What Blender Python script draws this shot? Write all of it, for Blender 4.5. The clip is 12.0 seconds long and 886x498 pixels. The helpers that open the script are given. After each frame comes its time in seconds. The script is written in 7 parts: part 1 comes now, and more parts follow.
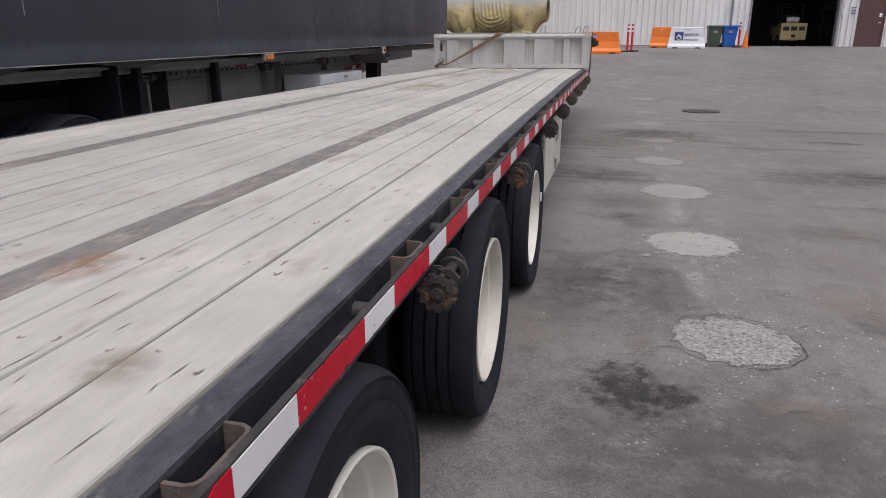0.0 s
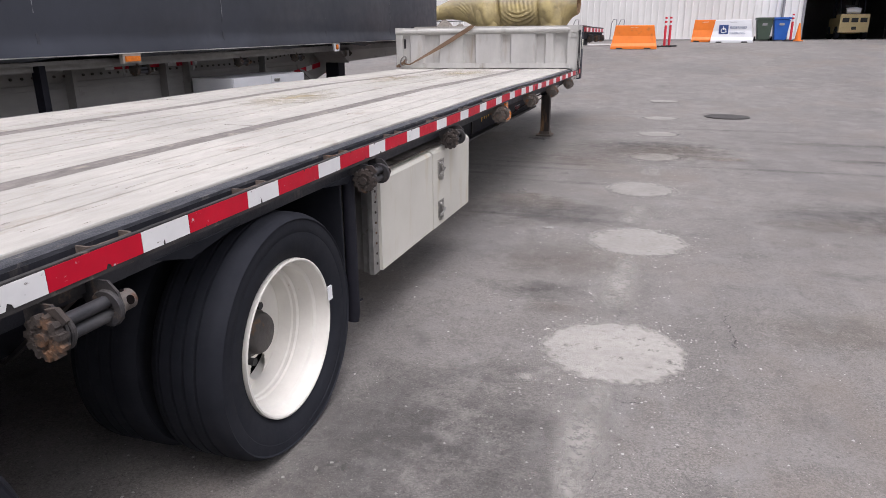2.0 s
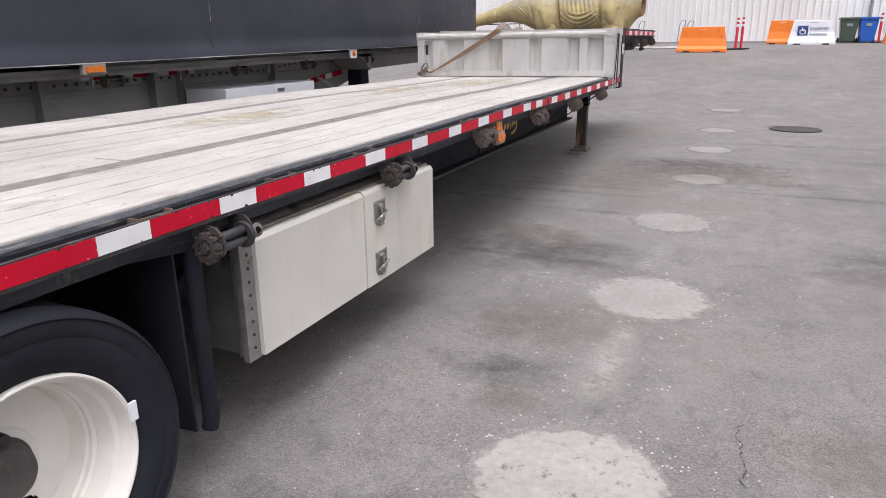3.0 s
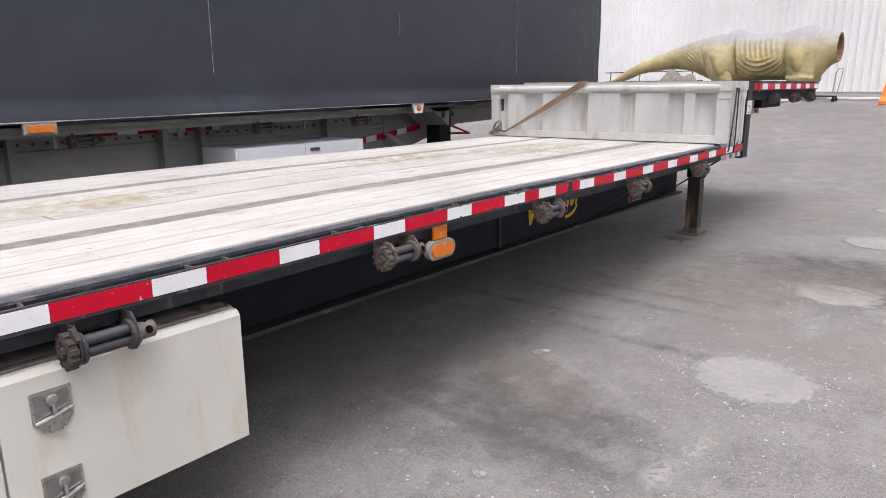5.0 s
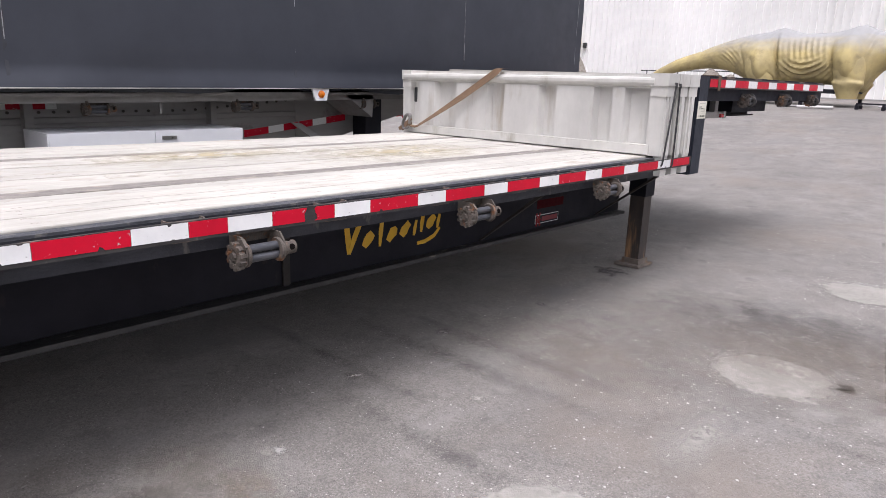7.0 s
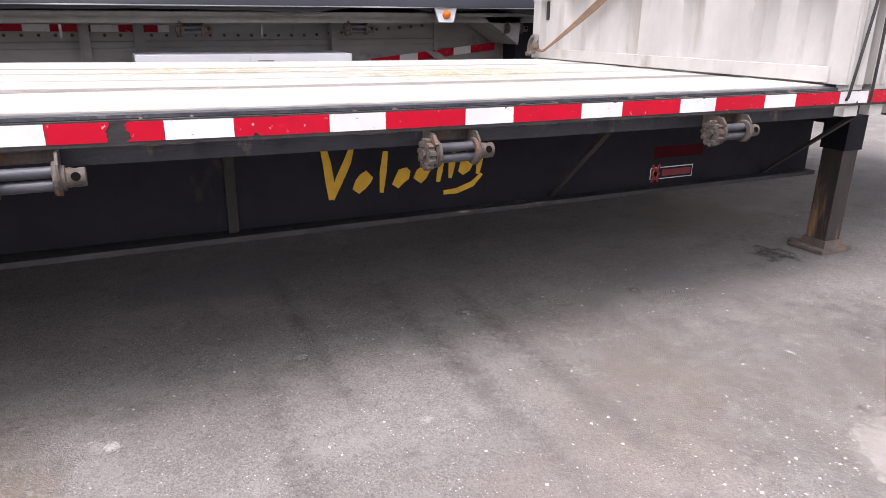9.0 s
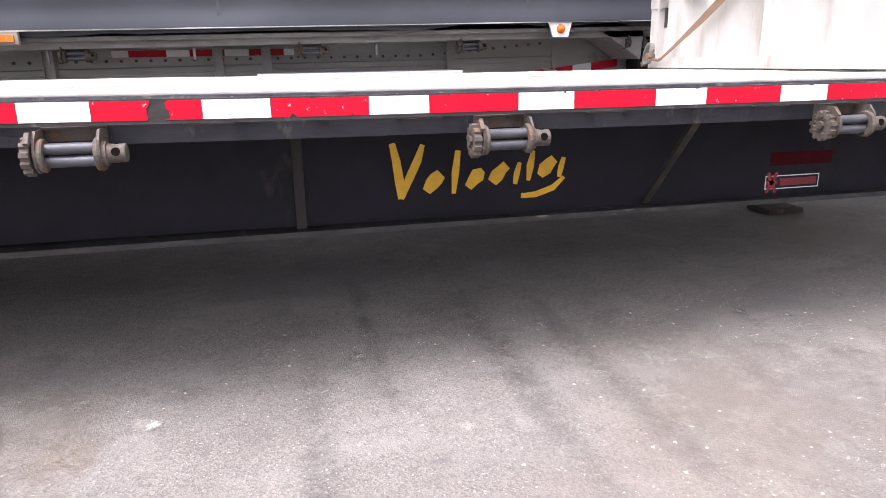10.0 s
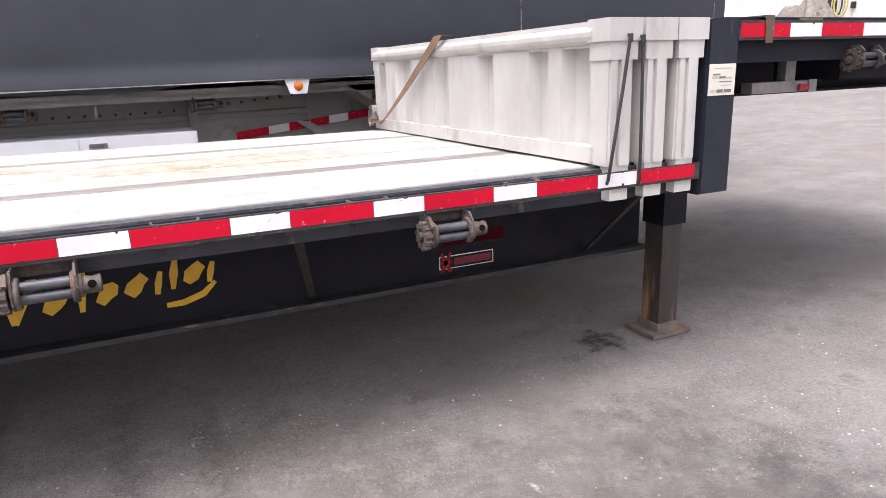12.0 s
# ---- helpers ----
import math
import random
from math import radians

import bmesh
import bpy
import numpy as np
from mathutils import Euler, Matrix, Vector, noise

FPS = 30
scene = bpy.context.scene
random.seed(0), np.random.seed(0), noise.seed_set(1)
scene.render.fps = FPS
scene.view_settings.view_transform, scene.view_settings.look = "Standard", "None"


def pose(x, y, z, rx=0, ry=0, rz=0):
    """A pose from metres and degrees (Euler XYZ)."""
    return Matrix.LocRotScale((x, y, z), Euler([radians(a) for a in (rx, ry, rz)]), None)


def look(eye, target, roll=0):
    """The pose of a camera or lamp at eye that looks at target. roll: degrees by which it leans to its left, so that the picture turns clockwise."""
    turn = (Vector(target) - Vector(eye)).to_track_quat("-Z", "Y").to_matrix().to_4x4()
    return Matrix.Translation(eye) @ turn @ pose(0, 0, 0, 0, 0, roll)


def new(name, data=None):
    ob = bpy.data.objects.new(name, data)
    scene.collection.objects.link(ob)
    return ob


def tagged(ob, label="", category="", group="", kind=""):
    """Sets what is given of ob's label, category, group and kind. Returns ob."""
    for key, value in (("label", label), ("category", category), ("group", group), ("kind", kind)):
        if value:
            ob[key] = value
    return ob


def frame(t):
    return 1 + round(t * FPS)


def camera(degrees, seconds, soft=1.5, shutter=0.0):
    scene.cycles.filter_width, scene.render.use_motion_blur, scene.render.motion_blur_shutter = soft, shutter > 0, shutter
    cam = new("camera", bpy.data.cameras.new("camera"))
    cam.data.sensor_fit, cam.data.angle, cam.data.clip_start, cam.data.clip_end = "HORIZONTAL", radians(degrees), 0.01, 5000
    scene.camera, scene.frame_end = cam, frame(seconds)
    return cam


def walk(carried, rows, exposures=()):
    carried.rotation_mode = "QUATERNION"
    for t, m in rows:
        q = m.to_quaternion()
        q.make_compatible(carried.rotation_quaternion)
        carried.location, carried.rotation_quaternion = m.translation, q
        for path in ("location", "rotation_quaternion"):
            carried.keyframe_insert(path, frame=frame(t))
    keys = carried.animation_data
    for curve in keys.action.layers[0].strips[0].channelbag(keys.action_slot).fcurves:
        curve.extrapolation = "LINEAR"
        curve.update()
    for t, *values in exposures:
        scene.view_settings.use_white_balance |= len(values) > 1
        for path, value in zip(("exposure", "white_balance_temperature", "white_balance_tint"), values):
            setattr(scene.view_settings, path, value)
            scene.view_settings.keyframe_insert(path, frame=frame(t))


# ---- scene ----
cam = camera(66.4, 12.0, soft=0.75)
PATH = [
    (0, (0.412, 1.008, 1.433), (-0.044, 2.865, 0.845), 0.1),
    (0.5, (0.54, 1.486, 1.436), (0.173, 3.367, 0.864), 1.2),
    (1, (0.782, 2.021, 1.428), (0.427, 3.9, 0.842), 1.6),
    (1.5, (0.939, 2.543, 1.428), (0.445, 4.39, 0.842), 1.0),
    (2, (1.198, 3.083, 1.429), (0.605, 4.897, 0.83), -0.3),
    (2.5, (1.345, 3.611, 1.45), (0.648, 5.388, 0.851), 0.2),
    (3, (1.478, 4.123, 1.455), (0.704, 5.871, 0.864), -0.6),
    (3.2, (1.545, 4.336, 1.466), (0.713, 6.078, 0.945), -0.8),
    (4.8, (1.835, 5.977, 1.535), (0.62, 7.496, 1.07), -0.2),
    (5, (1.834, 6.166, 1.526), (0.613, 7.681, 1.06), -0.3),
    (5.5, (1.9, 6.652, 1.528), (0.678, 8.16, 1.045), -1.5),
    (6, (1.974, 7.171, 1.512), (0.744, 8.659, 0.994), -0.6),
    (6.5, (1.999, 7.633, 1.518), (0.771, 9.123, 0.998), -0.4),
    (7, (2.072, 8.099, 1.483), (0.755, 9.522, 0.994), 2.0),
    (7.2, (2.062, 8.256, 1.469), (0.65, 9.584, 0.977), 2.5),
    (8.8, (1.985, 9.486, 1.294), (0.304, 10.342, 0.629), 0.4),
    (9, (1.969, 9.598, 1.263), (0.263, 10.419, 0.619), 0.9),
    (9.5, (1.955, 9.792, 1.128), (0.111, 10.353, 0.594), -0.3),
    (10, (1.983, 9.917, 1.097), (0.109, 10.352, 0.55), -0.9),
    (10.5, (2.033, 10.048, 1.131), (0.158, 10.477, 0.582), -0.7),
    (11, (2.117, 10.244, 1.304), (0.268, 10.769, 0.751), -0.8),
    (11.5, (2.09, 10.475, 1.39), (0.301, 11.198, 0.866), -3.1),
    (12, (2.074, 10.806, 1.411), (0.327, 11.629, 0.889), -1.8),
]
EXPOSURES = [(t, s, k, m) for t, s, k, m in ((0, -0.04, 6300, 18), (0.5, 0.08, 6300, 18), (1, 0.24, 6300, 18), (2.5, 0.56, 6300, 18), (5.5, 0.78, 6300, 18), (7.2, 0.88, 6300, 18), (8.8, 1.20, 6400, 21), (9.1, 1.30, 6400, 21), (9.5, 1.50, 6400, 21), (10, 1.78, 6400, 21), (10.5, 1.95, 6400, 21), (11, 1.98, 6400, 21), (11.5, 1.64, 6400, 21), (12, 1.28, 6400, 21))]
walk(cam, [(t, look(eye, target, roll)) for t, eye, target, roll in PATH], EXPOSURES)

# ---- light ----
world = bpy.data.worlds.new("overcast_sky")
scene.world = world
world.use_nodes = True
wn, wl = world.node_tree.nodes, world.node_tree.links
sky = wn.new("ShaderNodeTexSky")
sky.sky_type = "NISHITA"
sky.sun_disc = False
sky.sun_elevation, sky.sun_rotation = radians(67), radians(145)
sky.air_density, sky.dust_density, sky.ozone_density = 1.0, 4.0, 1.0
grey = wn.new("ShaderNodeHueSaturation")
grey.inputs["Saturation"].default_value = 0.12
wl.new(sky.outputs[0], grey.inputs["Color"])
# under thin high cloud the sky is only a little brighter overhead than at the horizon
tcw, sepw, lift, dim = (wn.new("ShaderNode" + k) for k in ("TexCoord", "SeparateXYZ", "MapRange", "Mix"))
wl.new(tcw.outputs["Generated"], sepw.inputs[0])
lift.inputs["From Min"].default_value, lift.inputs["From Max"].default_value = 0.0, 1.0
lift.inputs["To Min"].default_value, lift.inputs["To Max"].default_value = 0.42, 1.36
wl.new(sepw.outputs["Z"], lift.inputs["Value"])
dim.data_type, dim.blend_type = "RGBA", "MULTIPLY"
dim.inputs["Factor"].default_value = 1.0
wl.new(grey.outputs[0], dim.inputs[6]), wl.new(lift.outputs[0], dim.inputs[7])
wl.new(dim.outputs[2], wn["Background"].inputs[0])
wn["Background"].inputs[1].default_value = 0.180
sun = new("sun", bpy.data.lights.new("sun", "SUN"))
sun.data.energy, sun.data.angle, sun.data.color = 0.52, radians(31), (1.0, 0.97, 0.93)
sun.matrix_world = look((10, -8, 40), (0, 6, 0))


# ---- materials ----
def surf(name, c1, c2, rough=0.7, metal=0.0, scale=6.0, stretch=(1, 1, 1), bump=0.15, bscale=60.0,
         dirt=None, dirt_amount=0.5, dirt_scale=3.0, dirt_stretch=(1, 1, 1), dirt_soft=0.1, rand=0.0, spec=0.5):
    """Two colours mixed by noise at world scale, stains of a third colour, fine relief, and a change from object to object."""
    m = bpy.data.materials.new(name)
    m.use_nodes = True
    n, l = m.node_tree.nodes, m.node_tree.links
    b = n["Principled BSDF"]
    geo = n.new("ShaderNodeNewGeometry")
    inf = n.new("ShaderNodeObjectInfo")

    def noise_at(st, sc, detail=6.0):
        mp = n.new("ShaderNodeMapping")
        mp.inputs["Scale"].default_value = st
        l.new(geo.outputs["Position"], mp.inputs["Vector"])
        t = n.new("ShaderNodeTexNoise")
        t.inputs["Scale"].default_value, t.inputs["Detail"].default_value = sc, detail
        t.inputs["Roughness"].default_value = 0.62
        l.new(mp.outputs[0], t.inputs["Vector"])
        return t.outputs["Fac"]

    def ramp(fac, lo, hi):
        r = n.new("ShaderNodeMapRange")
        r.inputs["From Min"].default_value, r.inputs["From Max"].default_value = lo, hi
        l.new(fac, r.inputs["Value"])
        return r.outputs["Result"]

    def mix(fac, a, c):
        x = n.new("ShaderNodeMix")
        x.data_type = "RGBA"
        l.new(fac, x.inputs["Factor"])
        for sock, v in ((x.inputs[6], a), (x.inputs[7], c)):
            if hasattr(v, "links"):
                l.new(v, sock)
            else:
                sock.default_value = (*v, 1)
        return x.outputs[2]

    col = mix(ramp(noise_at(stretch, scale), 0.3, 0.7), c1, c2)
    big = noise_at((1, 1, 1), scale * 0.12, 3.0)
    hsv = n.new("ShaderNodeHueSaturation")
    val = n.new("ShaderNodeMath")
    val.operation = "MULTIPLY_ADD"
    l.new(ramp(big, 0.25, 0.75), val.inputs[0])
    val.inputs[1].default_value, val.inputs[2].default_value = 0.3, 0.85
    if rand:
        rv = n.new("ShaderNodeMath")
        rv.operation = "MULTIPLY_ADD"
        l.new(inf.outputs["Random"], rv.inputs[0])
        rv.inputs[1].default_value, rv.inputs[2].default_value = rand, 1 - rand / 2
        mu = n.new("ShaderNodeMath")
        mu.operation = "MULTIPLY"
        l.new(val.outputs[0], mu.inputs[0]), l.new(rv.outputs[0], mu.inputs[1])
        l.new(mu.outputs[0], hsv.inputs["Value"])
    else:
        l.new(val.outputs[0], hsv.inputs["Value"])
    l.new(col, hsv.inputs["Color"])
    col = hsv.outputs[0]
    rsock = ramp(noise_at(stretch, scale * 2.3), 0.2, 0.8)
    rr = n.new("ShaderNodeMath")
    rr.operation = "MULTIPLY_ADD"
    l.new(rsock, rr.inputs[0])
    rr.inputs[1].default_value, rr.inputs[2].default_value = 0.2, max(rough - 0.1, 0.02)
    if dirt:
        at = 0.72 - 0.4 * dirt_amount
        col = mix(ramp(noise_at(dirt_stretch, dirt_scale, 8.0), at, at + dirt_soft), col, dirt)
    l.new(col, b.inputs["Base Color"])
    l.new(rr.outputs[0], b.inputs["Roughness"])
    b.inputs["Metallic"].default_value = metal
    b.inputs["Specular IOR Level"].default_value = spec
    if bump:
        bp = n.new("ShaderNodeBump")
        bp.inputs["Strength"].default_value, bp.inputs["Distance"].default_value = bump, 0.01
        l.new(noise_at(stretch, bscale, 4.0), bp.inputs["Height"])
        l.new(bp.outputs[0], b.inputs["Normal"])
    return m


WOOD = surf("weathered_wood", (0.440, 0.424, 0.387), (0.356, 0.341, 0.307), 0.88, scale=10, stretch=(2.6, 0.6, 2.6), bump=0.2, bscale=60,
            dirt=(0.265, 0.225, 0.18), dirt_amount=0.36, dirt_scale=4.2, dirt_stretch=(2.0, 0.9, 1), dirt_soft=0.22, rand=0.15)
STRIP = surf("worn_steel_strip", (0.245, 0.225, 0.205), (0.14, 0.128, 0.118), 0.8, 0.1, scale=16, stretch=(2.2, 0.8, 1), bump=0.35,
             dirt=(0.34, 0.30, 0.255), dirt_amount=0.42, dirt_scale=9, dirt_stretch=(1.5, 0.7, 1), dirt_soft=0.14)
BLACK = surf("black_painted_steel", (0.0088, 0.0088, 0.0133), (0.0141, 0.0141, 0.0203), 0.7, scale=5, bump=0.08, spec=0.22,
             dirt=(0.04, 0.034, 0.03), dirt_amount=0.16, dirt_scale=5, dirt_stretch=(1, 1, 0.4))
EDGE = surf("scuffed_black_edge", (0.022, 0.021, 0.022), (0.062, 0.057, 0.055), 0.58, 0.1, spec=0.32, scale=14, stretch=(2, 0.6, 2), bump=0.15,
            dirt=(0.15, 0.128, 0.108), dirt_amount=0.34, dirt_scale=9, dirt_stretch=(2, 1.2, 0.7))
RAILTOP = surf("worn_steel_edge", (0.030, 0.032, 0.040), (0.100, 0.103, 0.115), 0.5, 0.15, spec=0.4, scale=17, stretch=(2, 0.7, 2), bump=0.4,
               dirt=(0.25, 0.23, 0.205), dirt_amount=0.36, dirt_scale=15, dirt_stretch=(2.6, 0.8, 1), dirt_soft=0.16)
RAILSIDE = surf("grimy_black_rail", (0.0125, 0.0135, 0.0185), (0.024, 0.025, 0.031), 0.55, spec=0.35, scale=9, stretch=(1, 0.8, 1.2), bump=0.2,
                dirt=(0.105, 0.092, 0.08), dirt_amount=0.30, dirt_scale=8, dirt_stretch=(1, 1.6, 0.6), dirt_soft=0.16)
RUSTY = surf("rusty_steel", (0.06, 0.046, 0.038), (0.032, 0.027, 0.025), 0.85, 0.1, scale=22, bump=0.4, bscale=90,
             dirt=(0.16, 0.085, 0.045), dirt_amount=0.4, dirt_scale=12)
WINCH = surf("dirty_winch_steel", (0.026, 0.027, 0.032), (0.06, 0.054, 0.05), 0.6, 0.3, scale=25, bump=0.3, bscale=80,
             dirt=(0.14, 0.10, 0.075), dirt_amount=0.32, dirt_scale=16)
GALV = surf("worn_grey_steel", (0.20, 0.195, 0.19), (0.30, 0.29, 0.28), 0.5, 0.6, scale=18, bump=0.15, dirt=(0.12, 0.075, 0.05),
            dirt_amount=0.3, dirt_scale=14)
RED = surf("red_reflective_tape", (0.52, 0.004, 0.024), (0.44, 0.0045, 0.022), 0.4, spec=0.2, scale=12, bump=0.04, dirt=(0.45, 0.36, 0.36),
           dirt_amount=0.19, dirt_scale=42, dirt_soft=0.04)
WHITE = surf("white_reflective_tape", (0.745, 0.745, 0.74), (0.66, 0.66, 0.66), 0.35, scale=12, bump=0.04,
             dirt=(0.20, 0.185, 0.17), dirt_amount=0.19, dirt_scale=34, dirt_stretch=(1, 1, 2), dirt_soft=0.06)
TYRE = surf("tyre_rubber", (0.0105, 0.0118, 0.0165), (0.0175, 0.019, 0.0245), 0.8, scale=6, bump=0.08, spec=0.2,
            dirt=(0.028, 0.027, 0.027), dirt_amount=0.22, dirt_scale=4, dirt_soft=0.3)
RIM = surf("white_rim_paint", (0.67, 0.65, 0.60), (0.59, 0.57, 0.52), 0.45, scale=8, bump=0.06,
           dirt=(0.20, 0.09, 0.035), dirt_amount=0.14, dirt_scale=9, dirt_soft=0.06)
HUB = surf("grey_hub", (0.055, 0.05, 0.047), (0.10, 0.092, 0.085), 0.65, 0.2, scale=14, bump=0.3, dirt=(0.16, 0.085, 0.035), dirt_amount=0.35, dirt_scale=10)
HOUSING = surf("aged_lamp_housing", (0.33, 0.30, 0.26), (0.25, 0.22, 0.19), 0.7, scale=20)
BOXW = surf("stained_white_enamel", (0.555, 0.54, 0.485), (0.515, 0.50, 0.445), 0.4, scale=4, bump=0.03,
            dirt=(0.40, 0.32, 0.17), dirt_amount=0.46, dirt_scale=4.5, dirt_stretch=(1, 1.6, 0.3), dirt_soft=0.28)
CHROME = surf("stainless_latch", (0.45, 0.44, 0.42), (0.36, 0.35, 0.33), 0.3, 0.9, scale=30, bump=0.05)
ALU = surf("oxidised_aluminium", (0.56, 0.55, 0.52), (0.45, 0.44, 0.415), 0.55, 0.1, scale=7, stretch=(1, 1, 0.4), bump=0.07,
           dirt=(0.24, 0.20, 0.15), dirt_amount=0.36, dirt_scale=3.2, dirt_stretch=(1.5, 1, 0.5), dirt_soft=0.2)
ALUD = surf("dusty_trailer_aluminium", (0.30, 0.295, 0.285), (0.36, 0.35, 0.335), 0.55, 0.2, scale=6, stretch=(1, 0.4, 2), bump=0.06,
            dirt=(0.20, 0.19, 0.18), dirt_amount=0.3, dirt_scale=3)
VINYL = surf("black_vinyl_tarp", (0.0235, 0.027, 0.0375), (0.0305, 0.0345, 0.0465), 0.45, spec=0.45, scale=3, bump=0.10, bscale=5,
             dirt=(0.032, 0.034, 0.041), dirt_amount=0.22, dirt_scale=2.2, dirt_stretch=(1, 0.5, 2), dirt_soft=0.3)
# darker copy of the trailer aluminium, with the shade under the curtain in its colour
DIMALU = surf("shade_dimmed_aluminium", (0.22, 0.212, 0.205), (0.30, 0.29, 0.28), 0.6, 0.2, scale=8, bump=0.1)
AMBER = surf("amber_lens", (0.60, 0.155, 0.008), (0.50, 0.125, 0.006), 0.25, scale=30, bump=0.1, bscale=300)
REDLENS = surf("red_lens", (0.30, 0.008, 0.014), (0.23, 0.006, 0.011), 0.25, scale=30)
YELLOW = surf("yellow_paint", (0.72, 0.42, 0.012), (0.58, 0.33, 0.01), 0.5, scale=18, bump=0.02)
DECALRED = surf("faded_red_decal", (0.055, 0.0024, 0.005), (0.040, 0.002, 0.004), 0.75, scale=18, spec=0.1)
STRAP = surf("worn_brown_strap", (0.20, 0.125, 0.075), (0.15, 0.095, 0.06), 0.9, scale=30, bump=0.3, bscale=250)
CORD = surf("black_rubber_cord", (0.02, 0.02, 0.021), (0.03, 0.03, 0.031), 0.7, scale=30)
CLAD = surf("white_wall_sheet", (0.74, 0.735, 0.72), (0.68, 0.675, 0.66), 0.5, scale=1.2, stretch=(1, 1, 0.3), bump=0.02,
            dirt=(0.55, 0.53, 0.50), dirt_amount=0.2, dirt_scale=0.8, dirt_stretch=(2, 1, 0.3), dirt_soft=0.3)
GREYPIPE = surf("grey_downpipe", (0.22, 0.22, 0.23), (0.27, 0.27, 0.28), 0.5, scale=5)
DARKROOM = surf("warehouse_interior", (0.50, 0.48, 0.46), (0.42, 0.40, 0.385), 0.9, scale=1.5)
BROWN = surf("brown_door_paint", (0.085, 0.045, 0.04), (0.105, 0.055, 0.048), 0.5, scale=3)
ORANGE = surf("orange_plastic", (0.80, 0.20, 0.015), (0.72, 0.17, 0.013), 0.5, scale=4, bump=0.05,
              dirt=(0.55, 0.16, 0.03), dirt_amount=0.25, dirt_scale=4)
PLASTICW = surf("white_plastic", (0.74, 0.75, 0.77), (0.68, 0.69, 0.71), 0.5, scale=4, bump=0.05)
GREEN = surf("green_plastic", (0.05, 0.075, 0.055), (0.06, 0.09, 0.065), 0.5, scale=4)
BLUE = surf("blue_plastic", (0.015, 0.10, 0.42), (0.02, 0.12, 0.48), 0.45, scale=4)
SIGNBLUE = surf("sign_blue", (0.03, 0.06, 0.20), (0.035, 0.07, 0.22), 0.5, scale=4)
SIGNINK = surf("sign_ink", (0.14, 0.18, 0.28), (0.18, 0.22, 0.32), 0.6, scale=4)
POSTRED = surf("red_post_plastic", (0.60, 0.03, 0.05), (0.52, 0.025, 0.04), 0.5, scale=8)
LIFT = surf("forklift_paint", (0.62, 0.49, 0.25), (0.55, 0.43, 0.21), 0.45, scale=3, dirt=(0.25, 0.19, 0.10), dirt_amount=0.3)
LUMP = surf("grey_brown_canvas", (0.24, 0.215, 0.185), (0.155, 0.137, 0.115), 0.9, scale=9, bump=0.4, bscale=25,
            dirt=(0.07, 0.055, 0.045), dirt_amount=0.4, dirt_scale=7)
PATCHM = surf("bleached_concrete", (0.37, 0.352, 0.324), (0.28, 0.266, 0.244), 0.92, scale=30, bump=0.6, bscale=110,
              dirt=(0.17, 0.162, 0.153), dirt_amount=0.32, dirt_scale=22, dirt_soft=0.25, rand=0.2)
GRAVELLY = surf("broken_gravelly_concrete", (0.43, 0.42, 0.395), (0.15, 0.145, 0.138), 0.92, scale=55, bump=1.0, bscale=75,
                dirt=(0.085, 0.08, 0.076), dirt_amount=0.42, dirt_scale=70, dirt_soft=0.1)
CHIP = surf("pale_stone_chips", (0.46, 0.445, 0.415), (0.28, 0.27, 0.25), 0.9, scale=20, rand=0.4)
OIL = surf("oil_stain", (0.018, 0.0165, 0.0175), (0.036, 0.033, 0.034), 0.55, scale=12, bump=0.3, bscale=90,
           dirt=(0.10, 0.092, 0.087), dirt_amount=0.42, dirt_scale=16, dirt_soft=0.2)
IRON = surf("cast_iron_cover", (0.035, 0.033, 0.032), (0.055, 0.05, 0.047), 0.7, 0.2, scale=14, bump=0.3)
CRACKM = surf("crack_filler", (0.022, 0.021, 0.021), (0.035, 0.033, 0.032), 0.9, scale=12)
KERB = surf("kerb_concrete", (0.30, 0.29, 0.28), (0.24, 0.235, 0.23), 0.9, scale=5, bump=0.3)


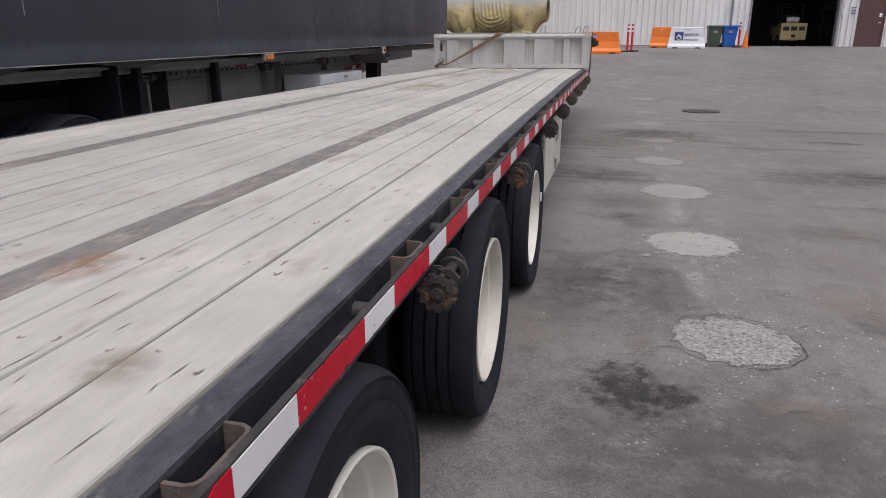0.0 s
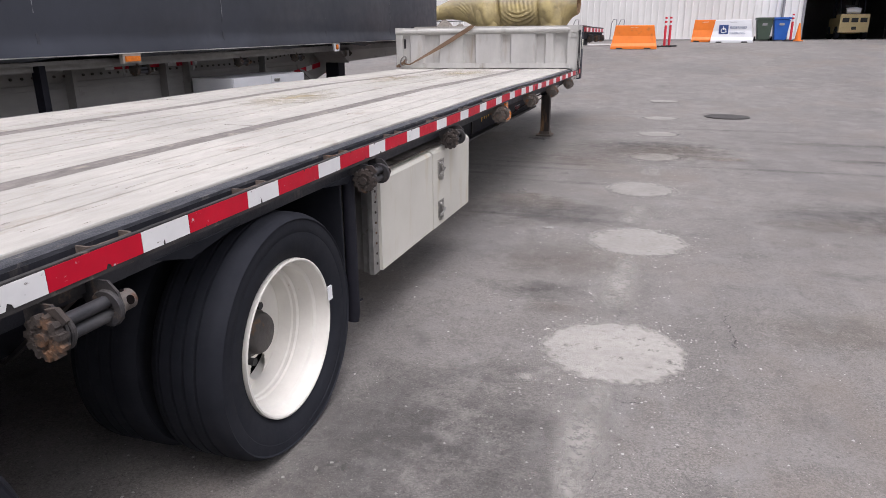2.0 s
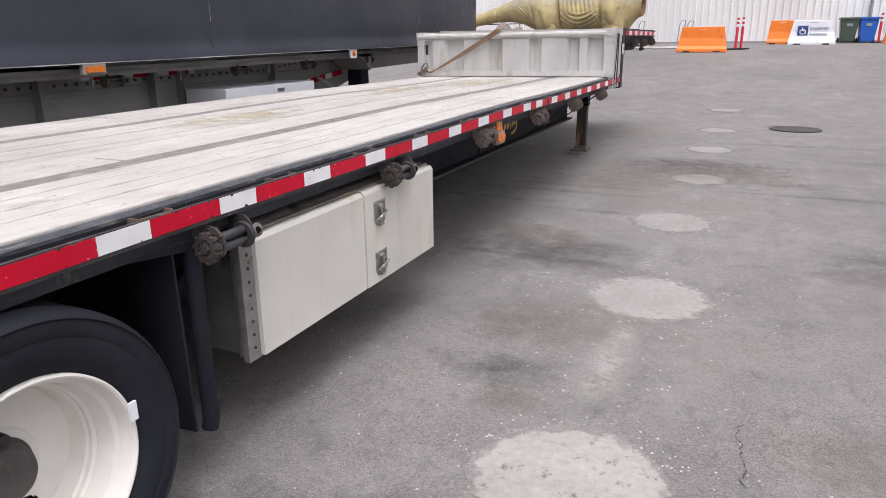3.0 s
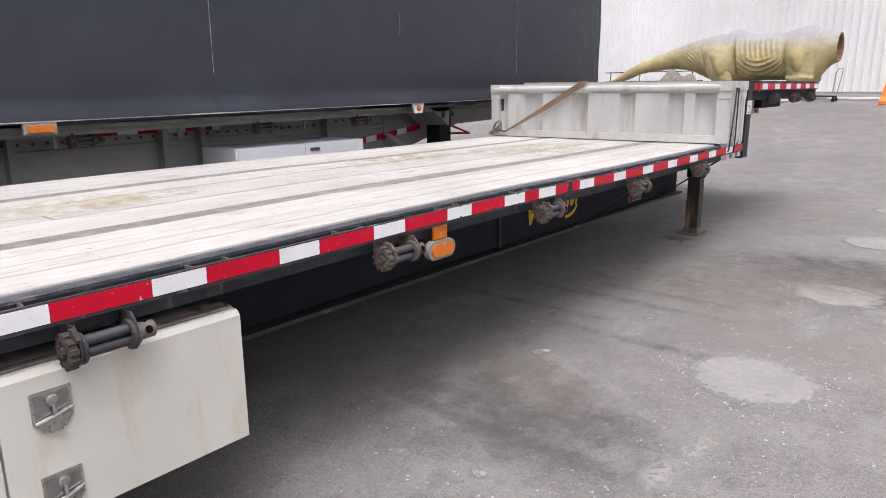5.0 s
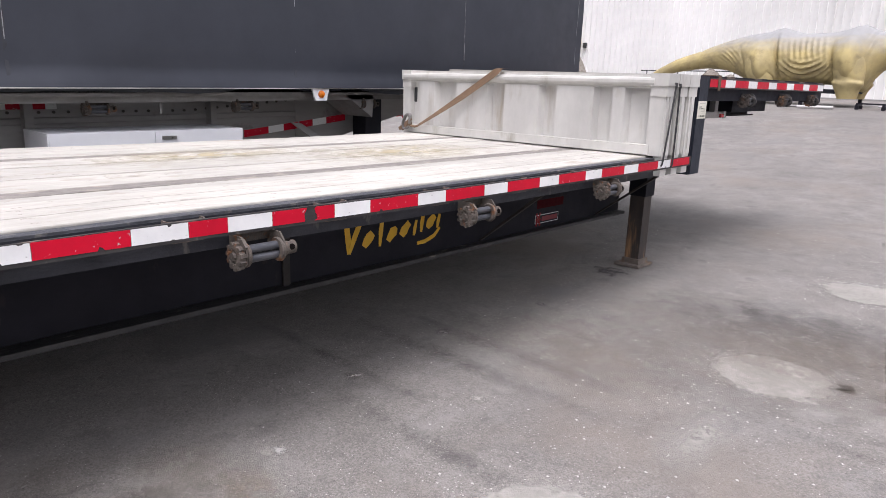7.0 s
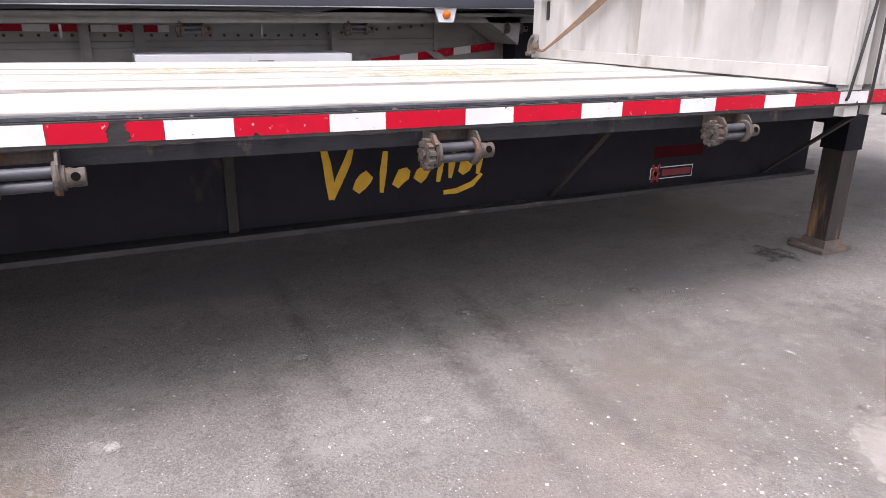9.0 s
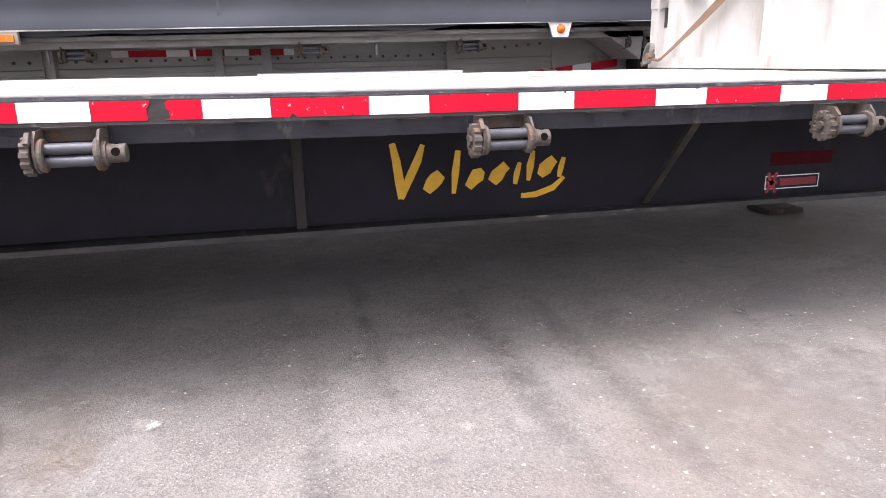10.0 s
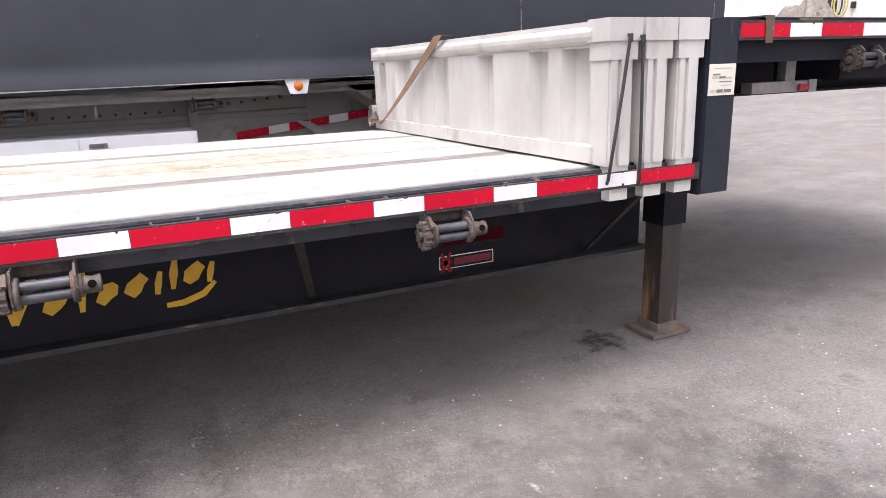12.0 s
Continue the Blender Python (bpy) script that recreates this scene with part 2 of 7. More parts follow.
def asphalt():
    """Old grey asphalt: fine stones, tyre-polished streaks, broad pale and dark stains."""
    m = surf("worn_asphalt", (0.143, 0.133, 0.123), (0.191, 0.178, 0.165), 0.86, scale=2.4, bump=0.0,
             dirt=(0.10, 0.094, 0.09), dirt_amount=0.45, dirt_scale=0.6, dirt_stretch=(1.0, 0.45, 1), dirt_soft=0.35)
    n, l = m.node_tree.nodes, m.node_tree.links
    b = n["Principled BSDF"]
    geo = [x for x in n if x.bl_idname == "ShaderNodeNewGeometry"][0]
    base = b.inputs["Base Color"].links[0].from_socket
    vor = n.new("ShaderNodeTexVoronoi")
    vor.inputs["Scale"].default_value = 170
    l.new(geo.outputs["Position"], vor.inputs["Vector"])
    stone = n.new("ShaderNodeMapRange")
    stone.inputs["From Min"].default_value, stone.inputs["From Max"].default_value = 0.1, 0.9
    stone.inputs["To Min"].default_value, stone.inputs["To Max"].default_value = 0.76, 1.25
    sep = n.new("ShaderNodeSeparateColor")
    l.new(vor.outputs["Color"], sep.inputs[0]), l.new(sep.outputs[0], stone.inputs["Value"])
    hs = n.new("ShaderNodeHueSaturation")
    l.new(base, hs.inputs["Color"]), l.new(stone.outputs[0], hs.inputs["Value"])
    # pale dried puddle film and brownish stains
    prev = hs.outputs[0]
    for sc, lo, hi, c, st in ((3.3, 0.50, 0.74, (0.225, 0.215, 0.205), (1, 0.7, 1)), (5.2, 0.54, 0.72, (0.088, 0.083, 0.079), (1, 0.8, 1)), (0.35, 0.50, 0.70, (0.10, 0.094, 0.09), (1, 0.6, 1)), (1.7, 0.60, 0.72, (0.21, 0.205, 0.20), (1, 0.6, 1)), (0.9, 0.63, 0.80, (0.125, 0.108, 0.098), (1, 1, 1)),
                              (11.0, 0.66, 0.72, (0.24, 0.235, 0.23), (1, 0.8, 1)), (75.0, 0.622, 0.670, (0.40, 0.38, 0.352), (1, 1, 1)), (48.0, 0.60, 0.66, (0.06, 0.056, 0.054), (1, 1, 1)), (24.0, 0.56, 0.72, (0.095, 0.088, 0.084), (1, 0.8, 1)), (19.0, 0.60, 0.70, (0.235, 0.22, 0.205), (1, 0.9, 1)), (0.55, 0.52, 0.72, (0.165, 0.138, 0.115), (1, 0.8, 1)), (0.8, 0.56, 0.70, (0.135, 0.13, 0.128), (1, 0.6, 1))):
        mp, t, r, x = (n.new("ShaderNode" + k) for k in ("Mapping", "TexNoise", "MapRange", "Mix"))
        mp.inputs["Scale"].default_value, mp.inputs["Location"].default_value = st, (sc, 3.1 * sc, 0)
        t.inputs["Scale"].default_value, t.inputs["Detail"].default_value = sc, 7
        t.inputs["Roughness"].default_value = 0.65
        r.inputs["From Min"].default_value, r.inputs["From Max"].default_value = lo, hi
        r.inputs["To Max"].default_value = 0.72
        x.data_type = "RGBA"
        l.new(geo.outputs["Position"], mp.inputs["Vector"]), l.new(mp.outputs[0], t.inputs["Vector"])
        l.new(t.outputs["Fac"], r.inputs["Value"]), l.new(r.outputs[0], x.inputs["Factor"])
        l.new(prev, x.inputs[6])
        x.inputs[7].default_value = (*c, 1)
        prev = x.outputs[2]
    l.new(prev, b.inputs["Base Color"])
    bp = n.new("ShaderNodeBump")
    bp.inputs["Strength"].default_value, bp.inputs["Distance"].default_value = 0.42, 0.005
    l.new(vor.outputs["Distance"], bp.inputs["Height"]), l.new(bp.outputs[0], b.inputs["Normal"])
    return m


ASPHALT = asphalt()


def statue_skin():
    """Olive and ochre painted hide, blue-grey along the back, dark blotches."""
    m = surf("painted_statue_hide", (0.41, 0.33, 0.145), (0.25, 0.205, 0.105), 0.7, scale=1.6, bump=0.25, bscale=14,
             dirt=(0.17, 0.135, 0.08), dirt_amount=0.46, dirt_scale=2.2, dirt_soft=0.25)
    n, l = m.node_tree.nodes, m.node_tree.links
    b = n["Principled BSDF"]
    tc = n.new("ShaderNodeTexCoord")
    s = n.new("ShaderNodeSeparateXYZ")
    l.new(tc.outputs["Generated"], s.inputs[0])
    r = n.new("ShaderNodeMapRange")
    r.inputs["From Min"].default_value, r.inputs["From Max"].default_value = 0.72, 0.98
    ns, ad = n.new("ShaderNodeTexNoise"), n.new("ShaderNodeMath")
    ns.inputs["Scale"].default_value = 9
    l.new(tc.outputs["Generated"], ns.inputs["Vector"])
    ad.operation = "MULTIPLY_ADD"
    l.new(ns.outputs["Fac"], ad.inputs[0])
    ad.inputs[1].default_value = 0.22
    l.new(s.outputs["Z"], ad.inputs[2])
    l.new(ad.outputs[0], r.inputs["Value"])
    x = n.new("ShaderNodeMix")
    x.data_type = "RGBA"
    l.new(r.outputs[0], x.inputs["Factor"])
    l.new(b.inputs["Base Color"].links[0].from_socket, x.inputs[6])
    x.inputs[7].default_value = (0.25, 0.25, 0.25, 1)
    l.new(x.outputs[2], b.inputs["Base Color"])
    return m


HIDE = statue_skin()
RAWCUT = surf("raw_cut_foam", (0.20, 0.125, 0.065), (0.12, 0.075, 0.04), 0.9, scale=6, bump=0.3)
PALEPIPE = surf("pale_grey_pipe", (0.50, 0.49, 0.48), (0.42, 0.41, 0.40), 0.6, scale=4)

# ---- building helpers ----
ABS = {}


def thing(name, at, label, category, group="", kind=""):
    ob = new(name)
    ob.empty_display_size = 0.2
    ob.location = at
    ABS[ob] = Vector(at)
    return tagged(ob, label, category, group, kind)


def mesh_of(name, bm, material, smooth=False):
    bmesh.ops.recalc_face_normals(bm, faces=bm.faces)
    for f in bm.faces:
        f.material_index = 0
    me = bpy.data.meshes.new(name)
    bm.to_mesh(me)
    bm.free()
    me.materials.append(material)
    if smooth:
        me.shade_smooth()
        me.set_sharp_from_angle(angle=radians(38))
    return me


def put(name, me, parent, label="", at=(0, 0, 0), turn=None):
    """Link a mesh as a part of parent; its own coordinates start at the world place at."""
    ob = new(name, me)
    at = Vector(at)
    if parent is not None:
        ob.parent = parent
        ob.location = at - ABS[parent]
    else:
        ob.location = at
    if turn:
        ob.rotation_euler = [radians(a) for a in turn]
    ABS[ob] = at
    if label:
        ob["label"] = label
    return ob


def part(name, bm, material, parent, label="", at=(0, 0, 0), smooth=False):
    return put(name, mesh_of(name, bm, material, smooth), parent, label, at)


def single(name, bm, material, label, category, group="", kind="", smooth=False, at=(0, 0, 0)):
    return tagged(put(name, mesh_of(name, bm, material, smooth), None, "", at), label, category, group, kind)


def box(bm, x0, x1, y0, y1, z0, z1, bev=0.0, rise=None, step=1.0):
    """A box, with its long edges following rise(y) when given; bev rounds its edges."""
    ys = [y0, y1]
    if rise:
        k = max(1, math.ceil((y1 - y0) / step))
        ys = [y0 + (y1 - y0) * i / k for i in range(k + 1)]
    rings = []
    for y in ys:
        d = rise(y) if rise else 0
        rings.append([bm.verts.new((x, y, z + d)) for x, z in ((x0, z0), (x1, z0), (x1, z1), (x0, z1))])
    fs = [bm.faces.new(rings[0]), bm.faces.new(rings[-1][::-1])]
    es = set()
    for a, b in zip(rings, rings[1:]):
        for i in range(4):
            fs.append(bm.faces.new((a[i], b[i], b[(i + 1) % 4], a[(i + 1) % 4])))
    if bev:
        es = [e for e in {e for f in fs for e in f.edges} if e.calc_face_angle(0) > 0.5]
        bmesh.ops.recalc_face_normals(bm, faces=fs)
        bmesh.ops.bevel(bm, geom=es, offset=bev, segments=2, affect="EDGES", clamp_overlap=True)
    return bm


def boxes(*rows, bev=0.0):
    bm = bmesh.new()
    for r in rows:
        box(bm, *r, bev=bev)
    return bm


def sweep(bm, profile, ys, rise=None, closed=True):
    """A profile of (x, z) drawn along y."""
    rings = [[bm.verts.new((x, y, z + (rise(y) if rise else 0))) for x, z in profile] for y in ys]
    k = len(profile)
    for a, b in zip(rings, rings[1:]):
        for i in range(k if closed else k - 1):
            bm.faces.new((a[i], a[(i + 1) % k], b[(i + 1) % k], b[i]))
    if closed:
        bm.faces.new(rings[0][::-1]), bm.faces.new(rings[-1])
    return bm


def tube(bm, points, r, seg=10, cap=True):
    """A round bar along a line of points; r is one radius or one a point."""
    pts = [Vector(p) for p in points]
    rs = r if isinstance(r, (list, tuple)) else [r] * len(pts)
    rings = []
    side = None
    for i, p in enumerate(pts):
        d = (pts[min(i + 1, len(pts) - 1)] - pts[max(i - 1, 0)]).normalized()
        if side is None:
            side = d.orthogonal().normalized()
        side = (side - d * side.dot(d)).normalized()
        up = d.cross(side)
        rings.append([bm.verts.new(p + rs[i] * (math.cos(a) * side + math.sin(a) * up))
                      for a in (2 * math.pi * k / seg for k in range(seg))])
    for a, b in zip(rings, rings[1:]):
        for k in range(seg):
            bm.faces.new((a[k], a[(k + 1) % seg], b[(k + 1) % seg], b[k]))
    if cap:
        bm.faces.new(rings[0][::-1]), bm.faces.new(rings[-1])
    return bm


def lathe(bm, profile, seg=48, axis="x"):
    """A profile of (along, radius) turned round an axis through the origin."""
    rings = []
    for a, r in profile:
        ring = []
        for k in range(seg):
            t = 2 * math.pi * k / seg
            c, s = r * math.cos(t), r * math.sin(t)
            ring.append(bm.verts.new((a, c, s) if axis == "x" else (c, s, a)))
        rings.append(ring)
    for a, b in zip(rings, rings[1:]):
        for k in range(seg):
            bm.faces.new((a[k], a[(k + 1) % seg], b[(k + 1) % seg], b[k]))
    return bm


def thicken(bm, d):
    """Give a sheet of faces a thickness along the vector d."""
    faces = bm.faces[:]
    up = bmesh.ops.extrude_face_region(bm, geom=faces)
    bmesh.ops.translate(bm, verts=[v for v in up["geom"] if isinstance(v, bmesh.types.BMVert)], vec=d)
    return bm


def plate(bm, pts, d):
    """A flat outline of 3D points given a thickness along the vector d."""
    d = Vector(d)
    a = [bm.verts.new(Vector(p)) for p in pts]
    b = [bm.verts.new(Vector(p) + d) for p in pts]
    bm.faces.new(a[::-1]), bm.faces.new(b)
    for i in range(len(a)):
        j = (i + 1) % len(a)
        bm.faces.new((a[i], a[j], b[j], b[i]))
    return bm


def blob(bm, x, y, z, r, seed, k=28, squash=1.0, rough=0.16):
    """A flat patch with an uneven outline, slightly domed."""
    c = bm.verts.new((x, y, z))
    last = None
    for f in (0.55, 1.0):
        ring = []
        for i in range(k):
            t = 2 * math.pi * i / k
            q = r * f * (1 + rough * (noise.noise((math.cos(t) * 1.6 + seed * 7.1, math.sin(t) * 1.6, seed)) +
                                      0.5 * noise.noise((math.cos(t) * 5 + seed, math.sin(t) * 5, seed * 3.3))))
            ring.append(bm.verts.new((x + q * math.cos(t), y + q * math.sin(t) * squash, z - (0.003 if f == 1.0 else 0))))
        for i in range(k):
            if last is None:
                bm.faces.new((c, ring[i], ring[(i + 1) % k]))
            else:
                bm.faces.new((last[i], ring[i], ring[(i + 1) % k], last[(i + 1) % k]))
        last = ring
    return bm


# ---- the yard ----
def ground_z(y):
    """The yard is level round the trailers and climbs towards the building."""
    ks = ((-1e4, 0), (17, 0), (20, 0.13), (25, 0.46), (33.5, 1.0), (39, 1.2), (1e4, 1.2))
    for (a, za), (b, zb) in zip(ks, ks[1:]):
        if y <= b:
            return za + (zb - za) * (y - a) / (b - a)
    return 1.2


bm = bmesh.new()
gx = [-900, -200, -60, -20, -8, -3, 0, 3, 8, 20, 60, 200, 900]
gy = [-900, -200, -60, -20, -8, 0, 6, 12, 14, 17, 20, 25, 29, 33.5, 39, 60, 200, 900]
grid = [[bm.verts.new((x, y, ground_z(y))) for x in gx] for y in gy]
for r0, r1 in zip(grid, grid[1:]):
    for i in range(len(gx) - 1):
        bm.faces.new((r0[i], r0[i + 1], r1[i + 1], r1[i]))
single("ground", bm, ASPHALT, "worn grey asphalt yard with stains, cracks and pale chips", "ground", kind="structure")

def ragged(m, soft, worn, sc, most=1.0, wild=0.45, reach=1.075, lobes=7):
    """Let a flat patch thin out towards a ragged rim, by the distance from its own middle and noise."""
    n, l = m.node_tree.nodes, m.node_tree.links
    b, out = n["Principled BSDF"], n["Material Output"]
    tc, ln, ns, ns2 = (n.new("ShaderNode" + k) for k in ("TexCoord", "VectorMath", "TexNoise", "TexNoise"))
    geo = n.new("ShaderNodeNewGeometry")
    ln.operation = "LENGTH"
    l.new(tc.outputs["Object"], ln.inputs[0])
    ns.inputs["Scale"].default_value, ns.inputs["Detail"].default_value = lobes, 5
    ns2.inputs["Scale"].default_value, ns2.inputs["Detail"].default_value = sc, 6
    ns2.inputs["Roughness"].default_value = 0.75
    l.new(geo.outputs["Position"], ns.inputs["Vector"]), l.new(geo.outputs["Position"], ns2.inputs["Vector"])
    a = n.new("ShaderNodeMath")
    a.operation = "MULTIPLY_ADD"
    l.new(ns.outputs["Fac"], a.inputs[0])
    a.inputs[1].default_value = wild
    l.new(ln.outputs["Value"], a.inputs[2])
    r = n.new("ShaderNodeMapRange")
    r.inputs["From Min"].default_value, r.inputs["From Max"].default_value = reach + wild / 2, reach + wild / 2 - soft
    l.new(a.outputs[0], r.inputs["Value"])
    w = n.new("ShaderNodeMapRange")
    w.inputs["From Min"].default_value, w.inputs["From Max"].default_value = worn, worn + 0.16
    l.new(ns2.outputs["Fac"], w.inputs["Value"])
    mu = n.new("ShaderNodeMath")
    mu.operation = "MULTIPLY"
    l.new(r.outputs[0], mu.inputs[0]), l.new(w.outputs[0], mu.inputs[1])
    cap = n.new("ShaderNodeMath")
    cap.operation = "MULTIPLY"
    l.new(mu.outputs[0], cap.inputs[0])
    cap.inputs[1].default_value = most
    l.new(cap.outputs[0], b.inputs["Alpha"])
    return m


GRITTY = ragged(GRAVELLY, 0.10, 0.29, 38, 1.0, 0.6, 1.04, 15)
WORNPATCH = ragged(PATCHM, 0.16, 0.27, 14, 0.88, 0.42, 0.98, 17)
FAINTPATCH = ragged(PATCHM.copy(), 0.20, 0.22, 9, 0.74, 0.45, 0.98, 15)
DUST = ragged(PATCHM.copy(), 0.9, 0.34, 34, 0.72, 0.8)
OILY = ragged(OIL, 0.6, 0.37, 15, 0.92, 1.9, 0.80, 12)
TAN = ragged(surf("tan_mud", (0.26, 0.215, 0.165), (0.20, 0.165, 0.13), 0.9, scale=20, bump=0.3), 0.8, 0.40, 14, 0.7, 0.9, 0.8)
SMEAR = ragged(surf("tyre_smear", (0.085, 0.081, 0.079), (0.10, 0.095, 0.092), 0.8, scale=9), 1.0, 0.38, 7, 0.31)


def flat_patch(name, material, x, y, r, label, category, group="", squash=1.0, seed=1, z=None):
    """A disc of radius 1 in its own coordinates, laid on the asphalt."""
    bm = bmesh.new()
    blob(bm, 0, 0, 0, 1.12, seed, 40, 1.0, 0.04)
    ob = single(name, bm, material, label, category, group, "structure", at=(x, y, (ground_z(y) if z is None else z) + 0.0065 + 0.00003 * seed))
    ob.scale = (r, r * squash, 1)
    return ob


PATCHES = ((1.085, 4.37, 0.32), (1.06, 6.11, 0.315), (1.08, 7.98, 0.33), (1.02, 9.80, 0.305), (1.105, 11.77, 0.29), (1.10, 13.9, 0.29),
           (1.10, 16.05, 0.29), (1.12, 18.7, 0.3))
for i, (x, y, r) in enumerate(PATCHES):
    flat_patch("concrete_patch", (GRITTY, WORNPATCH, FAINTPATCH)[min(i, 2)], x, y, r * (1.17 if i else 0.93), "round patch of bleached rough concrete in the asphalt", "ground patch", "row of round patches", seed=i + 1)
for i, (x, y, r, s) in enumerate(((0.55, 3.73, 0.165, 1.4), (0.74, 3.70, 0.105, 0.9), (-0.55, 12.92, 0.13, 0.8))):
    flat_patch("oil_stain", OILY, x, y, r * 1.45, "dark oil stain soaked into the asphalt", "stain", "oil stains", s, i + 11)
# broad thin films that darken the asphalt unevenly
DARKFILM = ragged(surf("dark_asphalt_film", (0.072, 0.068, 0.065), (0.09, 0.084, 0.08), 0.75, scale=4), 0.9, 0.36, 3, 0.60, 0.9, 0.9)
for i, (x, y, r, s) in enumerate(((1.0, 3.2, 1.3, 0.8), (2.6, 3.7, 1.2, 0.7), (0.5, 5.1, 0.8, 1.2), (3.4, 6.1, 1.0, 0.6), (0.3, 8.66, 0.9, 0.7), (3.2, 9.2, 1.4, 0.4), (2.3, 4.7, 0.7, 0.6), (3.6, 12.0, 0.6, 0.35), (4.6, 10.2, 0.6, 0.3), (0.55, 6.8, 0.35, 0.6), (3.3, 4.9, 1.5, 0.6), (4.6, 7.6, 1.8, 0.5), (1.0, 12.6, 1.2, 0.6))):
    flat_patch("damp_stain", DARKFILM, x, y, r, "broad darker patch on the asphalt", "stain", "grimy stains", s, i + 101).location.z -= 0.003
for i, (x, y, r, s) in enumerate(((0.62, 4.22, 0.10, 2.0), (1.25, 3.7, 0.35, 0.5), (0.1, 9.25, 0.25, 0.6), (1.9, 11.8, 0.5, 0.5))):
    flat_patch("mud_stain", TAN, x, y, r, "tan dried mud on the asphalt", "stain", "mud stains", s, i + 141).location.z -= 0.0015
FILM = ragged(surf("brown_grime_film", (0.215, 0.186, 0.155), (0.175, 0.152, 0.128), 0.9, scale=6), 1.0, 0.33, 6, 0.42, 0.9, 0.95)
for i, (x, y, r, s) in enumerate(((1.35, 12.3, 0.9, 0.8), (0.9, 12.0, 1.3, 0.7), (0.1, 11.3, 0.9, 0.7), (0.2, 9.0, 0.5, 0.7), (2.1, 6.6, 0.6, 0.5), (0.7, 6.55, 0.22, 0.5), (-0.2, 9.13, 0.28, 0.7), (0.6, 7.4, 0.6, 0.7), (2.6, 8.8, 0.8, 0.4))):
    flat_patch("grime_film", FILM, x, y, r, "thin brown grime film on the asphalt", "stain", "grime films", s, i + 161).location.z -= 0.0035
SMUDGE = ragged(surf("white_paint_smudge", (0.50, 0.485, 0.46), (0.42, 0.41, 0.39), 0.85, scale=30), 0.6, 0.36, 45, 0.75, 1.2, 0.75, 22)
for i, (x, y, r, s) in enumerate(((-0.048, 9.46, 0.052, 0.8), (-0.377, 10.136, 0.040, 0.8), (-0.484, 10.91, 0.034, 0.8), (0.42, 8.16, 0.036, 0.8), (0.37, 11.93, 0.05, 0.5), (0.797, 3.938, 0.024, 0.7), (0.892, 3.766, 0.026, 0.8), (1.002, 3.753, 0.014, 0.8), (-0.32, 11.96, 0.03, 0.7), (0.62, 7.3, 0.03, 0.7))):
    flat_patch("white_smudge", SMUDGE, x, y, r, "small white paint smudge on the asphalt", "stain", "white smudges", s, i + 201)
# pale dust along the line of patches, small pale scuffs, and dark tyre smears
for i, (x, y, r, s) in enumerate(((1.02, 5.62, 0.09, 2.2), (1.0, 5.02, 0.07, 2.6), (1.0, 6.75, 0.09, 2.4), (1.03, 7.4, 0.11, 2.2), (0.72, 5.72, 0.08, 0.7), (0.98, 8.6, 0.09, 2.2), (1.0, 5.3, 0.13, 3.4), (1.02, 7.06, 0.16, 3.0), (0.98, 6.82, 0.08, 2.0), (1.04, 8.91, 0.14, 2.8), (1.1, 10.8, 0.12, 3.0), (0.8, 5.8, 0.07, 0.8), (-0.07, 9.42, 0.06, 0.8), (-0.4, 10.12, 0.05, 0.7),
                                  (-0.52, 10.92, 0.04, 1.6), (-0.42, 11.8, 0.05, 0.7), (0.02, 9.0, 0.05, 0.9), (0.4, 8.16, 0.05, 0.8), (1.5, 5.1, 0.05, 0.5), (2.0, 4.5, 0.07, 0.6), (0.2, 10.4, 0.05, 1.2))):
    flat_patch("dust_patch", DUST, x, y, r, "pale dust and chalky scuff on the asphalt", "dust", "dust patches", s, i + 31)
for i, (x, y, r, s) in enumerate(((-0.3, 10.67, 1.2, 0.075), (-0.1, 10.98, 1.1, 0.07), (-0.7, 10.2, 0.9, 0.06), (0.6, 9.95, 1.3, 0.06), (2.6, 11.2, 1.6, 0.05), (3.2, 7.6, 1.2, 0.09), (2.2, 14.6, 1.5, 0.08), (0.3, 8.5, 0.8, 0.08), (4.0, 13.4, 2.0, 0.1))):
    flat_patch("tyre_smear", SMEAR, x, y, r, "dark tyre smear across the asphalt", "tyre mark", "tyre smears", s, i + 61).location.z -= 0.005
bm = bmesh.new()
lathe(bm, [(0.0, 0.0001), (0.004, 0.34), (0.0, 0.345), (0.0, 0.36), (0.004, 0.365), (0.004, 0.385), (-0.03, 0.385)], 40, "z")
single("manhole_cover", bm, IRON, "dark round cast iron manhole cover in the asphalt", "manhole cover", kind="structure", at=(2.25, 16.55, ground_z(16.55) + 0.012))


# ---- the step-deck trailer ----
def sag(y):
    """The deck drops a little towards its tail and is slightly arched in the middle."""
    return 0.014 * math.exp(-((y - 8.7) / 1.1) ** 2) - 0.0105 * max(0.0, 5.6 - y)


TAIL, STEP, NOSE, WIDE = 0.3, 12.975, 16.06, -2.59
trailer = thing("step_deck_trailer", (-1.3, 7, 0), "long step-deck flatbed trailer with bleached wooden deck and black frame", "trailer")

